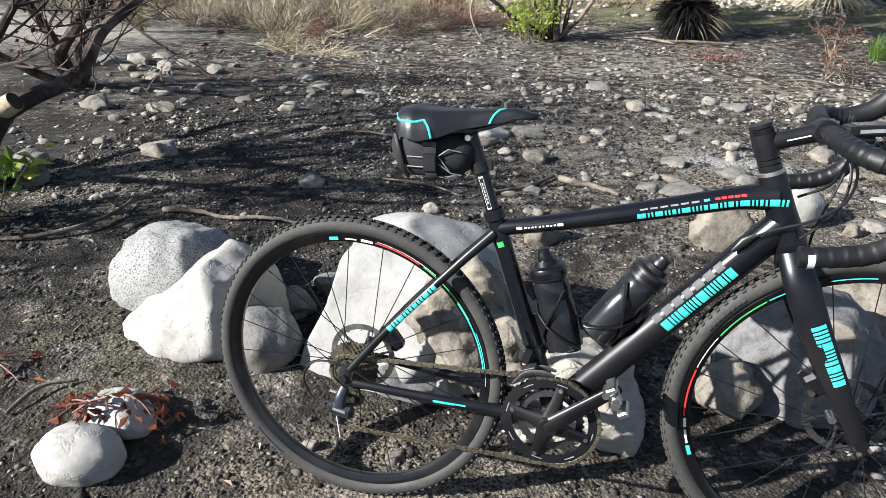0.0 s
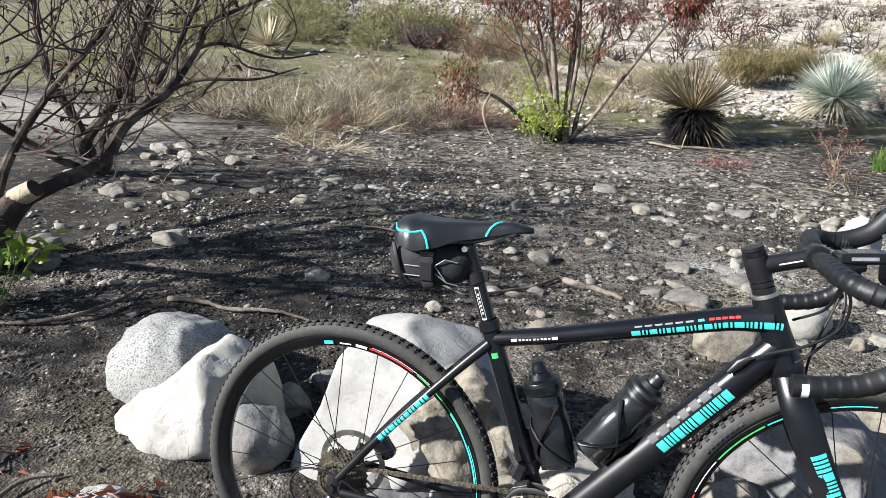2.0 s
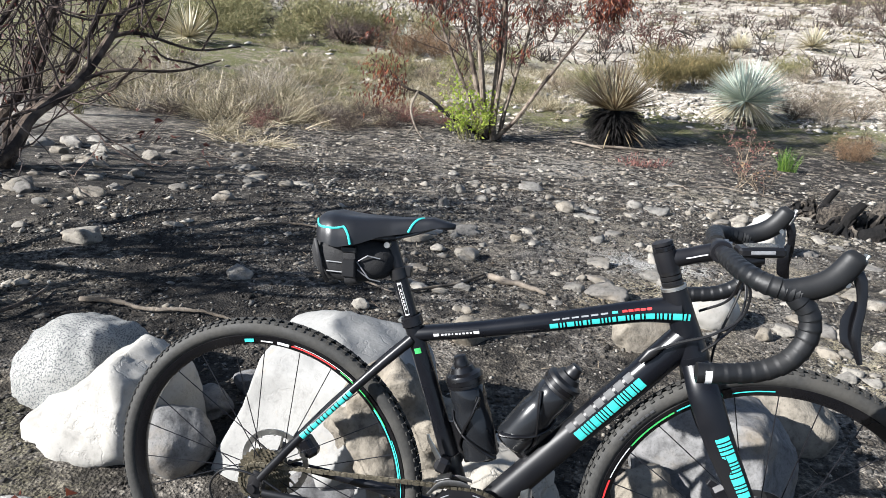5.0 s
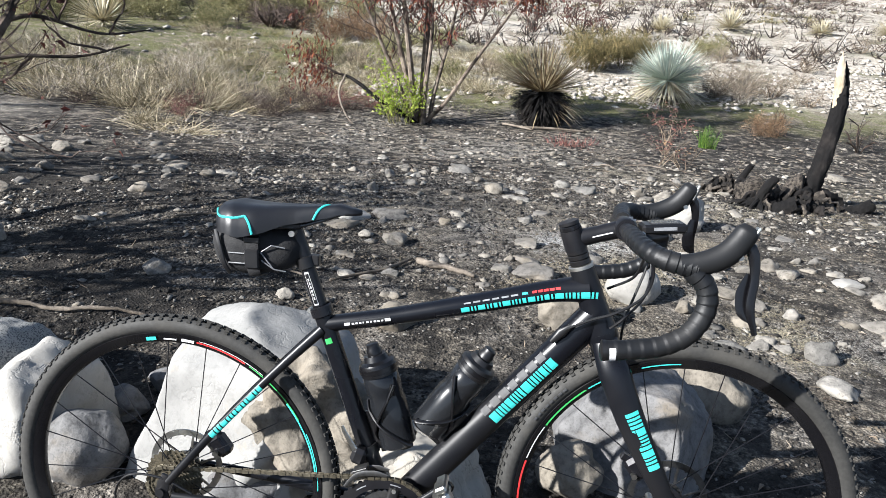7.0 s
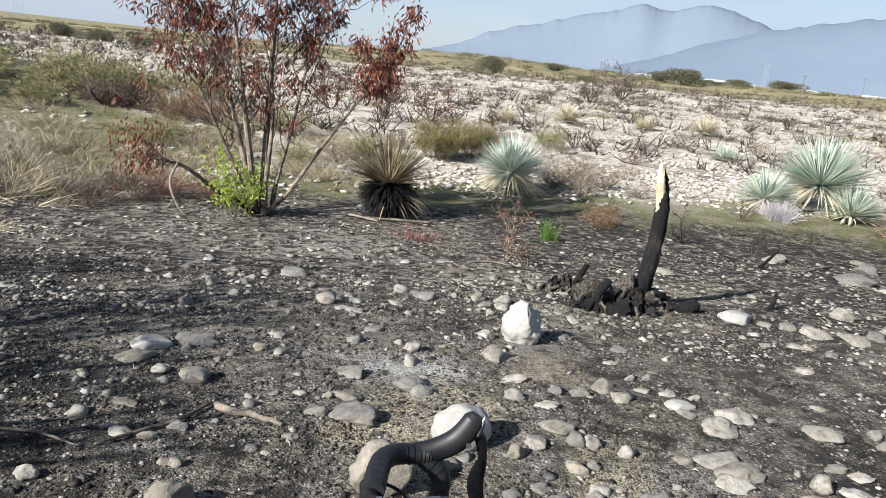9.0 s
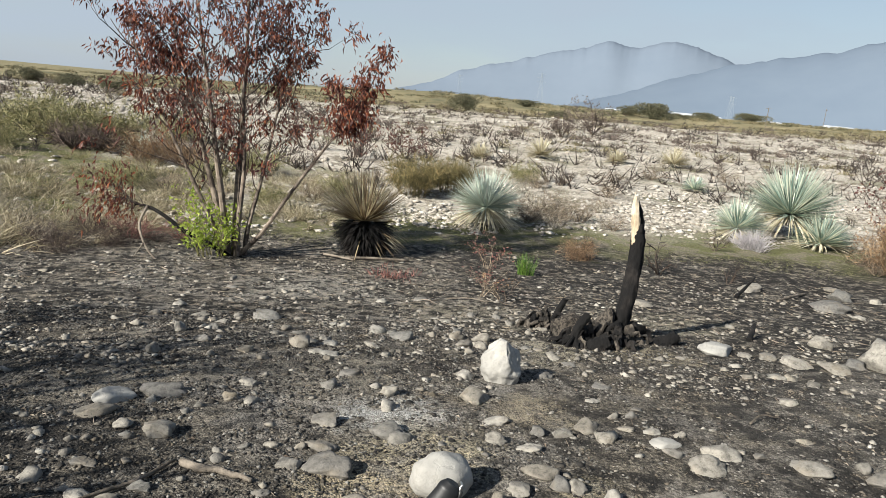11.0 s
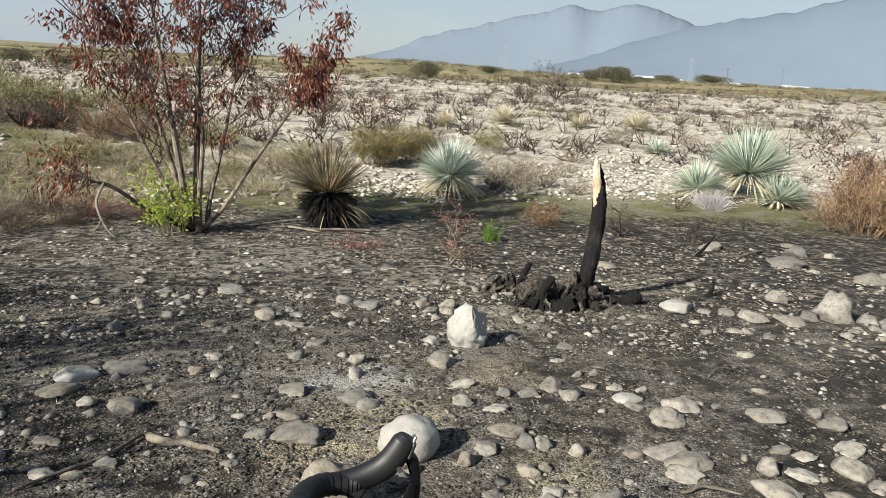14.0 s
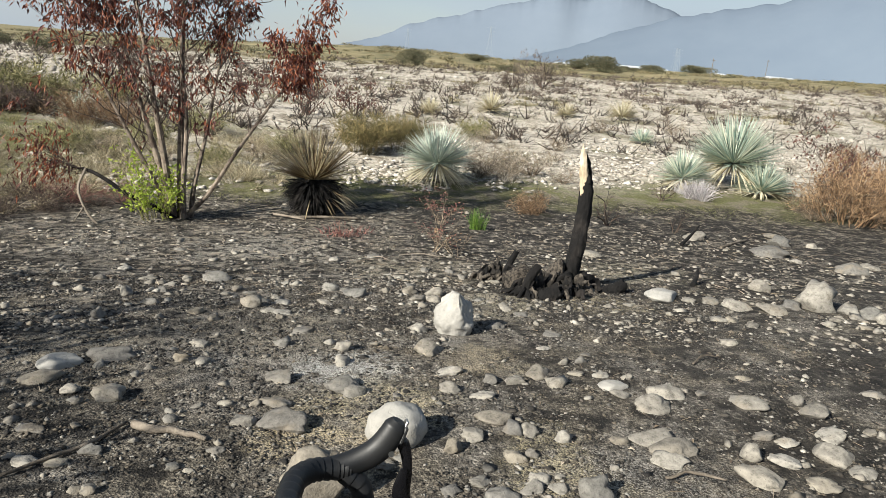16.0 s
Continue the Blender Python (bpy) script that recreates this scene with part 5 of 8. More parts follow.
# chain links along the run
tens, jock = np.array([0.012, -0.046, -0.062]), np.array([-0.03, -0.046, -0.118])
run = [np.array(BB) + (0.101 * math.cos(a), -0.05, 0.101 * math.sin(a)) for a in np.radians(np.linspace(-95, 98, 26))]
run += [np.array((0.04 * math.cos(a), -0.046, 0.04 * math.sin(a))) for a in np.radians(np.linspace(98, 262, 12))]
run += [tens + (0.018, 0, 0.008), tens + (0.02, 0, -0.006), jock + (-0.018, 0, 0.012), jock + (-0.016, 0, -0.012), jock + (0.002, 0, -0.021)]
run += [run[0]]
run = np.array(run)
seg = np.r_[0, np.cumsum(np.linalg.norm(np.diff(run, axis=0), axis=1))]
chain = Mesh()
count = int(seg[-1] / 0.0127)
for k in range(count):
    s = (k + 0.5) / count * seg[-1]
    o = np.array([np.interp(s, seg, run[:, i]) for i in range(3)])
    o2 = np.array([np.interp(s + 0.002, seg, run[:, i]) for i in range(3)])
    d = o2 - o
    ang = math.atan2(d[2], d[0])
    m = Matrix.Rotation(-ang, 3, "Y").to_4x4()
    for yy in ((-0.0032, 0.0032) if k % 2 else (-0.0018, 0.0018)):
        block(chain, o + (0, yy, 0), (0.0125 if k % 2 else 0.011, 0.0011, 0.0078), m, 0.2)
    lathe(chain, [(-0.0036, 0), (-0.0036, 0.0026), (0.0036, 0.0026), (0.0036, 0)], o, n=7)
part("chain", chain, BRASSY, bike, "dirty steel roller chain", smooth=False)

# derailleurs
rd = part("rear_derailleur", tube(Mesh(), smooth_line([(0.004, -0.075, -0.02), (-0.004, -0.085, -0.042), (-0.006, -0.088, -0.062)], 5), [0.011, 0.013, 0.014], 12, 0.6), DERAIL, bike)
part("derailleur_body", block(Mesh(), (-0.005, -0.082, -0.072), (0.06, 0.026, 0.03), pose(0, 0, 0, 0, 12, 0), 0.3), DERAIL, rd, "blue-grey metal body")
part("body_mark", block(Mesh(), (-0.004, -0.0955, -0.068), (0.03, 0.0016, 0.006), pose(0, 0, 0, 0, 12, 0), 0.2), GREY_D, rd)
for p in (tens, jock):
    mb = Mesh()
    toothed(mb, p, 0, 0.019, 11, 0.004, 0.3)
    part("jockey_wheel", mb, CAPMAT, rd, smooth=False)
    part("jockey_bolt", lathe(Mesh(), [(-0.01, 0), (-0.01, 0.006), (0.008, 0.006), (0.008, 0)], p, n=12), STEEL, rd)
for dy in (-0.0075, 0.0075):
    part("cage_plate", tube(Mesh(), [tens + (0.006, dy, 0.006), (tens + jock) / 2 + (0, dy, 0), jock + (-0.004, dy, -0.004)], [0.011, 0.008, 0.012], 10, 0.16), ALU_BLACK, rd)
part("barrel_adjuster", tube(Mesh(), [(-0.012, -0.07, -0.04), (-0.034, -0.07, -0.036)], [0.004], 10), STEEL, rd)
one_tube("derailleur_cable", [(0.06, -0.062, -0.006), (0.0, -0.07, 0.03), (-0.065, -0.072, 0.032), (-0.095, -0.072, -0.01), (-0.075, -0.07, -0.06), (-0.034, -0.07, -0.036 - 0.03)], [0.0024], CAPMAT, rd, 8)
one_tube("cable_tail", [(-0.012, -0.092, -0.085), (-0.008, -0.094, -0.11), (-0.006, -0.094, -0.135)], [0.0012], WHITE_D, rd, 6)
fd = part("front_derailleur", block(Mesh(), (0.392, -0.028, 0.085), (0.03, 0.03, 0.034), pose(0, 0, 0, 0, 20, 0), 0.25), ALU_BLACK, bike)
for yy in (-0.062, -0.04):
    part("cage_plate", tube(Mesh(), smooth_line([(0.37, yy, 0.034), (0.395, yy, 0.06), (0.43, yy, 0.066), (0.455, yy, 0.062)], 5), [0.003, 0.005, 0.006, 0.003], 8, 0.2), DARKSTEEL, fd)
part("cage_bridge", block(Mesh(), (0.4, -0.05, 0.068), (0.03, 0.024, 0.006), pose(0, 0, 0, 0, -20, 0)), DARKSTEEL, fd)
part("swing_arm", tube(Mesh(), [(0.385, -0.036, 0.1), (0.365, -0.04, 0.14), (0.362, -0.04, 0.15)], [0.006, 0.004, 0.003], 8, 0.5), STEEL, fd)
part("band_clamp", lathe(Mesh(), [(-0.01, 0.0205), (-0.01, 0.024), (0.01, 0.024), (0.01, 0.0205)], lin(BB, SEAT_TOP, 0.32), axis=np.subtract(SEAT_TOP, BB), n=24), CAPMAT, fd)

# brakes
for nm, c0, par in (("rear_brake_caliper", (0.075, 0.05, 0.045), bike), ("front_brake_caliper", (0.945, 0.052, 0.055), fork)):
    cal = part(nm, block(Mesh(), c0, (0.036, 0.032, 0.05), pose(0, 0, 0, 0, -35, 0), 0.25), ALU_BLACK, par)
    part("caliper_bolt", lathe(Mesh(), [(-0.022, 0), (-0.022, 0.006), (0.02, 0.006), (0.02, 0)], np.add(c0, (-0.006, 0, -0.012)), n=12), STEEL, cal)
    part("caliper_arm", block(Mesh(), np.add(c0, (-0.018, -0.002, 0.018)), (0.03, 0.012, 0.014), pose(0, 0, 0, 0, 30, 0)), ALU_BLACK, cal)
part("inner_fork_caliper_bolt", lathe(Mesh(), [(-0.02, 0), (-0.02, 0.007), (0.01, 0.007), (0.01, 0)], (0.957, -0.03, 0.035), n=12), STEEL, bike)

# steering: headset, stem, bars
STR0, STR1 = (0.806, 0, 0.475), (0.777, 0, 0.56)
sd = np.subtract(STR1, STR0) / np.linalg.norm(np.subtract(STR1, STR0))
for k0, k1, r, nm, mt in ((0.0, 0.08, 0.0235, "headset_cover", STEEL), (0.09, 0.2, 0.0195, "spacer", GLOSS), (0.21, 0.31, 0.0195, "spacer", GLOSS), (0.32, 0.42, 0.0195, "spacer", GLOSS), (0.83, 0.93, 0.0195, "spacer", GLOSS), (0.94, 1.02, 0.019, "top_cap", ALU_BLACK)):
    c0 = lin(STR0, STR1, (k0 + k1) / 2)
    h = np.linalg.norm(np.subtract(STR1, STR0)) * (k1 - k0) / 2
    part(nm, lathe(Mesh(), [(-h, 0), (-h, r - 0.001), (-h * 0.8, r), (h * 0.8, r), (h, r - 0.001), (h, 0)], c0, axis=sd, n=28), mt, bike)
SC = lin(STR0, STR1, 0.62)
BARC = np.array([0.878, 0, 0.552])
stem = part("stem", tube(Mesh(), [np.subtract(SC, sd * 0.019), np.add(SC, sd * 0.019)], [0.0205], 24), ALU_BLACK, bike)
one_tube("stem_arm", [SC, lin(SC, BARC, 0.5), BARC], [0.017, 0.0155, 0.017], ALU_BLACK, stem, 20)
part("stem_stripe", tube(Mesh(), [lin(SC, BARC, 0.35), lin(SC, BARC, 0.75)], [0.0162], 4, 1, (0, 1, 0), False, (176, 184), 0.0008), WHITE_D, stem)
part("face_plate", lathe(Mesh(), [(-0.021, 0.0), (-0.021, 0.0185), (-0.018, 0.0205), (0.018, 0.0205), (0.021, 0.0185), (0.021, 0)], BARC, n=28), ALU_BLACK, stem)
for dz in (-0.016, 0.016):
    for dy in (-0.014, 0.014):
        part("stem_bolt", lathe(Mesh(), [(-0.004, 0), (-0.004, 0.0035), (0.004, 0.0035), (0.004, 0)], BARC + (0.012, dy, dz), axis=(1, 0, 0), n=10), STEEL, stem)
bars = part("drop_handlebar", tube(Mesh(), [BARC + (0, -0.09, 0), BARC + (0, 0.09, 0)], [0.0135], 18, 1, (0, 0, 1)), ALU_BLACK, bike)
def turned(pts):
    """The bars stand slightly turned and tipped: the far side ahead and up."""
    return [(x + max(0.0, y) * 0.085, y, z + max(0.0, y) * 0.115) for x, y, z in pts]


for s in (-1, 1):
    top = [(0.878, s * 0.055, 0.552), (0.88, s * 0.11, 0.549), (0.886, s * 0.155, 0.545), (0.905, s * 0.188, 0.537), (0.935, s * 0.2, 0.53), (0.955, s * 0.203, 0.527)]
    line = smooth_line(turned(top), 16)
    wrap = Mesh()
    rad = [0.0155 + 0.0015 * (k % 6) / 5 for k in range(len(line))]
    tube(wrap, line, rad, 16, 1, (0, 0, 1))
    part("bar_tape", wrap, TAPE, bars, "wound black bar tape")
    drop = [(0.948, s * 0.203, 0.522), (0.97, s * 0.205, 0.498), (0.972, s * 0.207, 0.462), (0.95, s * 0.21, 0.425), (0.912, s * 0.212, 0.404), (0.868, s * 0.214, 0.396), (0.822, s * 0.216, 0.393)]
    line = smooth_line(turned(drop), 16)
    wrap = Mesh()
    tube(wrap, line, [0.0154 + 0.0013 * (k % 7) / 6 for k in range(len(line))], 16, 1, (0, 1, 0))
    part("bar_tape", wrap, TAPE, bars, "wound black bar tape")
    part("bar_end_plug", lathe(Mesh(), [(0, 0.0), (0, 0.0165), (0.006, 0.0165), (0.008, 0.012), (0.008, 0)], turned([(0.824, s * 0.216, 0.393)])[0], axis=(-1, 0, 0), n=20), CAPMAT, bars)
    part("tape_finish", tube(Mesh(), turned([(0.828, s * 0.216, 0.3932), (0.838, s * 0.2157, 0.3936)]), [0.0166], 16, 1, (0, 1, 0), False, (150, 260)), WHITE_D, bars)
    hood = [(0.93, s * 0.202, 0.53), (0.955, s * 0.203, 0.533), (0.98, s * 0.203, 0.541), (1.0, s * 0.202, 0.553), (1.015, s * 0.2, 0.57), (1.024, s * 0.199, 0.584), (1.029, s * 0.198, 0.592)]
    part("brake_hood", tube(Mesh(), smooth_line(turned(hood), 6), [0.017, 0.0185, 0.0192, 0.0195, 0.019, 0.018, 0.012], 18, 0.82), HOOD, bars, "black rubber brake hood")
    lv = part("brake_lever", tube(Mesh(), smooth_line(turned([(1.012, s * 0.2, 0.575), (1.034, s * 0.202, 0.555), (1.04, s * 0.205, 0.515), (1.036, s * 0.21, 0.47), (1.046, s * 0.213, 0.428)]), 6), [0.009, 0.0095, 0.007, 0.0075, 0.004], 12, 0.5), GLOSS, bars, "black brake lever")
    part("shift_paddle", tube(Mesh(), smooth_line(turned([(1.034, s * 0.198, 0.52), (1.027, s * 0.199, 0.49), (1.03, s * 0.203, 0.462), (1.04, s * 0.209, 0.448)]), 5), [0.005, 0.011, 0.012, 0.005], 10, 0.25), GLOSS, lv)
    part("lever_name_plate", block(Mesh(), turned([(1.034, s * 0.197, 0.572)])[0], (0.006, 0.017, 0.026), pose(0, 0, 0, 0, 24, 0), 0.3), DARKSTEEL, lv)
    part("hood_cap", block(Mesh(), turned([(1.036, s * 0.1985, 0.583)])[0], (0.004, 0.016, 0.02), pose(0, 0, 0, 0, 32, 0), 0.3), STEEL, lv, "small chrome cap")
    part("lever_pivot", lathe(Mesh(), [(-0.012, 0), (-0.012, 0.0045), (0.012, 0.0045), (0.012, 0)], turned([(1.015, s * 0.2, 0.547)])[0], n=12), STEEL, lv)

# cables
for pts in ([(0.9, -0.06, 0.535), (0.925, -0.05, 0.49), (0.915, -0.045, 0.44), (0.87, -0.042, 0.405), (0.82, -0.036, 0.385), (0.77, -0.031, 0.36)],
            [(0.9, 0.06, 0.535), (0.935, 0.03, 0.49), (0.925, 0.0, 0.43), (0.885, -0.035, 0.395), (0.86, -0.03, 0.37)],
            [(0.9, -0.09, 0.532), (0.91, -0.03, 0.5), (0.9, 0.0, 0.46), (0.86, 0.03, 0.43)],
            [(0.885, 0.13, 0.545), (0.93, 0.1, 0.53), (0.94, 0.07, 0.48), (0.9, 0.06, 0.35), (0.9, 0.062, 0.25)]):
    one_tube("brake_cable", pts, [0.0026], CAPMAT, bike, 8)
part("cable_port", tube(Mesh(), [(0.755, -0.0285, 0.338), (0.772, -0.0305, 0.357), (0.79, -0.0305, 0.371)], [0.004, 0.009, 0.004], 12, 0.55), CAPMAT, bike)

# saddle
def saddle_shell():
    xs = np.linspace(0, 1, 34)
    v, f = [], []
    m = 17
    for s in xs:
        x = 0.118 + 0.276 * s
        hw = float(np.interp(s, [0, 0.02, 0.06, 0.16, 0.3, 0.42, 0.55, 0.75, 0.94, 0.985, 1], [0.012, 0.035, 0.056, 0.07, 0.066, 0.05, 0.034, 0.0235, 0.018, 0.012, 0.003]))
        zt = float(np.interp(s, [0, 0.05, 0.15, 0.35, 0.6, 0.85, 1], [0.562, 0.578, 0.583, 0.578, 0.577, 0.58, 0.569]))
        dr = float(np.interp(s, [0, 0.06, 0.2, 0.36, 0.5, 0.8, 1], [0.02, 0.05, 0.062, 0.05, 0.036, 0.024, 0.007]))
        for j in range(m):
            q = -1 + 2 * j / (m - 1)
            edge = abs(q) ** 2.6
            groove = 0.004 * math.exp(-(q * 4) ** 2) * step(0.1, 0.25, s) * (1 - step(0.75, 0.9, s))
            v.append((x, hw * math.sin(q * math.pi / 2) ** 1 if abs(q) < 1 else hw * q, zt - dr * edge - groove))
        for j in range(m):
            q = -1 + 2 * j / (m - 1)
            v.append((x, hw * 0.86 * math.sin(q * math.pi / 2), zt - dr * (0.86 if abs(q) > 0.7 else 0.7) - 0.004))
    w = 2 * m
    for i in range(len(xs) - 1):
        for j in range(m - 1):
            a, b = i * w + j, (i + 1) * w + j
            f.append((a, a + 1, b + 1, b))
            f.append((a + m, b + m, b + m + 1, a + m + 1))
        f.append((i * w, (i + 1) * w, (i + 1) * w + m, i * w + m))
        f.append((i * w + m - 1, i * w + 2 * m - 1, (i + 1) * w + 2 * m - 1, (i + 1) * w + m - 1))
    mb = Mesh()
    mb.add(v, f)
    return mb, np.array(v).reshape(len(xs), w, 3)


shell, SG = saddle_shell()
saddle = part("saddle", shell, SADDLE, bike, "black saddle with turquoise lines", crease=60)


def saddle_line(name, pts):
    """A thin printed line on the saddle: points as (station, place across)."""
    line = smooth_line([(a, b, 0) for a, b in pts], 5)[:, :2] if len(pts) > 2 else np.linspace(pts[0], pts[1], 8)
    out = []
    for a, b in line:
        i, j = min(32.999, max(0, a)), min(15.999, max(0, b))
        i0, j0 = int(i), int(j)
        g = lambda p, q: SG[p, q]
        out.append((g(i0, j0) * (1 - i + i0) + g(i0 + 1, j0) * (i - i0)) * (1 - j + j0) + (g(i0, j0 + 1) * (1 - i + i0) + g(i0 + 1, j0 + 1) * (i - i0)) * (j - j0))
    part(name, tube(Mesh(), out, [0.0024], 6), CYAN, saddle)


saddle_line("saddle_line", [(0.3, 5.5), (2, 2.6), (4, 2.1), (6, 2.2), (8.5, 2.6)])
saddle_line("saddle_line", [(8.5, 2.6), (9.6, 1.4), (10.2, 0.1)])
saddle_line("saddle_line", [(25.8, 6.5), (24, 3.2), (22.6, 0.2)])
for s in (-1, 1):
    one_tube("saddle_rail", [(0.16, s * 0.03, 0.548), (0.19, s * 0.024, 0.535), (0.26, s * 0.022, 0.535), (0.31, s * 0.018, 0.545), (0.36, s * 0.008, 0.562)], [0.0035], DARKSTEEL, saddle, 10)
part("rail_clamp", block(Mesh(), (0.262, 0, 0.538), (0.045, 0.05, 0.014), None, 0.3), ALU_BLACK, saddle)
part("clamp_bolt", lathe(Mesh(), [(-0.03, 0), (-0.03, 0.006), (0.03, 0.006), (0.03, 0)], (0.266, 0, 0.524), n=14), STEEL, saddle)

# saddle bag, bottles and the small computer are carried by the bicycle
bag = thing("saddle_bag", "black nylon saddle bag strapped under the saddle", "bag", BIKE)


def bag_body():
    v, f, n, m = [], [], 15, 20
    for i in range(n):
        s = i / (n - 1)
        x = 0.112 + 0.166 * s
        zc = float(np.interp(s, [0, 0.3, 1], [0.487, 0.488, 0.49]))
        hz = float(np.interp(s, [0, 0.04, 0.2, 0.6, 0.9, 1], [0.02, 0.036, 0.044, 0.045, 0.036, 0.014]))
        hy = float(np.interp(s, [0, 0.05, 0.3, 0.6, 0.9, 1], [0.02, 0.036, 0.046, 0.046, 0.03, 0.012]))
        lean_x = 0.028
        for j in range(m):
            a = 2 * math.pi * j / m
            ca, sa = math.cos(a), math.sin(a)
            q = (abs(ca) ** 3.4 + abs(sa) ** 3.4) ** (-1 / 3.4)
            z = hz * sa * q
            v.append((x - lean_x * (z / 0.045) * (1 - s) * 0.5, hy * ca * q + 0.0015 * math.sin(9 * s + 3 * a), zc + z))
    for i in range(n - 1):
        for j in range(m):
            f.append((i * m + j, i * m + (j + 1) % m, (i + 1) * m + (j + 1) % m, (i + 1) * m + j))
    f += [tuple(range(m))[::-1], tuple((n - 1) * m + j for j in range(m))]
    mb = Mesh()
    mb.add(v, f)
    return mb


part("bag_body", bag_body(), CLOTH, bag)
part("zip", tube(Mesh(), smooth_line([(0.125, -0.041, 0.53), (0.134, -0.047, 0.5), (0.142, -0.047, 0.465), (0.15, -0.04, 0.446)], 5), [0.0045], 8, 0.6), CAPMAT, bag)
part("bag_strap", tube(Mesh(), smooth_line([(0.196, -0.03, 0.536), (0.197, -0.0485, 0.515), (0.198, -0.0495, 0.48), (0.199, -0.046, 0.448), (0.2, -0.01, 0.438)], 6), [0.0125], 10, 0.16), CLOTH, bag)
part("buckle", block(Mesh(), (0.197, -0.0525, 0.478), (0.027, 0.008, 0.036), None, 0.3), CAPMAT, bag, "black plastic buckle")
part("buckle", block(Mesh(), (0.197, -0.051, 0.514), (0.03, 0.006, 0.012), None, 0.3), CAPMAT, bag)
for pts in ([(0.15, -0.0475, 0.488), (0.183, -0.0485, 0.487)], [(0.15, -0.0475, 0.469), (0.183, -0.0485, 0.468)], [(0.212, -0.0475, 0.49), (0.232, -0.0445, 0.503), (0.255, -0.036, 0.497)], [(0.213, -0.0475, 0.475), (0.235, -0.044, 0.458), (0.255, -0.035, 0.452)], [(0.212, -0.0475, 0.49), (0.235, -0.044, 0.458)]):
    part("bag_piping", tube(Mesh(), pts, [0.0013], 6), GREY_D, bag)

computer = thing("bike_computer", "small black cycling computer on the handlebar mount", "device", BIKE)
part("case", block(Mesh(), (0.945, 0.0, 0.556), (0.078, 0.05, 0.018), pose(0, 0, 0, 0, -4, 0), 0.25), CAPMAT, computer)
part("screen", block(Mesh(), (0.945, 0.0, 0.5655), (0.05, 0.04, 0.003), pose(0, 0, 0, 0, -4, 0), 0.2), SCREEN, computer)
part("mount_arm", tube(Mesh(), smooth_line([(0.88, -0.03, 0.535), (0.9, -0.028, 0.535), (0.95, -0.008, 0.542)], 5), [0.009], 10, 0.7), CAPMAT, computer)
part("mark", block(Mesh(), (0.945, -0.0255, 0.557), (0.04, 0.0015, 0.006), pose(0, 0, 0, 0, -4, 0), 0.2), GREY_D, computer)
part("mount_clip", block(Mesh(), (0.904, -0.034, 0.537), (0.01, 0.012, 0.03), None, 0.25), STEEL, computer)


def bottle(base, top, label):
    b, t = np.array(base, float), np.array(top, float)
    ax = t - b
    length = np.linalg.norm(ax)
    k = length / 0.21
    th = thing("water_bottle", label, "bottle", BIKE, group="bottles in the frame")
    part("bottle_body", lathe(Mesh(), [(0, 0), (0.0, 0.03), (0.004, 0.0355), (0.05 * k, 0.0365), (0.09 * k, 0.0365), (0.1 * k, 0.034), (0.112 * k, 0.034), (0.122 * k, 0.036), (0.145 * k, 0.035), (0.152 * k, 0.03)], b, axis=ax, n=36), BOTTLE, th)
    cap = part("cap", lathe(Mesh(), [(0.148 * k, 0.031), (0.15 * k, 0.0365), (0.17 * k, 0.0372), (0.174 * k, 0.035), (0.178 * k, 0.026), (0.188 * k, 0.022), (0.19 * k, 0.0)], b, axis=ax, n=36), CAPMAT, th)
    part("cap_ring", lathe(Mesh(), [(0.156 * k, 0.0365), (0.157 * k, 0.038), (0.166 * k, 0.038), (0.167 * k, 0.0365)], b, axis=ax, n=36), GLOSS, cap)
    part("spout", lathe(Mesh(), [(0.187 * k, 0.015), (0.196 * k, 0.0155), (0.2 * k, 0.013), (0.208 * k, 0.0125), (0.21 * k, 0.009), (0.21 * k, 0)], b, axis=ax, n=24), CAPMAT, cap)
    return b, ax / length, k


def cage(b, ax, k, back):
    """A bottle cage: two side loops joined to a plate at the tube."""
    bk = np.array(back, float)
    bk /= np.linalg.norm(bk)
    sd2 = np.cross(ax, bk)
    r = 0.0395
    holder = part("bottle_cage", tube(Mesh(), [b + bk * 0.042 + ax * 0.0, b + bk * 0.043 + ax * 0.08 * k], [0.011], 12, 0.3, sd2), GLOSS, bike, "glossy black bottle cage")
    for s in (-1, 1):
        pts = [b + bk * 0.038 + ax * 0.1 * k]
        for a in (25, 60, 95, 130):
            ar = math.radians(a)
            pts.append(b + ax * (0.1 - 0.0007 * a) * k + bk * r * math.cos(ar) + sd2 * s * r * math.sin(ar))
        pts += [b + ax * 0.004 * k + sd2 * s * 0.024 - bk * 0.03, b - ax * 0.006 + sd2 * s * 0.008 - bk * 0.01, b - ax * 0.004 + bk * 0.038]
        part("cage_loop", tube(Mesh(), smooth_line(pts, 6), [0.0055], 10, 0.6, tuple(bk)), GLOSS, holder)
        pts = [b + bk * 0.038 + ax * 0.02 * k] + [b + ax * (0.02 + 0.0008 * a) * k + bk * r * math.cos(math.radians(a)) + sd2 * s * r * math.sin(math.radians(a)) for a in (30, 65, 100, 135)]
        part("cage_loop", tube(Mesh(), smooth_line(pts, 6), [0.005], 10, 0.6, tuple(bk)), GLOSS, holder)


b, ax, k = bottle((0.468, 0, 0.1), (0.412, 0, 0.308), "smoky black water bottle with black cap in seat tube cage")
cage(b, ax, k, (-1, 0, -0.3))
b, ax, k = bottle((0.522, 0, 0.138), (0.645, 0, 0.308), "smoky black water bottle with black cap in down tube cage")
cage(b, ax, k, (0.7, 0, -0.72))


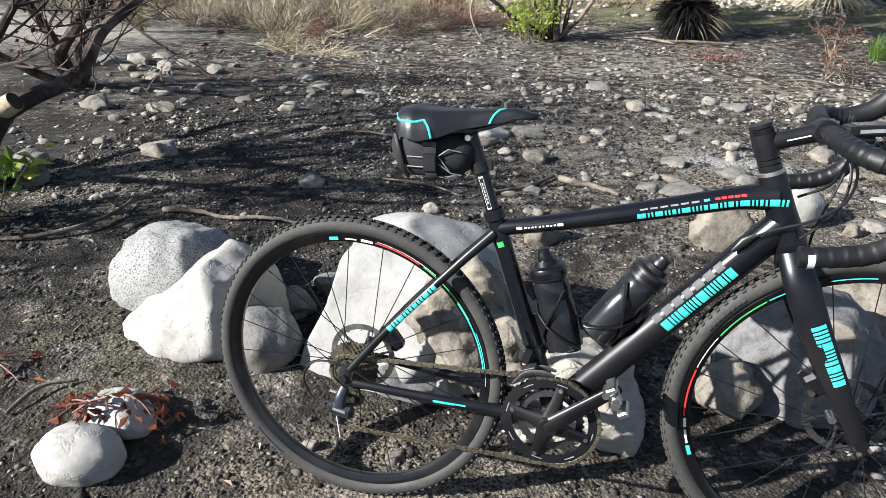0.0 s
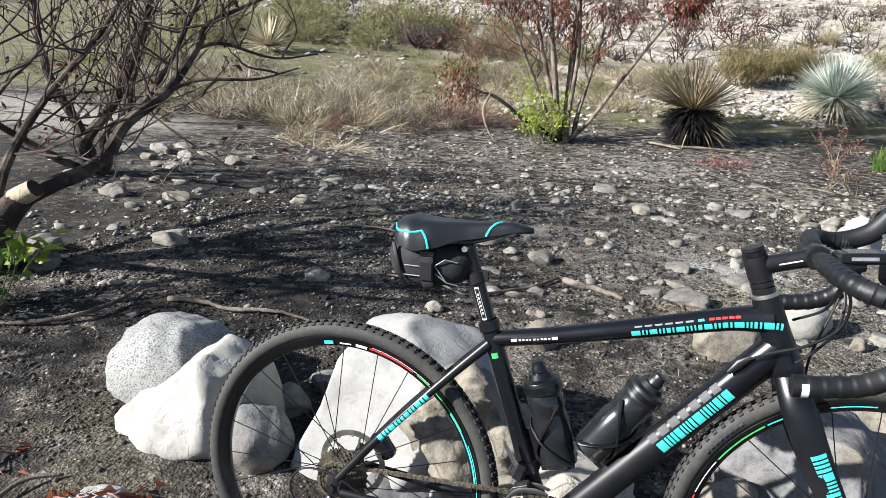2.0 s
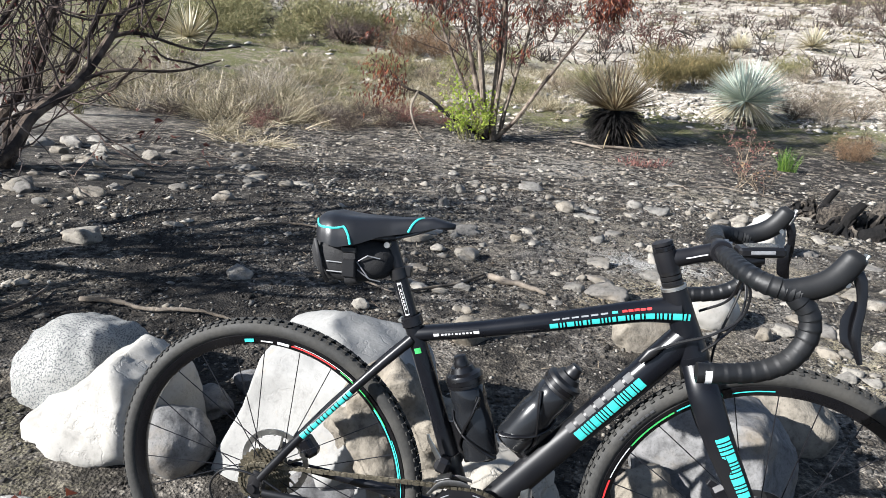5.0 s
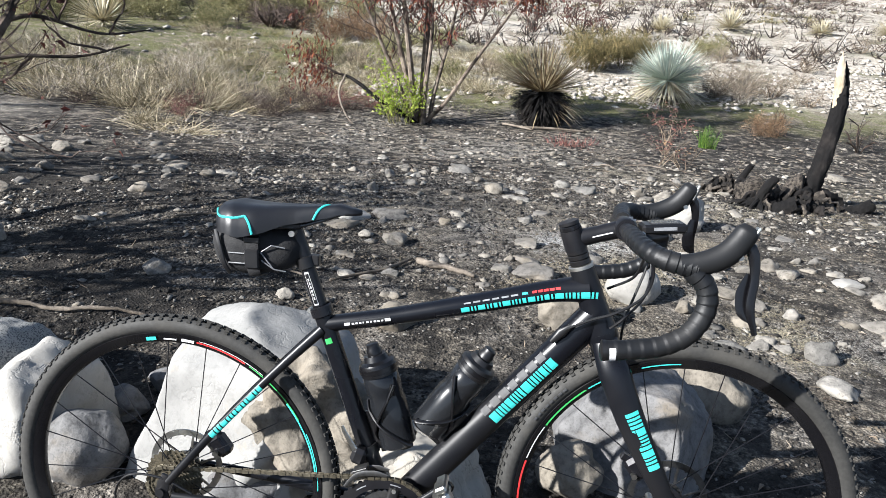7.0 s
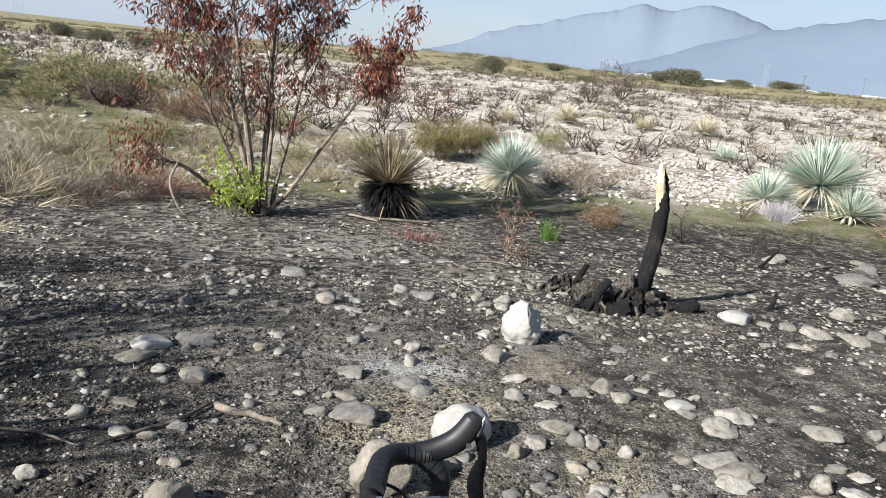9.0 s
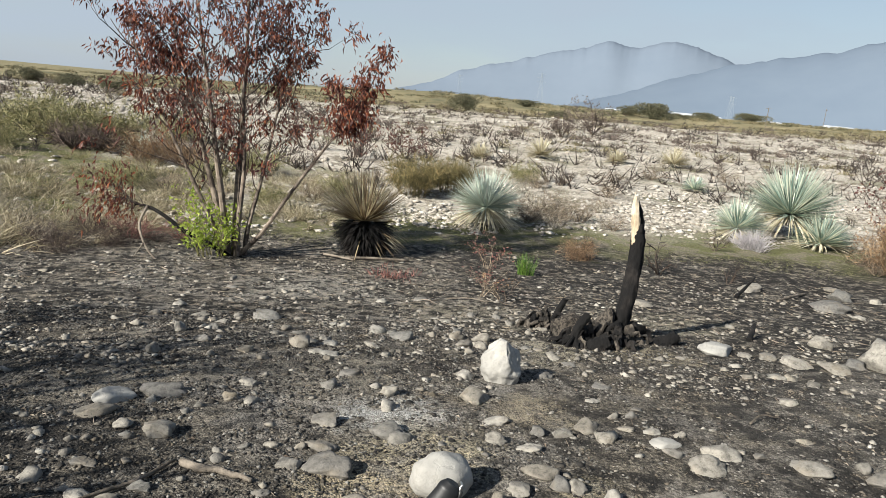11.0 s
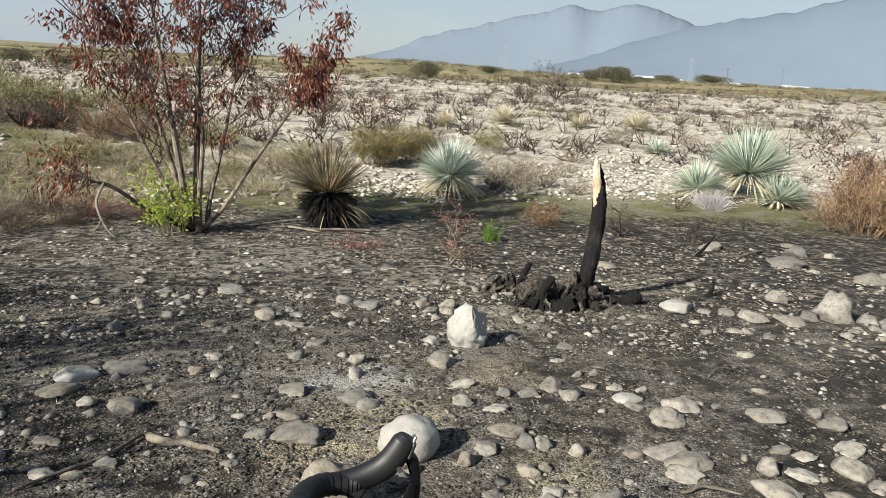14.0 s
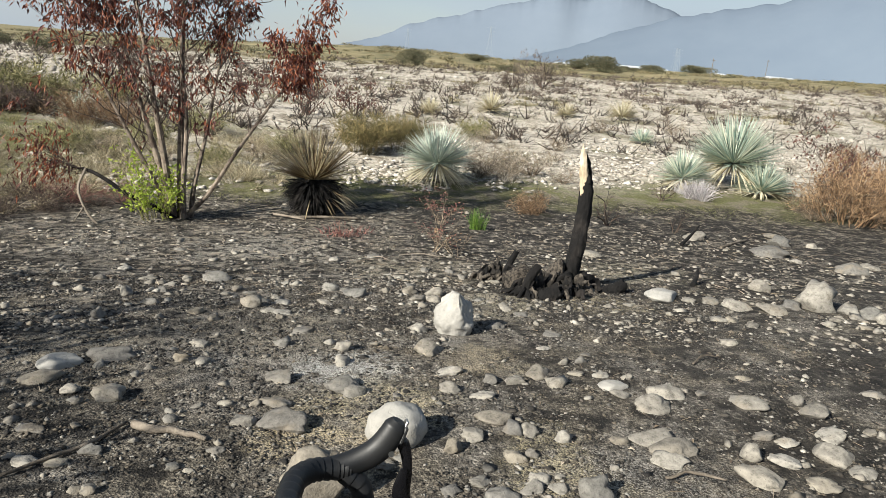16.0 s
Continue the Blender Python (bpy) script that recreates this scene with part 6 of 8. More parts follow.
# ---- plants ----
def unit(v):
    return np.asarray(v, float) / (np.linalg.norm(v) + 1e-12)


def branchy(mb, tips, p, d, length, r, depth, rng, spread=0.6, kids=3, wander=0.18, up=0.1, sides=5, seg=4, taper=0.35):
    """A limb that wanders and forks; tips collects ends and ways of the finest twigs."""
    pts, dirs = [np.array(p, float)], unit(d)
    for i in range(seg):
        dirs = unit(dirs + np.array([rng.gauss(0, wander), rng.gauss(0, wander), rng.gauss(0, wander) + up * 0.3]))
        pts.append(pts[-1] + dirs * length / seg)
    tube(mb, pts, [r, r * (0.5 + taper / 2), r * taper], sides, caps=True)
    if depth == 0:
        for k in (2, 3, 4):
            if k < len(pts):
                tips.append((pts[k], dirs))
        return
    for k in range(kids):
        i = rng.randint(max(1, seg - 3), seg)
        side = unit(np.array([rng.gauss(0, 1), rng.gauss(0, 1), rng.gauss(0, 0.8) + up]))
        nd = unit(dirs * (1 - spread * 0.5) + side * spread)
        branchy(mb, tips, pts[i], nd, length * rng.uniform(0.45, 0.75), r * taper * rng.uniform(0.75, 1.05), depth - 1, rng, spread, kids, wander, up, max(3, sides - 1), max(3, seg - 1), taper)


def leaf(mb, p, d, nrm, length, width, fold=0.25, curl=0.2):
    """One leaf: two halves folded along the rib, bent towards the tip."""
    d, nrm = unit(d), unit(nrm)
    s = unit(np.cross(d, nrm))
    nrm = np.cross(s, d)
    p = np.asarray(p, float)
    a, b, c = p, p + d * length * 0.5 - nrm * length * curl * 0.15, p + d * length - nrm * length * curl
    l = p + d * length * 0.45 + s * width / 2 + nrm * width * fold
    r = p + d * length * 0.45 - s * width / 2 + nrm * width * fold
    mb.add([a, l, c, b, r], [(0, 3, 1), (1, 3, 2), (0, 4, 3), (4, 2, 3)])


def hang_leaves(mb, tips, rng, per, length, width, droop=1.0, stray=0.12):
    for p, d in tips:
        for _ in range(per):
            o = np.array([rng.gauss(0, stray), rng.gauss(0, stray), rng.gauss(0, stray) - stray * 0.4])
            way = unit(np.array([rng.gauss(0, 0.5), rng.gauss(0, 0.5), rng.gauss(0, 0.35) - droop]) + 0.5 * d)
            leaf(mb, p + o, way, (rng.gauss(0, 1), rng.gauss(0, 1), 0.5), length * rng.uniform(0.6, 1.2), width * rng.uniform(0.7, 1.2), 0.3, rng.uniform(-0.1, 0.5))


def blade(mb, p, d, length, w, droop=0.0, seg=3):
    """A stiff blade with a three-sided section that ends in a point."""
    d = unit(d)
    p = np.asarray(p, float)
    s = unit(np.cross(d, (0, 0, 1)) if abs(d[2]) < 0.98 else (1, 0, 0))
    n = np.cross(s, d)
    v, f = [], []
    for i in range(seg):
        t = i / seg
        ww = w * (1 - 0.55 * t) if t > 0.25 else w * (0.8 + 0.8 * t * 0.5)
        c = p + d * length * t - np.array([0, 0, droop * length * t * t])
        v += [c - s * ww / 2, c + s * ww / 2, c - n * ww * 0.3]
    v.append(p + d * length - np.array([0, 0, droop * length]))
    for i in range(seg - 1):
        for j in range(3):
            f.append((3 * i + j, 3 * i + (j + 1) % 3, 3 * i + 3 + (j + 1) % 3, 3 * i + 3 + j))
    e = 3 * (seg - 1)
    for j in range(3):
        f.append((e + j, e + (j + 1) % 3, len(v) - 1))
    mb.add(v, f)


def strip(mb, p, d, length, w, droop, rng, seg=3):
    """A thin stalk: a flat three-step ribbon with a fold."""
    d = unit(d)
    s = unit(np.cross(d, (rng.gauss(0, 1), rng.gauss(0, 1), 0.3)))
    p = np.asarray(p, float)
    bend = np.array([rng.gauss(0, 0.12), rng.gauss(0, 0.12), -droop])
    v, f = [], []
    for i in range(seg + 1):
        t = i / seg
        c = p + d * length * t + bend * length * t * t
        ww = w * (1 - 0.75 * t)
        v += [c - s * ww / 2, c + s * ww / 2]
        if i:
            f.append((2 * i - 2, 2 * i - 1, 2 * i + 1, 2 * i))
    mb.add(v, f)


def floor_at(x, y, sink=0.0):
    return (x, y, height(x, y) - sink)


# ---- the tree with dead red leaves ----
def red_tree():
    rng = random.Random(31)
    x0, y0 = -1.09, 9.78
    z0 = height(x0, y0) - 0.05
    tree = thing("tree", "scorched multi-stemmed tree with dead rust-red leaves", "tree", pose(x0, y0, z0))
    # stems: end offset, height, radius
    stems = [((-0.95, 0.25), 3.3, 0.06), ((-0.5, -0.3), 3.8, 0.064), ((0.12, 0.15), 4.3, 0.072), ((0.35, -0.35), 3.6, 0.046), ((-1.5, 0.1), 3.1, 0.044), ((0.8, 0.45), 3.3, 0.042)]
    red, dark = [], []
    for (dx, dy), h, r in stems:
        mb, tw = Mesh(), Mesh()
        base = np.array([dx * 0.1 + rng.gauss(0, 0.05), dy * 0.2, 0.0])
        top = np.array([dx, dy, h])
        pts = smooth_line([base, base * 0.6 + top * 0.12 + (0.02 * dx, 0, 0.1), base * 0.4 + top * 0.42, top * 0.72 + (rng.gauss(0, 0.07), 0, 0), top], 5)
        tube(mb, pts, [r, r * 0.85, r * 0.6, r * 0.35, r * 0.16], 9)
        tips = []
        for k in range(17):
            t = 0.4 + 0.6 * (k / 16) ** 0.85
            i = min(len(pts) - 2, int(t * (len(pts) - 1)))
            a = rng.uniform(0, 6.28)
            out = np.array([math.cos(a) + dx * 0.4, math.sin(a) * 0.8, 0.75])
            branchy(tw, tips, pts[i], out, rng.uniform(0.45, 0.95) * (1.15 - 0.3 * t), 0.009, 2, rng, 0.5, 3, 0.14, 0.3, 4, 4, 0.55)
        part("stem", mb, BARK, tree)
        part("twig_spray", tw, TWIG, tree, kind="stuff")
        for p, d in tips:
            share = rng.random()
            edge = math.hypot(p[0] + 0.2, p[1]) / (0.35 + 0.42 * p[2])
            lim = float(np.interp(p[2], [1.2, 1.8, 2.4, 3.1], [0.0, 0.14, 0.42, 0.75])) * (0.3 + 0.95 * min(1.3, edge))
            if share < lim:
                red.append((p, d))
            elif share < lim + 0.1:
                dark.append((p, d))
    # right limb with its dense bunch of leaves
    mb, tw, tips = Mesh(), Mesh(), []
    pts = smooth_line([(0.05, 0, 0.02), (0.42, -0.05, 0.42), (0.82, -0.1, 1.05), (1.2, -0.05, 1.62), (1.6, 0, 2.2), (1.9, 0, 2.68)], 6)
    tube(mb, pts, [0.04, 0.03, 0.024, 0.016, 0.008], 8)
    part("stem", mb, BARK, tree)
    for k in range(16):
        i = len(pts) - 1 - k
        branchy(tw, tips, pts[i], (rng.gauss(0.1, 0.6), rng.gauss(0, 0.6), 0.6), rng.uniform(0.25, 0.45), 0.009, 2, rng, 0.6, 3, 0.15, 0.2, 5, 4, 0.5)
    part("twig_spray", tw, TWIG, tree, kind="stuff")
    cluster = [t for t in tips if t[0][2] > 2.02 and t[0][0] > 1.35 and rng.random() < 0.7]
    # low left limb, charred, with a drooping red bunch
    mb, tw, tips = Mesh(), Mesh(), []
    pts = smooth_line([(-0.02, -0.1, 0.03), (-0.25, -0.2, 0.22), (-0.6, -0.25, 0.4), (-0.92, -0.25, 0.63), (-1.15, -0.22, 0.74), (-1.35, -0.2, 0.76)], 6)
    tube(mb, pts, [0.05, 0.036, 0.032, 0.026, 0.008], 8)
    part("charred_limb", mb, CHAR, tree, "charred low limb")
    for k in range(10):
        i = len(pts) - 1 - k
        branchy(tw, tips, pts[i], (-0.9, rng.gauss(0, 0.5), rng.uniform(-0.1, 0.5)), rng.uniform(0.35, 0.6), 0.006, 2, rng, 0.55, 3, 0.16, 0.1, 5, 4, 0.5)
    part("twig_spray", tw, TWIG, tree, kind="stuff")
    low = [t for t in tips if t[0][0] < -1.5 and rng.random() < 0.4]
    mb = Mesh()
    tube(mb, smooth_line([(-1.16, -0.24, 0.76), (-1.22, -0.4, 0.5), (-1.05, -0.6, 0.2), (-0.75, -0.85, 0.02)], 5), [0.02, 0.019, 0.016, 0.01], 7)
    tube(mb, smooth_line([(-1.12, -0.55, 0.28), (-1.2, -0.75, 0.1), (-1.22, -0.9, 0.0)], 4), [0.012, 0.008, 0.005], 6)
    part("dead_branch", mb, DRIFT, tree, "pale dead branch hanging to the ground")
    lm = Mesh()
    hang_leaves(lm, red, rng, 9, 0.105, 0.027, 1.2, 0.055)
    part("foliage", lm, RED_LEAF, tree, "dead rust-red leaves")
    lm = Mesh()
    hang_leaves(lm, cluster, rng, 11, 0.105, 0.03, 1.2, 0.075)
    hang_leaves(lm, low, rng, 7, 0.1, 0.028, 1.3, 0.09)
    part("foliage", lm, RED_LEAF, tree, "dense bunch of dead red leaves")
    lm = Mesh()
    hang_leaves(lm, dark, rng, 7, 0.105, 0.034, 1.3, 0.06)
    part("foliage", lm, DARK_LEAF, tree, "withered dark leaves")
    # fresh shoots at the foot
    lm, tw, tips = Mesh(), Mesh(), []
    for k in range(26):
        a = rng.uniform(0, 6.28)
        branchy(tw, tips, (-0.28 + 0.14 * math.cos(a), -0.25 + 0.1 * math.sin(a), 0), (0.45 * math.cos(a) - 0.1, 0.4 * math.sin(a), 1.0), rng.uniform(0.35, 0.75), 0.006, 1, rng, 0.45, 3, 0.12, 0.5, 4, 4, 0.5)
    part("shoot", tw, SAGE, tree, kind="stuff")
    hang_leaves(lm, tips, rng, 5, 0.075, 0.034, 0.0, 0.05)
    part("fresh_leaves", lm, LIME_LEAF, tree, "fresh lime-green leaves sprouting at the foot")


red_tree()


# ---- the bare burnt tree at the side ----
def bare_tree():
    rng = random.Random(77)
    tree = thing("tree", "burnt leafless tree with crooked brown limbs and a sawn stub", "tree", pose(-2.62, 1.22, height(-2.62, 1.22) - 0.05))
    o = np.array([-2.62, 1.22, height(-2.62, 1.22) - 0.05])

    def limb(pts, radii, twigs, label="", size=0.8, forward=(0, 0, 0.6), n=9, depth=2):
        mb, tw, tips = Mesh(), Mesh(), []
        line = smooth_line([np.array(p) - o for p in pts], 6)
        tube(mb, line, radii, n)
        part("limb", mb, DARKBARK, tree, label)
        for k in range(twigs):
            i = int(rng.uniform(0.3, 1.0) * (len(line) - 1))
            d = np.array(forward) + np.array([rng.gauss(0, 0.7), rng.gauss(0, 0.7), rng.gauss(0, 0.5)])
            branchy(tw, tips, line[i], d, size * rng.uniform(0.9, 1.6), rng.uniform(0.005, 0.009), depth, rng, 0.5, 2, 0.16, 0.35, 5, 8, 0.6)
        part("twig_spray", tw, TWIG, tree, kind="stuff")
        return tips

    tips = []
    trunk = Mesh()
    tube(trunk, smooth_line([np.array(p) - o for p in ((-2.6, 1.2, -0.1), (-2.53, 1.15, 0.05), (-2.49, 1.24, 0.2), (-2.44, 1.34, 0.3))], 5), [0.1, 0.085, 0.075, 0.06], 12)
    part("trunk", trunk, DARKBARK, tree)
    tips += limb([(-2.47, 1.28, 0.27), (-2.42, 1.52, 0.32), (-2.42, 1.68, 0.33), (-2.44, 1.9, 0.38), (-2.47, 2.13, 0.52), (-2.44, 2.47, 0.66), (-2.42, 2.78, 0.9), (-2.4, 2.93, 1.05), (-2.2, 3.33, 1.21)], [0.05, 0.042, 0.04, 0.037, 0.033, 0.03, 0.026, 0.02, 0.01], 9, "long crooked limb", 0.6)
    tips += limb([(-2.42, 2.78, 0.9), (-2.3, 2.9, 0.92), (-2.05, 3.1, 0.82), (-1.82, 3.3, 0.84)], [0.016, 0.012, 0.008, 0.005], 5, "", 0.4)
    tips += limb([(-2.44, 2.47, 0.66), (-2.3, 2.62, 0.72), (-2.0, 2.8, 0.72), (-1.8, 3.0, 0.78)], [0.014, 0.011, 0.008, 0.005], 4, "", 0.35)
    tips += limb([(-2.55, 1.2, 0.1), (-2.72, 1.3, 0.5), (-2.85, 1.5, 0.95), (-2.8, 1.7, 1.4), (-2.7, 1.9, 1.8)], [0.04, 0.032, 0.025, 0.018, 0.01], 18, "", 0.7, (0.5, 0.3, 0.15))
    tips += limb([(-2.55, 1.2, 0.12), (-2.85, 1.6, 0.35), (-3.05, 2.1, 0.62), (-3.0, 2.6, 1.0), (-2.9, 3.0, 1.5)], [0.035, 0.028, 0.022, 0.016, 0.008], 18, "", 0.7, (0.5, 0.2, 0.15))
    # limbs out of view, placed so that their shadows fall on the soil
    for pts in ([(-2.55, 1.15, 0.15), (-2.65, 0.8, 0.7), (-2.7, 0.4, 1.3), (-2.7, 0.05, 1.9)], [(-2.6, 1.1, 0.3), (-2.8, 0.6, 0.9), (-2.85, 0.1, 1.5), (-2.8, -0.2, 2.1)], [(-2.65, 0.8, 0.7), (-2.55, 0.5, 1.2), (-2.65, 0.25, 1.8), (-2.65, 0.0, 2.3)], [(-2.8, 0.6, 0.9), (-3.0, 0.3, 1.6), (-3.0, 0.1, 2.2)]):
        more = limb(pts, [0.032, 0.025, 0.018, 0.009], 4, "", 0.45, (-0.4, -0.4, 0.1), 8, 2)
        tips += more * 2
    # upper crown, out of view: added so that its shade dapples the soil
    lm = Mesh()
    for pts in ([(-2.7, 1.2, 0.5), (-3.2, 0.6, 1.3), (-3.5, -0.1, 1.9), (-3.7, -0.4, 2.4)], [(-2.8, 1.3, 0.6), (-3.5, 0.9, 1.6), (-4.2, 0.4, 2.3), (-4.5, 0.2, 2.6)], [(-3.2, 0.6, 1.3), (-4.0, 0.1, 2.0), (-4.7, -0.4, 2.7)],
                [(-2.8, 1.3, 0.6), (-3.4, 1.4, 1.6), (-4.0, 1.2, 2.4), (-4.3, 1.2, 2.8)], [(-2.7, 1.2, 0.6), (-3.1, 0.9, 1.5), (-3.4, 0.6, 2.1), (-3.3, 0.5, 2.5)], [(-4.0, 1.2, 2.4), (-4.6, 0.9, 2.6), (-5.1, 0.6, 2.9)], [(-3.2, 0.6, 1.3), (-4.0, -0.3, 1.6), (-4.8, -0.9, 1.9)], [(-3.5, -0.1, 1.9), (-4.3, -0.8, 2.3), (-5.0, -1.3, 2.6)], [(-3.2, 0.6, 1.3), (-3.9, 0.5, 1.5), (-4.6, 0.5, 1.9)]):
        t3 = limb(pts, [0.035, 0.026, 0.016, 0.008], 8, "", 0.5, (-0.4, -0.3, 0.2), 7, 2)
        # leaves set thicker where their shadow lands on the left soil
        hang_leaves(lm, [t for t in t3 if t[0][2] + o[2] > 1.5 and rng.random() < (0.42 if t[0][0] + o[0] + 1.36 * (t[0][2] + o[2]) < -0.9 else 0.04)], rng, 7, 0.075, 0.035, 0.9, 0.07)
    part("foliage", lm, DARK_LEAF, tree, "withered dark red leaves of the unseen shade-casting upper crown")
    stub = Mesh()
    tube(stub, [np.array(p) - o for p in ((-2.46, 1.31, 0.29), (-2.4, 1.33, 0.325), (-2.352, 1.345, 0.352))], [0.052, 0.05, 0.047], 14)
    part("sawn_stub", stub, PALEWOOD, tree, "pale barkless sawn stub")
    lathe_s = lathe(Mesh(), [(0.0, 0.0), (0.0005, 0.044), (-0.004, 0.046)], np.array((-2.351, 1.3455, 0.353)) - o, axis=(0.8, 0.25, 0.45), n=20)
    part("sawn_face", lathe_s, DARKBARK, tree, "dark weathered sawn end")
    lm = Mesh()
    some = [t for t in tips if rng.random() < 0.07]
    hang_leaves(lm, some, rng, 3, 0.045, 0.022, 0.9, 0.05)
    part("foliage", lm, DARK_LEAF, tree, "few withered red leaves")
    # fresh green leaves below
    lm, tw, t2 = Mesh(), Mesh(), []
    for k in range(8):
        branchy(tw, t2, (0.14 + rng.gauss(0, 0.04), -0.02 + rng.gauss(0, 0.05), 0.0), (rng.gauss(0.2, 0.2), rng.gauss(0.0, 0.3), 1), rng.uniform(0.12, 0.28), 0.006, 1, rng, 0.5, 2, 0.12, 0.4, 4, 4, 0.5)
    part("shoot", tw, SAGE, tree, kind="stuff")
    hang_leaves(lm, t2, rng, 2, 0.1, 0.06, 0.3, 0.03)
    part("fresh_leaves", lm, LIME_LEAF, tree, "large fresh green leaves low on the trunk")


bare_tree()


def second_bare_tree():
    rng = random.Random(78)
    o = np.array([-3.98, 3.3, height(-3.98, 3.3) - 0.05])
    tree = thing("tree", "burnt leafless shrub tree forking from the ground", "tree", pose(*o))
    tips = []
    for pts, r in (([(0, 0, 0), (-0.05, -0.05, 0.3), (0.2, 0.1, 0.66), (0.42, 0.22, 1.15), (0.6, 0.3, 1.6), (0.7, 0.4, 2.1)], 0.055), ([(0, 0, 0), (0.18, -0.1, 0.25), (0.45, -0.3, 0.5), (0.8, -0.3, 0.7), (1.1, -0.2, 1.1), (1.3, 0, 1.6)], 0.045),
                   ([(0, 0, 0), (-0.25, 0.1, 0.4), (-0.5, 0.1, 0.9), (-0.6, 0.2, 1.5), (-0.7, 0.2, 2.0)], 0.05), ([(0, 0, 0), (0.05, 0.3, 0.4), (0.1, 0.5, 0.9), (0.3, 0.7, 1.5)], 0.04), ([(0, 0, 0), (-0.3, -0.3, 0.3), (-0.7, -0.5, 0.7), (-0.9, -0.6, 1.3)], 0.04)):
        mb, tw = Mesh(), Mesh()
        line = smooth_line(pts, 6)
        tube(mb, line, [r, r * 0.8, r * 0.5, r * 0.2], 8)
        part("stem", mb, DARKBARK, tree)
        for k in range(20):
            i = int(rng.uniform(0.25, 1.0) * (len(line) - 1))
            branchy(tw, tips, line[i], (rng.gauss(0.1, 0.7), rng.gauss(0, 0.7), rng.gauss(0.4, 0.5)), rng.uniform(0.5, 1.1), 0.008, 2, rng, 0.55, 2, 0.18, 0.3, 5, 7, 0.6)
        part("twig_spray", tw, TWIG, tree, kind="stuff")
    lm = Mesh()
    hang_leaves(lm, [t for t in tips if rng.random() < 0.16], rng, 3, 0.065, 0.03, 0.9, 0.05)
    part("foliage", lm, DARK_LEAF, tree, "few withered dark red leaves")


second_bare_tree()


# ---- yuccas ----
def yucca(x, y, radius, n, mat, label, seed, low=-0.25, dry=0.0, squash=1.0, width=0.03, lift=0.0, parts=None):
    rng = random.Random(seed)
    th = thing("yucca", label, "yucca", pose(*floor_at(x, y)))
    rows = {"live": Mesh(), "dry": Mesh()}
    for k in range(n):
        u = low + (1 - low) * (k + rng.random()) / n
        a = rng.uniform(0, 6.283)
        c = math.sqrt(max(0, 1 - u * u))
        d = np.array([c * math.cos(a), c * math.sin(a), u * squash + 0.05])
        length = radius * rng.uniform(0.8, 1.1)
        key = "dry" if u < low + (1 - low) * dry * rng.uniform(0.6, 1.4) else "live"
        base = np.array([0.05 * radius * math.cos(a), 0.05 * radius * math.sin(a), lift + 0.18 * radius])
        end = base + d * length
        droop = 0.0 if key == "live" else rng.uniform(0, 0.25)
        if end[2] - droop * length < 0.01:
            d[2] += (0.02 - end[2] + droop * length) / length
        blade(rows[key], base, d, length, width * rng.uniform(0.8, 1.2), droop)
    part("rosette", rows["live"], mat, th, kind="stuff", smooth=False)
    if rows["dry"].v:
        part("dry_skirt", rows["dry"], YUCCA_DRY, th, "pale dry lower blades", kind="stuff", smooth=False)
    return th


yucca(3.45, 13.9, 0.88, 760, YUCCA_PALE, "round pale blue-green yucca with dry skirt", 1, -0.7, 0.3, 1.0, 0.03, 0.28)
yucca(9.6, 14.5, 0.75, 460, YUCCA, "blue-green yucca beside the large one", 2, -0.45, 0.2, 1.0, 0.034, 0.15)
yucca(11.2, 15.0, 1.25, 900, YUCCA, "large spiky blue-green yucca with pale tips", 3, -0.4, 0.2, 1.15, 0.036, 0.4)
yucca(11.5, 14.1, 0.78, 380, YUCCA, "low blue-green yucca in front of the large one", 4, -0.3, 0.15, 0.9, 0.045)
yucca(12.3, 22.3, 0.55, 220, YUCCA, "small green yucca on pale cobbles", 5, -0.2, 0.1, 1.0, 0.035)
yucca(-5.6, 20.0, 0.7, 220, YUCCA, "small blue-green yucca among dry bushes", 6, -0.1, 0.0, 1.2, 0.035)
for i, (x, y, r) in enumerate(((-11.0, 16.8, 1.05), (8.6, 30, 0.95), (15.4, 31, 0.9), (5.6, 28.6, 0.7), (12.4, 30.5, 0.6))):
    yucca(x, y, r, 200, YUCCA_DRY, "dead straw-coloured yucca on pale ground", 20 + i, -0.3, 0.0, 1.0, 0.045)


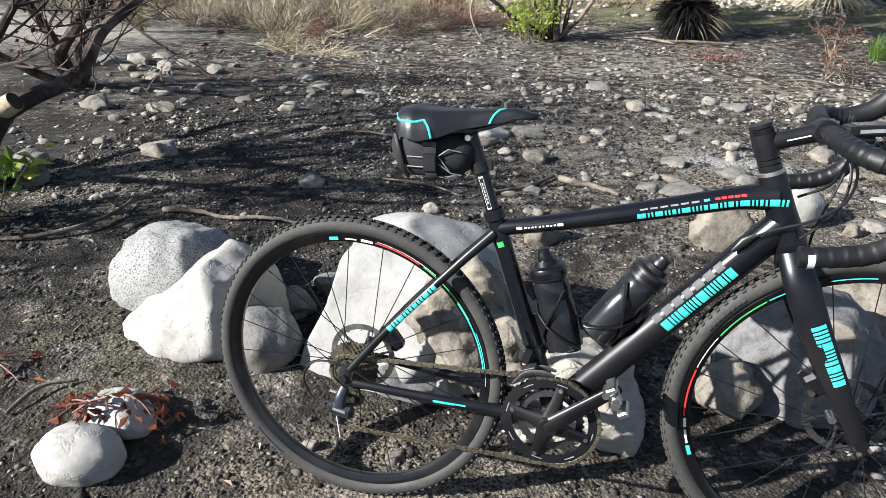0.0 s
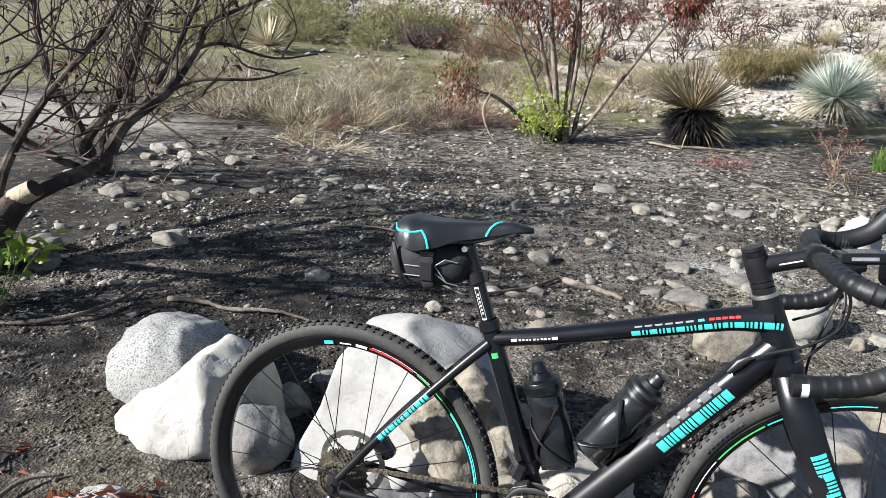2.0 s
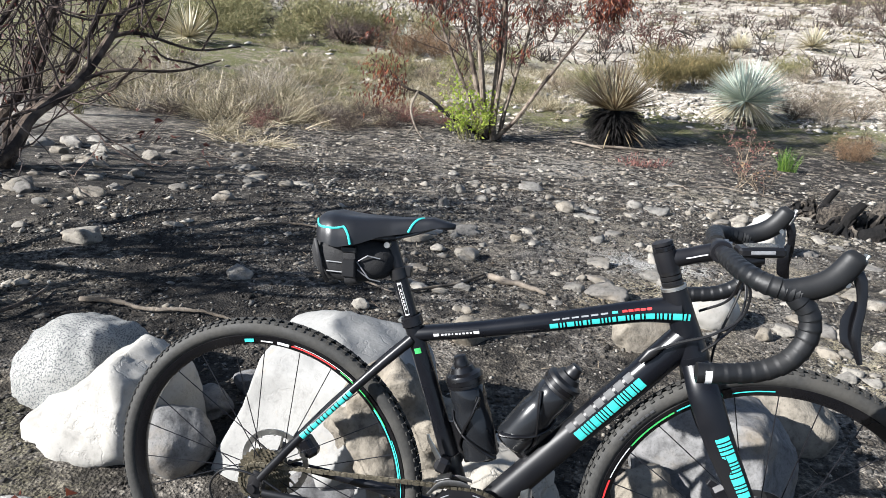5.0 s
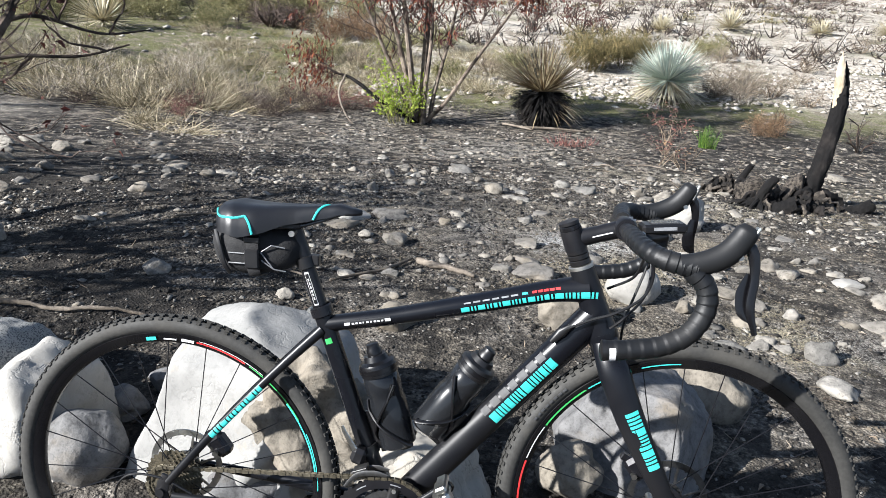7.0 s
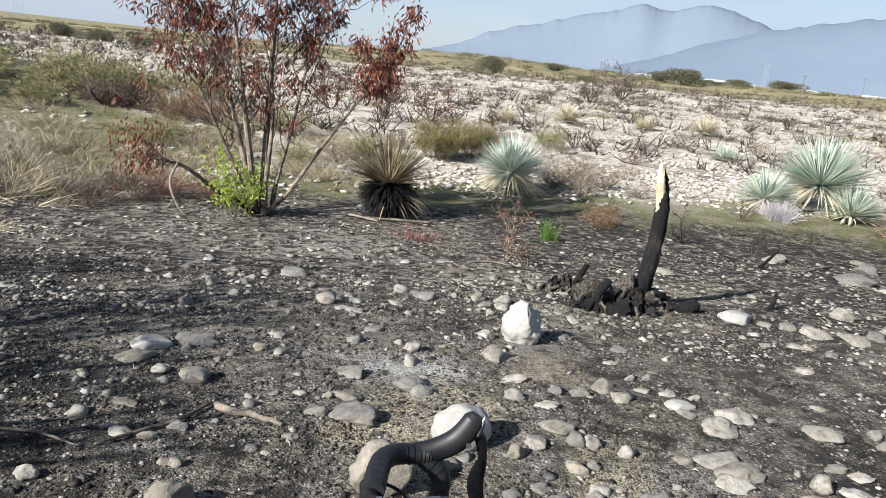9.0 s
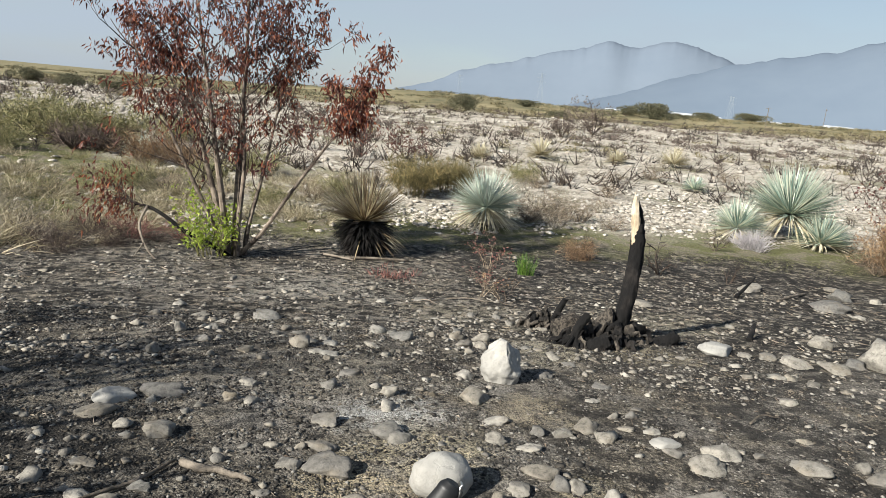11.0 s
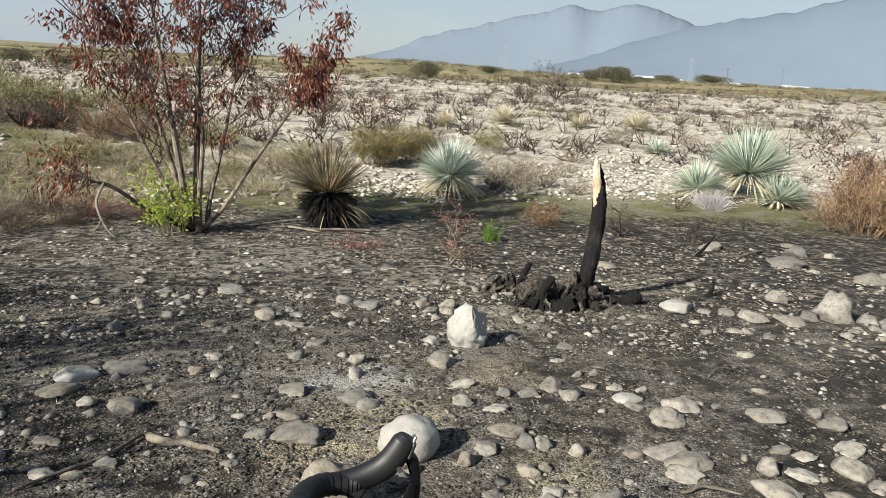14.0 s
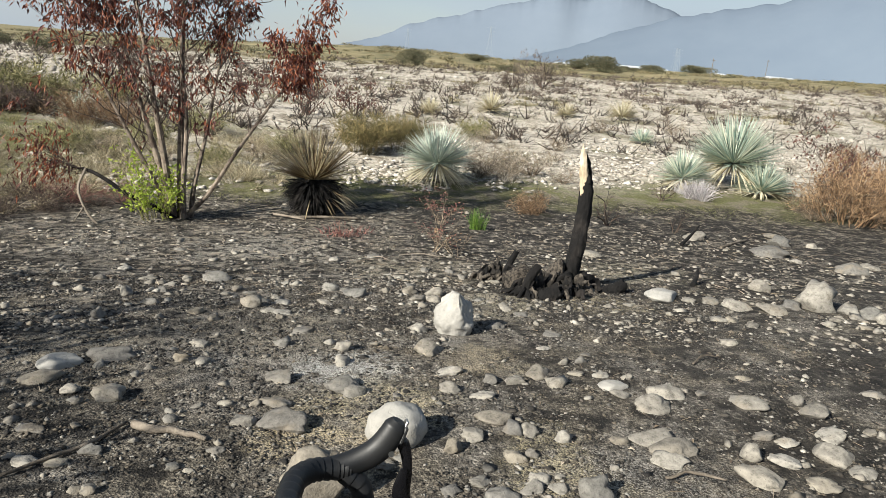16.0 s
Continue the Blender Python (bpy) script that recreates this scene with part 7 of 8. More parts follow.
def burnt_yucca():
    rng = random.Random(9)
    x, y = 0.86, 10.6
    th = thing("yucca", "scorched yucca with charred trunk and singed brown blades", "yucca", pose(*floor_at(x, y, 0.03)))
    trunk = Mesh()
    ring = [(0, 0.25), (0.06, 0.25), (0.2, 0.235), (0.4, 0.25), (0.55, 0.22), (0.62, 0.0)]
    lathe(trunk, ring, (0, 0, 0), (0, 0, 1), 22)
    for v in trunk.v[0]:
        k = 1 + 0.12 * noise.noise(Vector(v) * 9)
        v[0] *= k
        v[1] *= k
    part("charred_trunk", trunk, CHAR, th, "charred black trunk")
    dead, top = Mesh(), Mesh()
    for k in range(1300):
        u = rng.uniform(-0.95, 0.2)
        a = rng.uniform(0, 6.283)
        c = math.sqrt(1 - u * u)
        z = 0.14 + 0.44 * rng.random() ** 0.7
        length = rng.uniform(0.22, 0.45) * (0.5 + 0.9 * z)
        blade(dead, (0.2 * math.cos(a), 0.2 * math.sin(a), z), (c * math.cos(a), c * math.sin(a), u * 0.6 + 0.15), length, 0.028, rng.uniform(0.1, 0.45))
    part("charred_skirt", dead, CHAR, th, "hanging charred blades", kind="stuff", smooth=False)
    pale = Mesh()
    for k in range(34):
        a = rng.gauss(-0.2, 0.6)
        z = 0.3 + 0.3 * rng.random()
        blade(pale, (0.22 * math.cos(a), 0.22 * math.sin(a), z), (math.cos(a), math.sin(a), rng.uniform(-0.3, 0.2)), rng.uniform(0.5, 0.75), 0.018, rng.uniform(0.25, 0.5))
    part("dry_skirt", pale, YUCCA_BURNT, th, "pale dry blades drooping to the ground", kind="stuff", smooth=False)
    for k in range(420):
        u = rng.uniform(0.02, 1.0)
        a = rng.uniform(0, 6.283)
        c = math.sqrt(1 - u * u)
        blade(top, (0.06 * math.cos(a), 0.06 * math.sin(a), 0.6), (c * math.cos(a), c * math.sin(a), u * 0.95 + 0.12), rng.uniform(0.72, 1.0), 0.021, 0.0)
    part("singed_rosette", top, YUCCA_BURNT, th, "singed brown-green blades", kind="stuff", smooth=False)


burnt_yucca()


# ---- brush, grass and weeds ----
def brush_mesh(name, seed, n, h, w, up=1.0, droop=0.1, thick=0.012, inner=0.35, clumps=7):
    """A clump of many thin stalks that spring from several feet."""
    rng = random.Random(seed)
    mb = Mesh()
    feet = [(rng.gauss(0, inner) * w, rng.gauss(0, inner) * w) for _ in range(clumps)]
    for k in range(n):
        fx, fy = feet[rng.randrange(clumps)]
        a = rng.uniform(0, 6.283)
        t = abs(rng.gauss(0, 0.5))
        d = (math.cos(a) * t + fx / w * 0.5, math.sin(a) * t + fy / w * 0.5, up)
        strip(mb, (fx + rng.gauss(0, 0.05), fy + rng.gauss(0, 0.05), 0), d, h * rng.uniform(0.45, 1.1), thick * rng.uniform(0.6, 1.4), droop * rng.uniform(0, 1.6), rng)
    return mb.data(name, False)


def twiggy_mesh(name, seed, h, n=9, depth=3, r=0.014, spread=0.6, up=0.3):
    rng = random.Random(seed)
    mb, tips = Mesh(), []
    for k in range(n):
        a = rng.uniform(0, 6.283)
        branchy(mb, tips, (0.05 * math.cos(a), 0.05 * math.sin(a), 0), (0.7 * math.cos(a), 0.7 * math.sin(a), 1), h * rng.uniform(0.35, 0.6), r, depth, rng, spread, 3, 0.22, up, 4, 3, 0.6)
    return mb.data(name, False), tips


def bush_mesh(name, seed, h, n, leaves, length, r=0.006, spread=0.65, up=0.2, wide=0.3, lw=0.12):
    """A rounded bush: many forked stems from a broad foot, with small narrow leaves along the twigs."""
    rng = random.Random(seed)
    mb, tips = Mesh(), []
    for k in range(n):
        a, q = rng.uniform(0, 6.283), rng.random() ** 0.5
        branchy(mb, tips, (wide * q * math.cos(a), wide * q * math.sin(a), 0), (0.9 * q * math.cos(a), 0.9 * q * math.sin(a), 1), h * rng.uniform(0.3, 0.6), r, 2, rng, spread, 3, 0.2, up, 3, 3, 0.6)
    for p, d in tips:
        for _ in range(leaves):
            way = unit(d + np.array([rng.gauss(0, 0.6), rng.gauss(0, 0.6), rng.gauss(0.2, 0.5)]))
            strip(mb, p + np.array([rng.gauss(0, 0.03), rng.gauss(0, 0.03), rng.gauss(0, 0.03)]), way, length * rng.uniform(0.5, 1.2), length * lw, 0.1, rng, 2)
    return mb.data(name, False)


def plant(name, me, x, y, label, category, mat=None, s=(1, 1, 1), turn=0, group="", sink=0.02):
    if mat is not None and not me.materials:
        me.materials.append(mat)
    return thing(name, label, category, pose(x, y, height(x, y) - sink, 0, 0, turn) @ Matrix.Diagonal((*s, 1)), me, group=group)


PALE_BRUSH = [brush_mesh("dry_brush", 200 + k, 700, 0.7, 1.0, 0.6, 0.3, 0.008, 0.5, 16) for k in range(3)]
for me in PALE_BRUSH:
    me.materials.append(STRAW)
GREY_BRUSH = [twiggy_mesh("grey_brush", 210 + k, 1.0, 15, 3, 0.008, 0.75, 0.08)[0] for k in range(3)]
for me in GREY_BRUSH:
    me.materials.append(GREYTWIG)
rng = random.Random(12)
for x, y, s in ((-5.9, 11.3, 1.15), (-4.6, 11.0, 1.0), (-7.4, 10.6, 1.2), (-6.4, 9.4, 1.0), (-5.0, 9.4, 0.9), (-3.6, 11.8, 0.8), (-8.4, 12.4, 1.2), (-9.2, 9.8, 1.2), (-6.6, 13.2, 1.1), (-3.9, 9.8, 0.7)):
    plant("dry_brush", GREY_BRUSH[rng.randrange(3)], x, y, "tangled grey-white dry brush on dry ground", "bush", None, (s, s, s * 0.8), rng.uniform(0, 360), "dry brush by the burn")
    plant("dry_grass", PALE_BRUSH[rng.randrange(3)], x + rng.gauss(0, 0.4), y + rng.gauss(0.3, 0.4), "pale dry grass among grey brush", "grass", None, (s, s, s * 0.75), rng.uniform(0, 360), "dry grass by the burn")
OLIVE_BRUSH = [brush_mesh("olive_grass", 205 + k, 800, 0.6, 1.1, 0.7, 0.25, 0.008, 0.5, 20) for k in range(2)]
for me in OLIVE_BRUSH:
    me.materials.append(SAGE)
for k in range(40):
    x, y = rng.uniform(-15, -3), 10.5 + 9 * rng.random()
    if x < -7.5 and 13.5 < y < 17.3:
        continue
    s = rng.uniform(0.5, 0.9)
    plant("olive_grass", OLIVE_BRUSH[rng.randrange(2)], x, y, "olive-green grass clump past the burn", "grass", None, (s, s, s * 0.75), rng.uniform(0, 360), "olive grass by the burn")
for k in range(46):
    x, y = rng.uniform(-11.5, 1.5), 10.8 + 8 * rng.random()
    if (x > -1.6 and y < 12.5) or (x < -7.5 and 13 < y < 17.5):
        continue
    s = rng.uniform(0.45, 0.95)
    plant("dry_grass", PALE_BRUSH[rng.randrange(3)], x, y, "pale dry grass clump past the burn", "grass", None, (s, s, s * 0.8), rng.uniform(0, 360), "dry grass by the burn")
for k in range(34):
    x, y = rng.uniform(-13, -5), 7.8 + 6 * rng.random()
    s = rng.uniform(0.45, 0.85)
    plant("dry_brush", GREY_BRUSH[rng.randrange(3)], x, y, "tangled grey dry brush behind the bare trees", "bush", None, (s, s, s * 0.8), rng.uniform(0, 360), "dry brush by the burn")
DARK_BRUSH = twiggy_mesh("dark_brush", 216, 0.9, 22, 3, 0.008, 0.75, 0.0)[0]
for x, y, s in ((-3.5, 9.7, 0.75), (-2.9, 10.1, 0.7), (-3.1, 10.6, 0.8), (-2.4, 10.5, 0.55), (-4.0, 10.0, 0.8), (-3.6, 10.9, 0.8), (-4.6, 9.2, 0.8), (-3.8, 9.7, 0.75), (-5.4, 9.9, 0.8), (-3.3, 9.2, 0.6), (-4.2, 10.4, 0.8), (-6.2, 8.6, 0.7), (-2.9, 9.9, 0.5)):
    plant("dark_brush", DARK_BRUSH, x, y, "low dark brown dead brush at the edge of the burn", "bush", TWIG, (s, s, s * 0.7), rng.uniform(0, 360), "dark brush at the edge of the burn")
STALKS = [brush_mesh("arching_stalks", 222 + k, 320, 1.15, 0.9, 0.55, 0.42, 0.017, 0.55, 22) for k in range(2)]
for me in STALKS:
    me.materials.append(STRAW)
for i, (x, y, s) in enumerate(((-5.5, 8.9, 0.75), (-4.9, 9.2, 0.8), (-4.4, 9.6, 0.7), (-5.9, 9.6, 0.9), (-5.0, 10.2, 0.9), (-6.9, 9.2, 0.85), (-7.8, 10.2, 0.95))):
    plant("dry_bush", STALKS[i % 2], x, y, "sprawling pale dry stalks bent over at the edge of the burn", "bush", None, (s, s, s * 0.8), 67 * i, "dry stalks at the edge of the burn")
FALLEN = brush_mesh("fallen_straw", 230, 420, 0.55, 0.5, 0.28, 0.35, 0.009, 0.4, 8)
plant("straw_clump", FALLEN, -3.75, 6.75, "bleached straw clump lying on black soil", "grass", STRAW, (1, 0.7, 0.9))
plant("straw_clump", FALLEN, -4.5, 7.2, "bleached straw clump lying on black soil", "grass", None, (0.8, 0.7, 0.7), 120)
MAR = twiggy_mesh("maroon_twig_heap", 240, 0.95, 20, 3, 0.009, 0.75, -0.05)[0]
plant("brushwood", MAR, -2.85, 10.7, "heap of maroon dead twigs", "twigs", MAROON, (1.0, 0.8, 0.6))
plant("brushwood", MAR, -2.15, 10.9, "heap of maroon dead twigs", "twigs", None, (0.8, 0.7, 0.45), 80)
plant("brushwood", MAR, -4.4, 8.3, "low maroon twigs on black soil", "twigs", None, (0.35, 0.35, 0.5), 140)
RUSH = bush_mesh("rush_bush", 250, 1.1, 110, 3, 0.24, 0.005, 0.35, 0.55, 0.4, 0.04)
plant("rush_bush", RUSH, 2.1, 17.2, "olive green rush bush with brown tips", "bush", OLIVE, (0.95, 0.95, 0.9))
plant("rush_bush", RUSH, 3.1, 17.9, "olive green rush bush with brown tips", "bush", None, (0.8, 0.8, 0.85), 90)
SAGES = [bush_mesh("sage_bush", 260 + k, 1.15, 60, 3, 0.15, 0.007, 0.65, 0.2, 0.5) for k in range(2)]
for me in SAGES:
    me.materials.append(SAGE)
for x, y, s in ((-13.2, 17.5, 0.8), (-15.5, 19.5, 1.0), (-12.6, 19.6, 1.0), (-10.8, 19.2, 0.8), (-17, 22, 1.2), (-9.2, 13.6, 0.5), (-11.5, 13.2, 0.6), (-13.5, 14.5, 0.7), (-8.6, 21.5, 1.3), (-7.0, 21.8, 1.2), (-10.0, 22.5, 1.2), (-12, 21, 1.1), (-14, 19, 1.1), (-9.0, 19.0, 0.6), (-4.6, 15.5, 0.55), (-3.0, 16.8, 0.6), (-2.2, 19.0, 0.7), (-13.5, 24, 1.3), (-16, 27, 1.3), (-6.0, 25, 0.9), (0.2, 16.2, 0.5), (-1.2, 14.6, 0.45), (6.0, 21.5, 0.6)):
    plant("sage_bush", SAGES[rng.randrange(2)], x, y, "dusty sage-green bush on the riverbed", "bush", None, (s, s, s), rng.uniform(0, 360), "sage bushes on the riverbed")
DARKB = twiggy_mesh("dark_bush", 270, 1.3, 30, 3, 0.02, 0.75, 0.1)[0]
plant("dark_bush", DARKB, -7.6, 20.2, "dense dark grey-brown dead bush", "bush", TWIG, (1.2, 1, 0.85))
plant("dark_bush", DARKB, -6.8, 20.4, "dense dark grey dead bush", "bush", None, (1, 1, 0.75), 60)
RUSTB = [bush_mesh("rust_bush", 280 + k, 1.0, 80, 2, 0.1, 0.006, 0.6, 0.25, 0.4) for k in range(2)]
for me in RUSTB:
    me.materials.append(RUST)
for x, y, s in ((-5.2, 19.2, 1.0), (-4.2, 19.4, 0.8), (11.7, 11.5, 1.25), (12.9, 11.9, 1.3), (13.4, 10.8, 1.1), (4.75, 11.2, 0.42), (17.5, 18.5, 0.8)):
    plant("rust_bush", RUSTB[rng.randrange(2)], x, y, "feathery rust-brown dry bush", "bush", None, (s, s, s * 1.05), rng.uniform(0, 360), "rust-brown bushes")
BROWN_BRUSH = [twiggy_mesh("brown_brush", 218 + k, 1.0, 20, 3, 0.009, 0.75, 0.1)[0] for k in range(2)]
for me in BROWN_BRUSH:
    me.materials.append(BROWNTWIG)
for i, (x, y, s) in enumerate(((4.6, 14.7, 0.85), (5.3, 14.9, 0.9), (6.0, 15.2, 0.85), (5.0, 15.6, 1.0), (6.6, 14.5, 0.6), (4.3, 16.6, 0.9), (5.8, 16.4, 0.9), (-0.4, 15.6, 0.85), (0.4, 16.6, 0.9), (-1.5, 15.2, 0.7), (-2.4, 14.6, 0.7), (1.0, 18.4, 0.8), (-3.6, 15.4, 0.8),
                              (7.4, 17.6, 0.6), (8.2, 19.6, 0.7), (6.2, 20.5, 0.8), (9.6, 23.0, 0.8), (3.2, 21.5, 0.8), (-4.8, 16.8, 0.9), (13.2, 14.0, 0.8), (14.2, 15.0, 0.8), (11.0, 11.6, 0.6), (12.2, 11.0, 0.85), (12.8, 11.4, 0.9), (13.8, 11.2, 0.9), (11.4, 12.6, 0.7), (-2.0, 12.2, 0.45), (-5.5, 14.0, 0.7), (11.6, 24.5, 0.9), (15.5, 26.0, 0.9))):
    plant("brown_brush", BROWN_BRUSH[i % 2], x, y, "tangled dark brown dry brush", "bush", None, (s, s, s * 0.85), 47 * i, "brown brush past the burn")
for x, y, s in ((4.75, 14.9, 0.9), (5.6, 15.3, 0.95), (5.1, 14.3, 0.6), (6.4, 14.6, 0.55), (4.7, 15.6, 1.0), (5.6, 16.2, 1.0), (4.2, 18.4, 1.1), (5.4, 19.0, 1.0), (7.0, 16.8, 0.6), (12.0, 12.0, 1.2), (13.6, 12.4, 1.1), (-1.6, 12.9, 0.5)):
    plant("dry_brush", GREY_BRUSH[rng.randrange(3)], x, y, "tangled grey-brown dry brush", "bush", None, (s, s, s * 0.85), rng.uniform(0, 360), "dry brush on the riverbed")
for k in range(46):
    y = 15.5 + 17 * rng.random()
    x = y * rng.uniform(-0.2, 0.85)
    s = rng.uniform(0.3, 0.7)
    if abs(x - 10.8) < 2.2 and y < 18:
        continue
    plant("dry_brush", GREY_BRUSH[rng.randrange(3)], x, y, "low grey-brown dry brush on pale cobbles", "bush", None, (s, s, s * 0.8), rng.uniform(0, 360), "dry brush on the riverbed")
LIL = brush_mesh("lilac_tuft", 290, 900, 0.5, 0.6, 0.55, 0.12, 0.012, 0.4, 10)
plant("lilac_tuft", LIL, 9.55, 13.55, "low pale lilac-grey dry tuft below the yuccas", "bush", LILAC)
TUFT = brush_mesh("green_tuft", 291, 260, 0.34, 0.1, 1.6, 0.06, 0.008, 0.3, 4)
plant("grass_tuft", TUFT, 3.42, 9.7, "small bright green grass tuft", "grass", GREEN_LEAF, (0.8, 0.8, 1.1))
WEED, wt = twiggy_mesh("weed", 292, 0.62, 7, 2, 0.007, 0.5, 0.4)


def weed(x, y, s, label, leaf_mat, n, lab2, turn=0):
    me = WEED
    th = thing("weed", label, "weed", pose(x, y, height(x, y) - 0.01, 0, 0, turn) @ Matrix.Diagonal((s, s, s, 1)))
    st = part("stalk", me, None, th)
    if not me.materials:
        me.materials.append(BROWNTWIG)
    r2 = random.Random(int(x * 100))
    lm = Mesh()
    hang_leaves(lm, [t for t in wt if r2.random() < n and t[0][2] > 0.25], r2, 2, 0.05, 0.025, 0.2, 0.03)
    if lm.v:
        part("leaves", lm, leaf_mat, th, lab2)


def leafy_weed(x, y, n, h, mat, label, seed):
    r = random.Random(seed)
    th = thing("weed", label, "weed", pose(x, y, height(x, y) - 0.01))
    tw, lm, tp = Mesh(), Mesh(), []
    for k in range(n):
        branchy(tw, tp, (r.gauss(0, 0.06), r.gauss(0, 0.05), 0), (r.gauss(0, 0.35), r.gauss(0, 0.3), 1), h * r.uniform(0.5, 1.0), 0.005, 1, r, 0.5, 2, 0.12, 0.4, 4, 4, 0.5)
    part("stalk", tw, SAGE, th)
    hang_leaves(lm, tp, r, 2, 0.085, 0.034, 0.2, 0.04)
    part("leaves", lm, mat, th, "broad green leaves")


leafy_weed(-6.9, 7.5, 26, 0.55, SAGE, "pale blue-green leafy weed among dry brush", 7)
leafy_weed(-2.12, 0.82, 8, 0.3, GREEN_LEAF, "low broad-leaved green weed in shade on black soil", 5)
leafy_weed(-2.28, 0.75, 8, 0.32, GREEN_LEAF, "low broad-leaved green weed in shade on black soil", 6)
weed(2.35, 7.6, 0.85, "dry brown weed with maroon leaves", MAROON, 0.4, "maroon leaves")
weed(2.85, 9.9, 0.9, "dry weed with crimson leaves", MAROON, 0.9, "crimson leaves", 60)
weed(2.6, 7.3, 0.75, "dry brown weed on burnt soil", RUST, 0.15, "brown leaves", 130)
weed(-4.15, 7.9, 0.7, "dark red weed at the edge of the burn", MAROON, 0.9, "dark red leaves", 30)
RUGW = brush_mesh("red_ground_weed", 293, 240, 0.12, 0.5, 0.8, 0.1, 0.012, 0.5, 30)
tagged(plant("ground_weed", RUGW, 1.4, 8.75, "low crimson weeds spread over burnt soil", "weed", MAROON, (1.2, 0.8, 1)), "low crimson weeds spread over burnt soil", "weed", "", "stuff")
GRASSG = brush_mesh("thin_grass", 294, 1000, 0.16, 1.4, 0.9, 0.15, 0.006, 0.55, 220)
for i, (x, y) in enumerate(((7.6, 11.8), (9.0, 11.9), (10.3, 12.2), (8.4, 12.6), (0.0, 11.6), (-0.5, 11.0), (0.6, 11.9), (-1.0, 11.6), (1.2, 15.0), (2.0, 15.4), (0.5, 14.6), (1.4, 12.2), (-5.5, 12.6), (-4.2, 12.9), (-6.8, 12.4), (11.2, 12.4), (9.6, 12.8), (0.2, 12.8), (-0.6, 12.2), (1.6, 13.2), (2.4, 12.7), (-3.4, 13.6), (6.6, 12.5), (-1.8, 14.0))):
    plant("thin_grass", GRASSG, x, y, "thin patch of short green grass", "grass", GRASS_GREEN, (1.2, 0.9, 0.38), 50 * i, "grass patches past the burn")

# ---- charred stump, roots and fallen wood ----
def stump():
    th = thing("stump", "tall charred tree stump with a bare pale broken tip", "stump", pose(3.31, 5.34, height(3.31, 5.34) - 0.06))
    mb = Mesh()
    pts = smooth_line([(-0.02, 0, 0), (-0.01, 0.02, 0.18), (0.03, 0.06, 0.46), (0.075, 0.1, 0.75), (0.085, 0.13, 0.98), (0.075, 0.15, 1.14)], 9)
    tube(mb, pts, [0.135, 0.09, 0.074, 0.068, 0.064, 0.062, 0.057, 0.04], 40)
    for v in mb.v[0]:
        p = Vector((v[0], v[1], v[2] * 0.3))
        k = 0.02 * noise.noise(p * 11) + 0.014 * noise.noise(p * 30) + 0.008 * noise.noise(Vector(v) * 70)
        a = math.atan2(v[1] - 0.13 * v[2], v[0] - 0.08 * v[2])
        v[0] += k * math.cos(a)
        v[1] += k * math.sin(a)
    part("charred_post", mb, CHAR, th)
    tip = Mesh()
    tube(tip, smooth_line([(0.062, 0.115, 0.96), (0.052, 0.13, 1.08), (0.034, 0.14, 1.2), (0.012, 0.145, 1.32), (-0.002, 0.15, 1.43)], 8), [0.036, 0.047, 0.041, 0.028, 0.003], 16, 0.8)
    for v in tip.v[0]:
        v[0] += 0.02 * noise.noise(Vector((v[0], v[1], v[2] * 0.3)) * 45)
        v[2] += 0.03 * noise.noise(Vector((v[0] * 3, v[1] * 3, v[2])) * 16)
    part("bare_tip", tip, PALEWOOD, th, "pale bare splintered wood")
    rim = Mesh()
    tube(rim, smooth_line([(0.11, 0.16, 1.0), (0.105, 0.165, 1.14), (0.082, 0.17, 1.26), (0.05, 0.175, 1.35)], 6), [0.03, 0.027, 0.018, 0.003], 10, 0.7)
    for v in rim.v[0]:
        v += np.array([0.02, 0.02, 0.01]) * noise.noise(Vector(v) * 30)
    part("charred_splinter", rim, CHAR, th)
    rk = random.Random(52)
    for k in range(13):
        q = rock_mesh("root_knot", 520 + k, 0.5, level=3, facets=3)
        q.materials.append(CHAR if k % 3 == 1 else ROOTGREY)
        ob = part("root_knot", q, None, th)
        w = rk.uniform(0.14, 0.3)
        ob.matrix_local = pose(-0.06 - 0.5 * rk.random() ** 0.8, rk.uniform(-0.22, 0.1), 0.06 + 0.12 * rk.random(), rk.uniform(0, 60), rk.uniform(0, 60), rk.uniform(0, 360)) @ Matrix.Diagonal((w, w * 0.7, w * rk.uniform(0.7, 1.2), 1))
    for k, (a, l) in enumerate(((200, 0.5), (170, 0.62), (225, 0.4), (300, 0.35), (20, 0.4), (120, 0.35))):
        ar = math.radians(a)
        d = np.array([math.cos(ar), math.sin(ar) * 0.7, 0])
        r = Mesh()
        tube(r, smooth_line([d * 0.05 + (0, 0, 0.16), d * l * 0.45 + (0, 0, 0.13 + 0.03 * (k % 3)), d * l + (0, 0, 0.02)], 6), [0.06, 0.055, 0.02], 10)
        for v in r.v[0]:
            v += np.array([0.035, 0.035, 0.05]) * noise.noise(Vector(v) * 15) + np.array([0.02, 0.02, 0.02]) * noise.noise(Vector(v) * 42)
        part("root", r, ROOTGREY if k % 2 else CHAR, th)


stump()


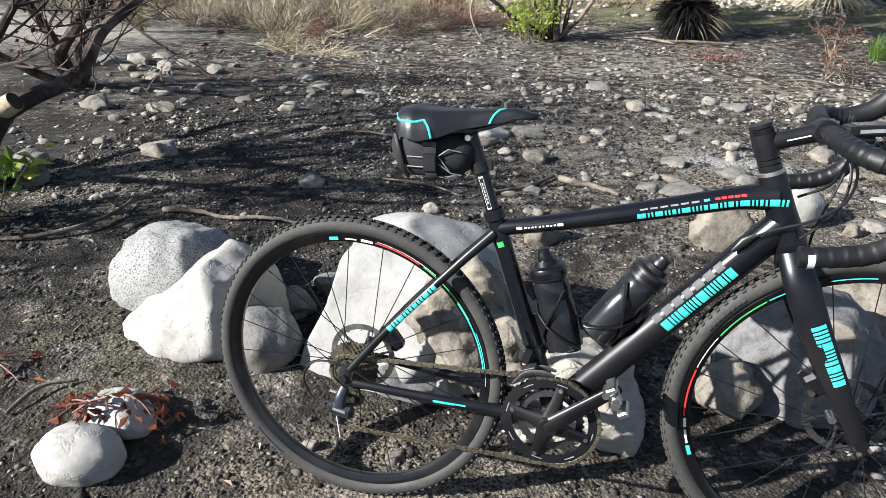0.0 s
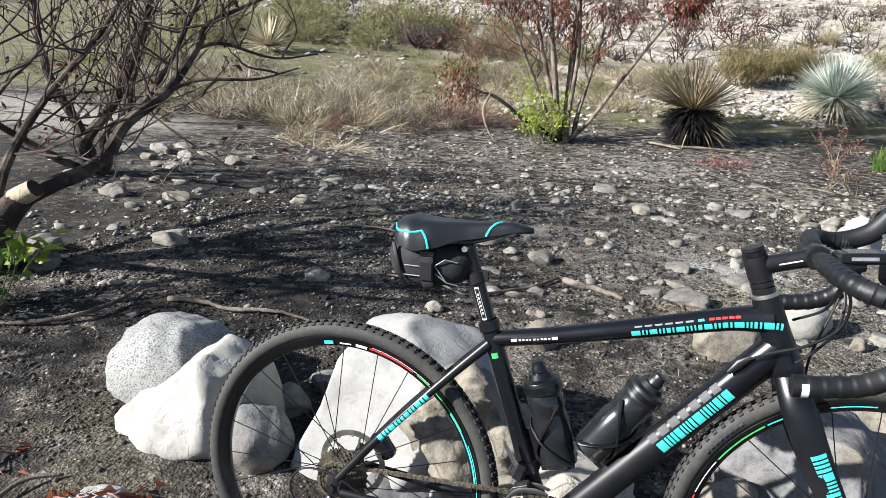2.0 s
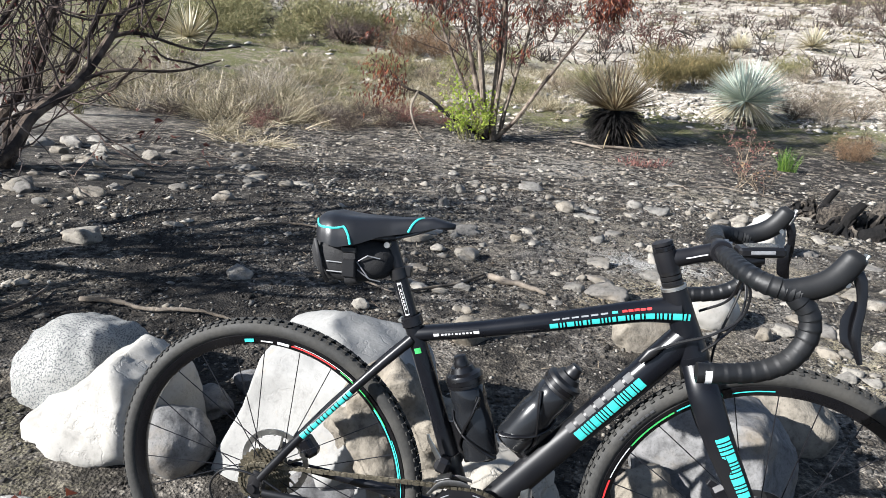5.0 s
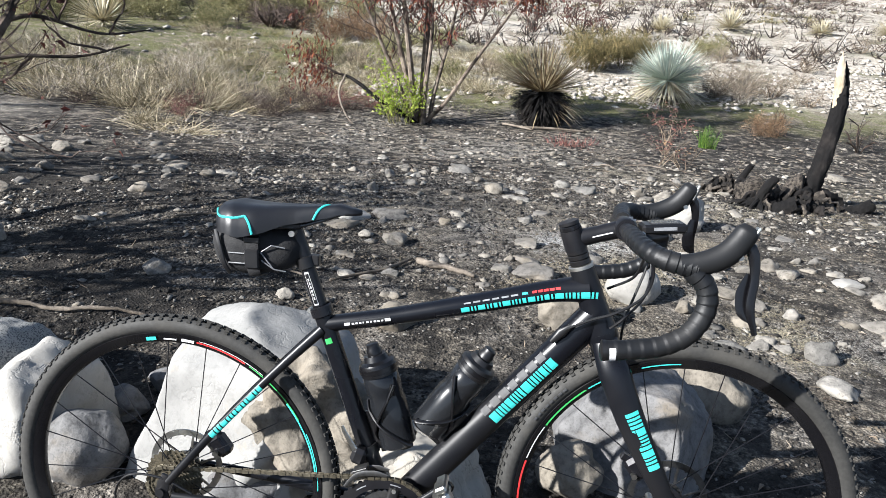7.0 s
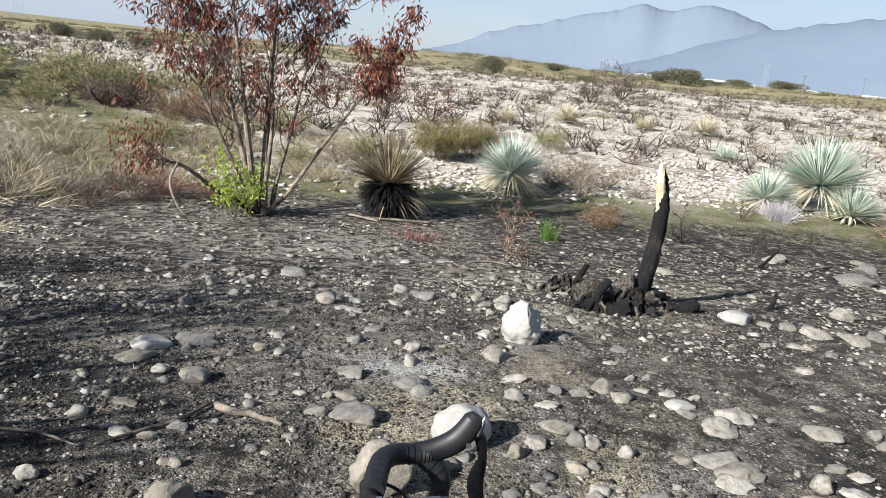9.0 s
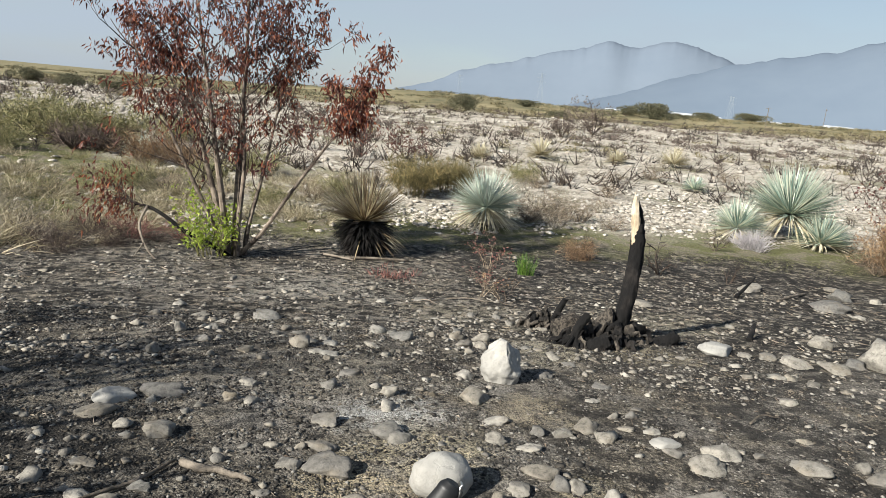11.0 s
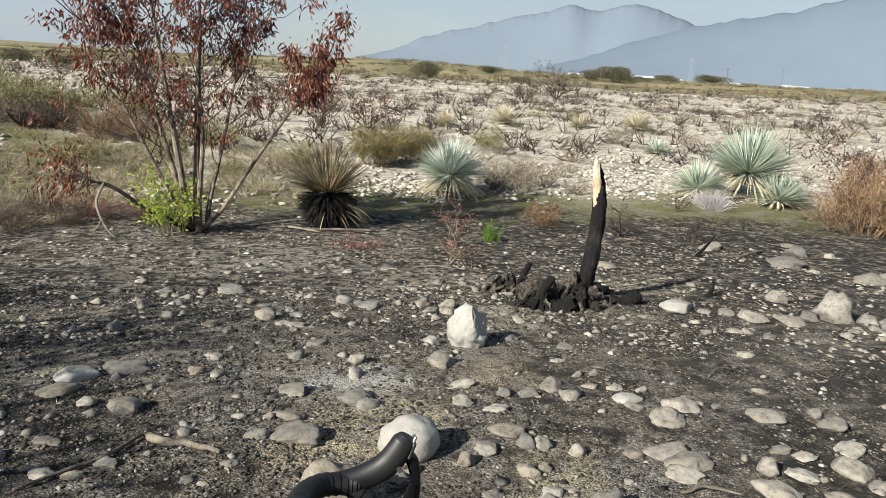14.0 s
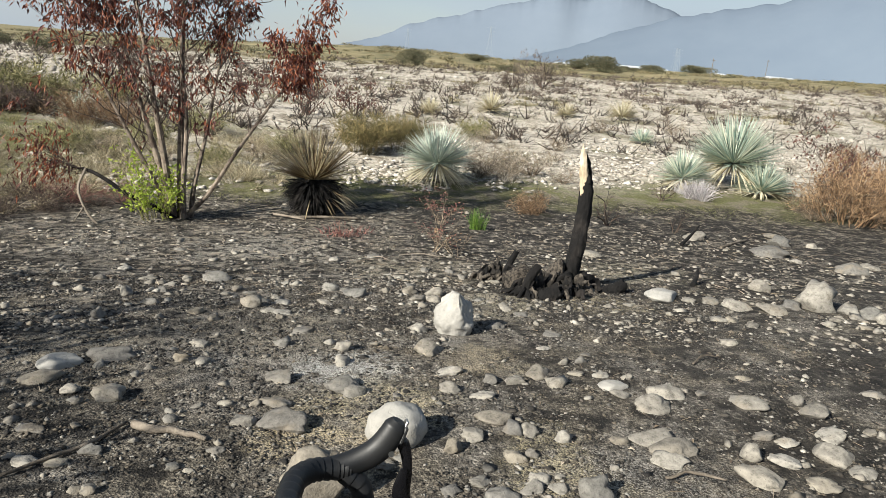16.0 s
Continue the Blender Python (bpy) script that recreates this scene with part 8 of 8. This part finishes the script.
def char_stub(x, y, h, r, seed, label):
    th = thing("burnt_stub", label, "stump", pose(x, y, height(x, y) - 0.04))
    rng = random.Random(seed)
    mb = Mesh()
    tube(mb, smooth_line([(0, 0, 0), (rng.gauss(0, 0.03), 0, h * 0.5), (rng.gauss(0.05, 0.03), 0, h)], 6), [r * 1.3, r, r * 0.95, r * 0.8], 14)
    for v in mb.v[0]:
        v += np.array([0.3, 0.3, 0.4]) * r * noise.noise(Vector(v) * 30 + Vector((seed, 0, 0)))
    part("post", mb, CHAR, th)
    for k in range(14):
        a = rng.uniform(0, 6.28)
        l = rng.uniform(0.12, 0.3)
        q = Mesh()
        tube(q, smooth_line([(0, 0, h * 0.3), (l * 0.5 * math.cos(a), l * 0.5 * math.sin(a), h * 0.25), (l * math.cos(a), l * math.sin(a), 0.01)], 5), [r * 0.45, r * 0.4, r * 0.12], 8)
        for v in q.v[0]:
            v += np.array([0.035, 0.035, 0.04]) * noise.noise(Vector(v) * 20) + np.array([0.018, 0.018, 0.018]) * noise.noise(Vector(v) * 50)
        part("root", q, CHAR, th)


def root_crown(x0, y0, w, h, count, seed, label):
    rng = random.Random(seed)
    th = thing("burnt_root_crown", label, "roots", pose(x0, y0, height(x0, y0) - 0.03))
    for k in range(count):
        a, d = rng.uniform(0, 6.28), rng.random() ** 0.6
        c = np.array([w * d * math.cos(a), w * 0.6 * d * math.sin(a), 0.0])
        e = c + np.array([rng.gauss(0, 0.4 * w), rng.gauss(0, 0.3 * w), 0])
        q = Mesh()
        top = h * rng.uniform(0.25, 1.0) * (1.1 - 0.6 * d)
        tube(q, smooth_line([c - (0, 0, 0.03), c * 0.7 + e * 0.3 + (0, 0, top), c * 0.3 + e * 0.7 + (rng.gauss(0, 0.03), 0, top * 0.9), e + (0, 0, 0.0)], 6), [rng.uniform(0.012, 0.03), rng.uniform(0.015, 0.034), 0.016, 0.006], 8)
        for v in q.v[0]:
            v += np.array([0.03, 0.03, 0.03]) * noise.noise(Vector(v) * 17 + Vector((k, 0, 0))) + np.array([0.012, 0.012, 0.012]) * noise.noise(Vector(v) * 50 + Vector((k, 3, 0)))
        part("root", q, ROOTGREY if k % 3 else CHAR, th)


root_crown(3.0, 5.14, 0.32, 0.24, 70, 33, "gnarled mass of charred roots beside the stump")
root_crown(2.7, 5.86, 0.2, 0.22, 40, 34, "small gnarled heap of charred roots")
char_stub(2.77, 5.02, 0.33, 0.045, 3, "short charred stub rising from burnt roots")
char_stub(2.84, 5.86, 0.34, 0.035, 7, "thin charred stub on burnt soil")
char_stub(2.9, 4.9, 0.1, 0.08, 8, "low crumbled charred wood")
char_stub(3.75, 5.25, 0.12, 0.07, 9, "low charred root end")


def stick(name, pts, radii, mat, label):
    mb = Mesh()
    line = [np.array((x, y, height(x, y) + dz)) for x, y, dz in pts]
    o = line[0].copy()
    tube(mb, smooth_line([p - o for p in line], 6), radii, 8)
    for v in mb.v[0]:
        v += np.array([0.006, 0.006, 0.004]) * noise.noise(Vector(v + o) * 25)
    me = mb.data(name)
    return thing(name, label, "branch", Matrix.Translation(o), me, mat, group="fallen wood")


stick("branch", [(-1.49, 1.2, 0.015), (-1.3, 1.22, 0.03), (-1.16, 1.19, 0.02), (-0.95, 1.24, 0.02), (-0.76, 1.24, 0.01)], [0.012, 0.011, 0.01, 0.008, 0.006], DRIFT, "crooked tan branch lying on black soil")
stick("branch", [(-1.95, 0.72, 0.01), (-1.8, 0.78, 0.02), (-1.68, 0.9, 0.03), (-1.66, 1.08, 0.03), (-1.7, 1.25, 0.02)], [0.007, 0.011, 0.011, 0.008, 0.005], BARK, "dark crooked branch lying on black soil")
stick("branch", [(-0.2, 1.86, 0.01), (-0.04, 2.02, 0.015), (0.05, 2.1, 0.02), (0.13, 2.26, 0.015)], [0.006, 0.009, 0.009, 0.006], DRIFT, "thin grey branch lying on burnt soil")
stick("branch", [(0.16, 2.25, 0.015), (0.25, 2.19, 0.02), (0.33, 2.17, 0.015), (0.48, 2.1, 0.012)], [0.017, 0.02, 0.015, 0.01], DRIFT, "short weathered branch lying on burnt soil")
stick("branch", [(0.6, 9.95, 0.03), (1.0, 10.02, 0.03), (1.6, 10.12, 0.03)], [0.025, 0.022, 0.018], DRIFT, "pale straight stick below the scorched yucca")
stick("branch", [(0.25, 10.2, 0.03), (0.5, 9.95, 0.05), (0.75, 9.8, 0.02)], [0.02, 0.018, 0.012], DRIFT, "pale bent stick below the scorched yucca")
stick("branch", [(4.75, 5.6, 0.01), (4.86, 5.74, 0.06), (4.97, 5.9, 0.13)], [0.03, 0.026, 0.016], CHAR, "charred stick on the soil")
stick("branch", [(6.4, 8.7, 0.02), (6.7, 9.0, 0.12), (6.9, 9.1, 0.3)], [0.03, 0.024, 0.012], CHAR, "charred forked stick on the soil")
stick("branch", [(7.0, 8.6, 0.01), (7.4, 8.9, 0.03), (8.0, 9.4, 0.02)], [0.02, 0.024, 0.016], DRIFT, "grey stick on the soil")
for i, (x, y, a, l) in enumerate(((1.35, 6.7, 20, 0.4), (1.6, 6.8, 50, 0.35), (1.9, 7.3, -15, 0.5), (1.5, 7.0, -40, 0.3), (-0.5, 0.35, 15, 0.3), (2.3, 1.68, -10, 0.25), (0.9, 6.2, 70, 0.3), (-1.4, 2.6, 10, 0.5), (-0.7, 1.9, -8, 0.45), (3.2, 3.0, 25, 0.3), (-1.0, -0.1, 60, 0.2))):
    c, s = math.cos(math.radians(a)), math.sin(math.radians(a))
    stick("twig", [(x, y, 0.012), (x + c * l * 0.5 - s * 0.03, y + s * l * 0.5 + c * 0.03, 0.03), (x + c * l, y + s * l, 0.012)], [0.006, 0.007, 0.004], DRIFT, "thin grey twig on the soil")


def leafy_vine(x, y, z, seed, n, reach, label, drop=0.0):
    rng = random.Random(seed)
    th = thing("dead_shoots", label, "twigs", pose(x, y, z))
    tw, lm, tips = Mesh(), Mesh(), []
    for k in range(n):
        a = rng.uniform(0, 6.28)
        branchy(tw, tips, (0, 0, 0), (math.cos(a), math.sin(a) * 0.6, rng.uniform(-0.25, 0.08)), reach * rng.uniform(0.4, 0.9), 0.003, 1, rng, 0.45, 2, 0.15, -0.3, 4, 4, 0.6)
    part("stalk", tw, MAROON, th)
    hang_leaves(lm, [(np.array([q[0], q[1], max(-drop, min(0.05, q[2]))]), d) for q, d in tips], rng, 1, 0.05, 0.022, 0.3, 0.02)
    part("leaves", lm, RED_LEAF, th, "curled dead red-brown leaves")


leafy_vine(-0.7, -0.08, 0.13, 61, 9, 0.11, "dead red-leaved shoots draped over a pale stone", 0.04)
leafy_vine(-1.2, 0.05, 0.05, 62, 7, 0.14, "dead red-leaved shoots on the soil", 0.04)
leafy_vine(-0.62, -0.02, 0.12, 63, 6, 0.09, "dead red-leaved shoots beside the stone", 0.06)


# dry leaves and crumbs of wood strewn over the soil
def litter():
    r = random.Random(71)
    mb = Mesh()
    for k in range(3400):
        x, y = r.uniform(-3.5, 6.0), -0.8 + 9.5 * r.random() ** 1.2
        if k > 1900:
            x, y = r.uniform(-5.5, 9.0), 5 + 7.5 * r.random()
        a = r.uniform(0, 6.28)
        if r.random() < 0.25:
            leaf(mb, (x, y, height(x, y) + 0.006), (math.cos(a), math.sin(a), r.uniform(0, 0.4)), (0, 0, 1), r.uniform(0.02, 0.045), 0.014, 0.3, 0.3)
        else:
            l = r.uniform(0.015, 0.06) * (2.2 if k > 1900 else 1)
            p = np.array((x, y, height(x, y) + 0.005))
            tube(mb, [p, p + np.array((math.cos(a) * l, math.sin(a) * l, r.uniform(0, 0.02)))], [0.0016, 0.001] if k <= 1900 else [0.0035, 0.002], 3, caps=False)
    thing("leaf_litter", "dry leaves, stalks and twigs strewn over the burnt soil", "litter", None, mb.data("leaf_litter", False), LITTER, kind="stuff")


LITTER = leafy_mat("strewn_stalks", (0.06, 0.04, 0.03), (0.22, 0.17, 0.12), (0.42, 0.36, 0.28), 0.85, 0.05)
litter()


# ---- the plain: burnt shrubs, scrub belt, far trees ----
BURNT = [twiggy_mesh("burnt_shrub", 300 + k, 1.15, 5, 2, 0.028, 0.75, 0.15)[0] for k in range(5)]
for me in BURNT:
    me.materials.append(YUCCA_CHAR)
rng = random.Random(40)
groves = [(lambda y: (y * rng.uniform(-0.55, 0.95), y))(18 + 46 * rng.random() ** 1.2) for _ in range(60)]
for k in range(190):
    gx, gy = groves[int(60 * rng.random() ** 1.4)]
    x, y = gx + rng.gauss(0, 1.6), max(17.5, gy + rng.gauss(0, 1.2))
    s = 0.25 + 0.75 * rng.random() ** 1.6
    plant("burnt_shrub", BURNT[rng.randrange(5)], x, y, "small black burnt shrub on pale ground", "shrub", None, (s, s, s * rng.uniform(0.7, 1.1)), rng.uniform(0, 360), "burnt shrubs on the plain")
for x, y, s in ((5.95, 10.4, 0.8), (7.0, 10.0, 0.55), (5.3, 12.2, 0.5), (8.3, 13.0, 0.6)):
    plant("burnt_shrub", BURNT[rng.randrange(5)], x, y, "thin black burnt sapling", "shrub", None, (s * 0.6, s * 0.6, s), rng.uniform(0, 360), "burnt shrubs on the plain")


def leafy_burnt(x, y, s, seed, label, mat, n=0.5, h=1.6):
    me, tips = twiggy_mesh("scorched_shrub", seed, h, 8, 3, 0.02, 0.6, 0.3)
    me.materials.append(TWIG)
    th = thing("scorched_shrub", label, "shrub", pose(x, y, height(x, y) - 0.03) @ Matrix.Diagonal((s, s, s, 1)))
    part("branch_spray", me, None, th)
    r = random.Random(seed)
    lm = Mesh()
    hang_leaves(lm, [t for t in tips if r.random() < n], r, 3, 0.11, 0.05, 1.0, 0.08)
    part("foliage", lm, mat, th, "withered leaves")


leafy_burnt(14.3, 13.2, 1.0, 401, "scorched shrub with withered dark leaves", DARK_LEAF, 0.5, 2.0)
leafy_burnt(13.0, 13.4, 0.9, 402, "scorched shrub with withered dark leaves", DARK_LEAF, 0.4, 2.0)
leafy_burnt(0.5, 24.0, 1.0, 403, "scorched shrub with dark red leaves", DARK_LEAF, 0.25)
leafy_burnt(2.2, 25.5, 1.1, 404, "scorched shrub with dark red leaves", DARK_LEAF, 0.25)
leafy_burnt(-1.6, 26.0, 1.1, 405, "scorched shrub with dark red leaves", DARK_LEAF, 0.25)
leafy_burnt(18.1, 52.0, 1.9, 406, "tall scorched bare brown shrub far off", FAR_BROWN, 0.35)
leafy_burnt(14.0, 46.0, 1.4, 407, "scorched brown shrub far off", FAR_BROWN, 0.4)
leafy_burnt(-8.0, 34.0, 1.3, 408, "scorched brown shrub far off", FAR_BROWN, 0.4)


def far_clump(name, label, category, n, where, size, mat, seed, flat=0.6, tufts=110):
    """Shrubs too far to tell apart: heaps of small leaf tufts, as one mesh."""
    r = np.random.default_rng(seed)
    mb = Mesh()
    for x, y in where(r, n):
        s = size(r, y)
        c = np.array([x, y, height(float(x), float(y))])
        lobes = r.normal(0, 1, (6, 3)) * np.array([0.34, 0.34, 0.12 * flat / 0.6]) * s
        q = lobes[r.integers(0, 6, tufts)] + r.normal(0, 1, (tufts, 3)) * np.array([0.17, 0.17, 0.12 * flat / 0.6]) * s
        q[:, 2] = np.abs(q[:, 2]) + 0.02 * s
        q += c
        d, e = r.normal(0, 0.034 * s, (tufts, 3)), r.normal(0, 0.034 * s, (tufts, 3))
        v = np.stack([q - d, q + e * 0.8, q + d, q - e], 1).reshape(-1, 3)
        mb.add(v, [(4 * i, 4 * i + 1, 4 * i + 2, 4 * i + 3) for i in range(tufts)])
    thing(name, label, category, None, mb.data(name, False), mat, kind="stuff")


def belt(r, n, y0=75, y1=330, a0=-0.7, a1=1.05):
    y = y0 + (y1 - y0) * r.random(n) ** 1.5
    return np.stack([y * r.uniform(a0, a1, n), y], 1)


def burnt_sticks():
    """Charred stems standing all over the plain, too many and far to count."""
    r = random.Random(55)
    mb = Mesh()
    for k in range(1000):
        y = 20 + 80 * r.random() ** 1.15
        x = y * r.uniform(-0.6, 1.0)
        z = height(x, y)
        s = r.uniform(0.35, 1.0)
        for j in range(9):
            d = (r.gauss(0, 0.7), r.gauss(0, 0.7), r.uniform(0.3, 1.1))
            strip(mb, (x + r.gauss(0, 0.2) * s, y + r.gauss(0, 0.2), z - 0.02), d, s * r.uniform(0.5, 1.1), 0.03 + 0.0006 * y, r.uniform(-0.3, 0.3), r, 2)
    thing("burnt_scrub", "black burnt shrub stems standing across the plain", "scrub", None, mb.data("burnt_scrub", False), YUCCA_CHAR, kind="stuff")


burnt_sticks()
far_clump("far_scrub", "ochre and olive scrub belt across the plain", "scrub", 1000, lambda r, n: belt(r, n), lambda r, y: r.uniform(0.9, 1.9) * (0.7 + y / 260), FAR_OCHRE, 50, 0.35)
far_clump("far_scrub", "dark green scrub belt across the plain", "scrub", 320, lambda r, n: belt(r, n, 110, 400), lambda r, y: r.uniform(1.0, 2.2) * (0.7 + y / 260), FAR_GREEN, 51, 0.35)
far_clump("brown_scrub", "brown-grey bare scrub scattered over the plain", "scrub", 300, lambda r, n: belt(r, n, 42, 95, -0.6, 1.0), lambda r, y: r.uniform(0.5, 1.3), FAR_BROWN, 56, 0.5, 150)
far_clump("mid_scrub", "low dusty scrub scattered over the plain", "scrub", 170, lambda r, n: belt(r, n, 34, 80, -0.6, 1.0), lambda r, y: r.uniform(0.4, 0.9), FAR_OCHRE, 52, 0.5)


def far_tree(x, y, w, h, label, seed, mat=FAR_GREEN):
    r = random.Random(seed)
    th = thing("far_tree", label, "tree", pose(x, y, height(x, y) - 0.1), group="far trees")
    tr, tips, cr = Mesh(), [], Mesh()
    for k in range(5):
        branchy(tr, tips, (r.gauss(0, 0.1), r.gauss(0, 0.1), 0), (r.gauss(0, 0.7), r.gauss(0, 0.7), 1), h * 0.45, h * 0.03, 1, r, 0.6, 3, 0.15, 0.2, 5, 4, 0.5)
    part("trunk", tr, BARK, th)
    lobes = [(r.gauss(0, 0.24) * w, r.gauss(0, 0.22) * w, h * r.uniform(0.3, 0.72), r.uniform(0.18, 0.34) * w) for _ in range(14)]
    for k in range(5200):
        lx, ly, lz, lr = lobes[r.randrange(14)]
        d = unit((r.gauss(0, 1), r.gauss(0, 1), r.gauss(0, 1)))
        p = np.array((lx, ly, lz)) + d * lr * r.uniform(0.6, 1.05) * np.array([1, 1, 0.62 * h / w + 0.2])
        if p[2] < 0.05 * h:
            continue
        leaf(cr, p, d + np.array([r.gauss(0, 0.5), r.gauss(0, 0.5), r.gauss(0, 0.5)]), (r.gauss(0, 1), r.gauss(0, 1), 1), 0.055 * w * r.uniform(0.5, 1), 0.026 * w, 0.2, 0.2)
    part("crown", cr, mat, th)


for i, (x, y, w, h) in enumerate(((11.6, 79, 3.0, 2.6), (49, 112, 6.0, 3.0), (44, 114, 3.5, 2.0), (22, 78, 2.4, 1.0), (-32, 70, 2.6, 1.5), (-37, 66, 2.8, 1.5), (-25, 62, 2.2, 1.1), (-29, 52, 2.4, 1.6), (-20, 58, 2.0, 1.0), (66, 150, 5, 1.8), (80, 170, 6, 2), (150, 260, 10, 3), (120, 240, 9, 2.8), (30, 130, 3.4, 1.4))):
    far_tree(x, y, w, h, "dark green bushy tree far across the plain", 500 + i)


# lattice pylons and poles towards the foothills
def pylon(x, y, h, label):
    th = thing("pylon", label, "pylon", pose(x, y, height(x, y)), group="far pylons")
    w = h * 0.11
    for sx in (-1, 1):
        for sy in (-1, 1):
            part("leg", tube(Mesh(), [(sx * w, sy * w, 0), (sx * w * 0.25, sy * w * 0.25, h * 0.7), (sx * w * 0.12, sy * w * 0.12, h)], [h * 0.0026], 5), GREYSTEEL, th)
    for k in range(7):
        a, b = k / 7, (k + 1) / 7
        wa, wb = w * (1 - 0.88 * a), w * (1 - 0.88 * b)
        part("brace", tube(Mesh(), [(-wa, -wa, a * h), (wb, -wb, b * h)], [h * 0.0016], 4), GREYSTEEL, th)
        part("brace", tube(Mesh(), [(wa, -wa, a * h), (-wb, -wb, b * h)], [h * 0.0016], 4), GREYSTEEL, th)
    for k in (0.72, 0.84, 0.95):
        part("cross_arm", tube(Mesh(), [(-w * 1.3, 0, k * h), (0, 0, k * h + 0.02 * h), (w * 1.3, 0, k * h)], [h * 0.003], 5), GREYSTEEL, th)


# steel colour tinted blue-grey to stand in for distance haze
GREYSTEEL = plain_mat("haze_tinted_grey_steel", (0.2, 0.235, 0.27), 0.7, 0, 0.1, 5, 0.0)
for x, y, h in ((170, 700, 33), (110, 900, 33), (440, 820, 34), (465, 860, 34), (-330, 640, 34)):
    pylon(x, y, h, "grey lattice power pylon far off in haze")
for x, y, h in ((58, 95, 3.6), (105, 150, 5)):
    th = thing("utility_pole", "thin pale utility pole on the plain", "pole", pose(x, y, height(x, y) - 0.2), group="utility poles")
    part("pole", tube(Mesh(), [(0, 0, 0), (0, 0, h)], [0.06, 0.045], 8), DRIFT, th)
    part("cross_bar", block(Mesh(), (0, 0, h * 0.93), (0.8, 0.06, 0.06)), DRIFT, th)

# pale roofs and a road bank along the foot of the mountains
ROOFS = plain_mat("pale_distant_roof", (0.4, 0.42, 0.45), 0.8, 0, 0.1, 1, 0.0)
# far trees: bluish distance haze mixed into the base colour
TOWN = plain_mat("haze_tinted_tree_line", (0.13, 0.17, 0.18), 0.9, 0, 0.2, 0.5, 0.0)
rng = random.Random(90)
for k in range(60):
    a = radians(rng.uniform(20, 52))
    d = rng.uniform(900, 1700)
    x, y = d * math.sin(a), d * math.cos(a)
    w, dd, h = rng.uniform(14, 60), rng.uniform(8, 18), rng.uniform(3, 6)
    th = thing("distant_building", "low pale building in the hazy valley", "building", pose(x, y, height(x, y), 0, 0, rng.uniform(-20, 20)), group="buildings in the valley")
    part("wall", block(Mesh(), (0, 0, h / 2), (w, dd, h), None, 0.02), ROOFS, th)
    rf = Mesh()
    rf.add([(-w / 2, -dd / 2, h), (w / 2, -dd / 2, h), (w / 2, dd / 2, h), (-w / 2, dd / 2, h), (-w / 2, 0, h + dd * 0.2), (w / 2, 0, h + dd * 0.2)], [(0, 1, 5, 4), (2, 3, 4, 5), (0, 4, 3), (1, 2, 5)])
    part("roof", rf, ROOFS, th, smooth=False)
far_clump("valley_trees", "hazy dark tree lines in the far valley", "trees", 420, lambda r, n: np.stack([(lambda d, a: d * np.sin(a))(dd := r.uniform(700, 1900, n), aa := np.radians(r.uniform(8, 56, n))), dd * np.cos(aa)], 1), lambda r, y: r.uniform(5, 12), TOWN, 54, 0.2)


# ---- distance: mountains, their haze put into the colour ----
# the blue-grey base colour stands in for the haze of distance
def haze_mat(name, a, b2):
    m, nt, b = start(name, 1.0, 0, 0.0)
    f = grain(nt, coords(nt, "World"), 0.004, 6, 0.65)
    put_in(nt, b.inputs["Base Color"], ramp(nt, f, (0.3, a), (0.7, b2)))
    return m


def mountains(az_k, ht_k, r0, mat, label, seed):
    azs, rs = np.linspace(az_k[0], az_k[-1], 340), np.linspace(r0, r0 + 1400, 14)
    v = []
    for r in rs:
        k = (r - r0) / 1400
        prof = math.sin(math.pi * min(1, k / 0.5) / 2) if k < 0.5 else 1 - 1.2 * (k - 0.5)
        for a in azs:
            x, y = r * math.sin(radians(a)), r * math.cos(radians(a))
            n = noise.fractal(Vector((x, y, seed)) * 0.0012, 0.9, 2.1, 6)
            h = sum(float(np.interp(a + d, az_k, ht_k)) for d in (-0.6, -0.3, 0, 0.3, 0.6)) / 5 * (r0 + 700)
            h += 0.006 * r0 * noise.fractal(Vector((a * 0.35, 1.7 + seed, 0)), 0.8, 2.1, 5) * min(1, h / 150) * prof ** 8
            v.append((x, y, -5 + h * prof + 0.003 * h * n))
    w = len(azs)
    f = [(j * w + i, (j + 1) * w + i, (j + 1) * w + i + 1, j * w + i + 1) for j in range(len(rs) - 1) for i in range(w - 1)]
    mb = Mesh()
    mb.add(v, f)
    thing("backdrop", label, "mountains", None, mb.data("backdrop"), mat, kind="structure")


mountains([14, 18, 23, 28.2, 30.5, 33, 36.5, 38.8, 45, 55, 70, 90, 110], [0.0, 0.022, 0.053, 0.0826, 0.0906, 0.0993, 0.1124, 0.121, 0.137, 0.145, 0.13, 0.1, 0.03], 2500, haze_mat("haze_tinted_mountain", (0.106, 0.134, 0.175), (0.118, 0.147, 0.187)), "blue-grey hazy mountain flank on the horizon", 3)
mountains([-8, -2, 0.4, 4, 7.6, 10.3, 14.3, 17.8, 19.1, 20.3, 21.3, 23.4, 25.1, 26.9, 28.2, 33, 40], [0, 0.0, 0.006, 0.0223, 0.0482, 0.063, 0.0789, 0.0949, 0.0995, 0.0912, 0.0955, 0.1038, 0.0998, 0.0896, 0.081, 0.05, 0.0], 4400, haze_mat("paler_haze_tinted_mountain", (0.122, 0.15, 0.19), (0.132, 0.16, 0.2)), "pale hazy far mountain range", 8)
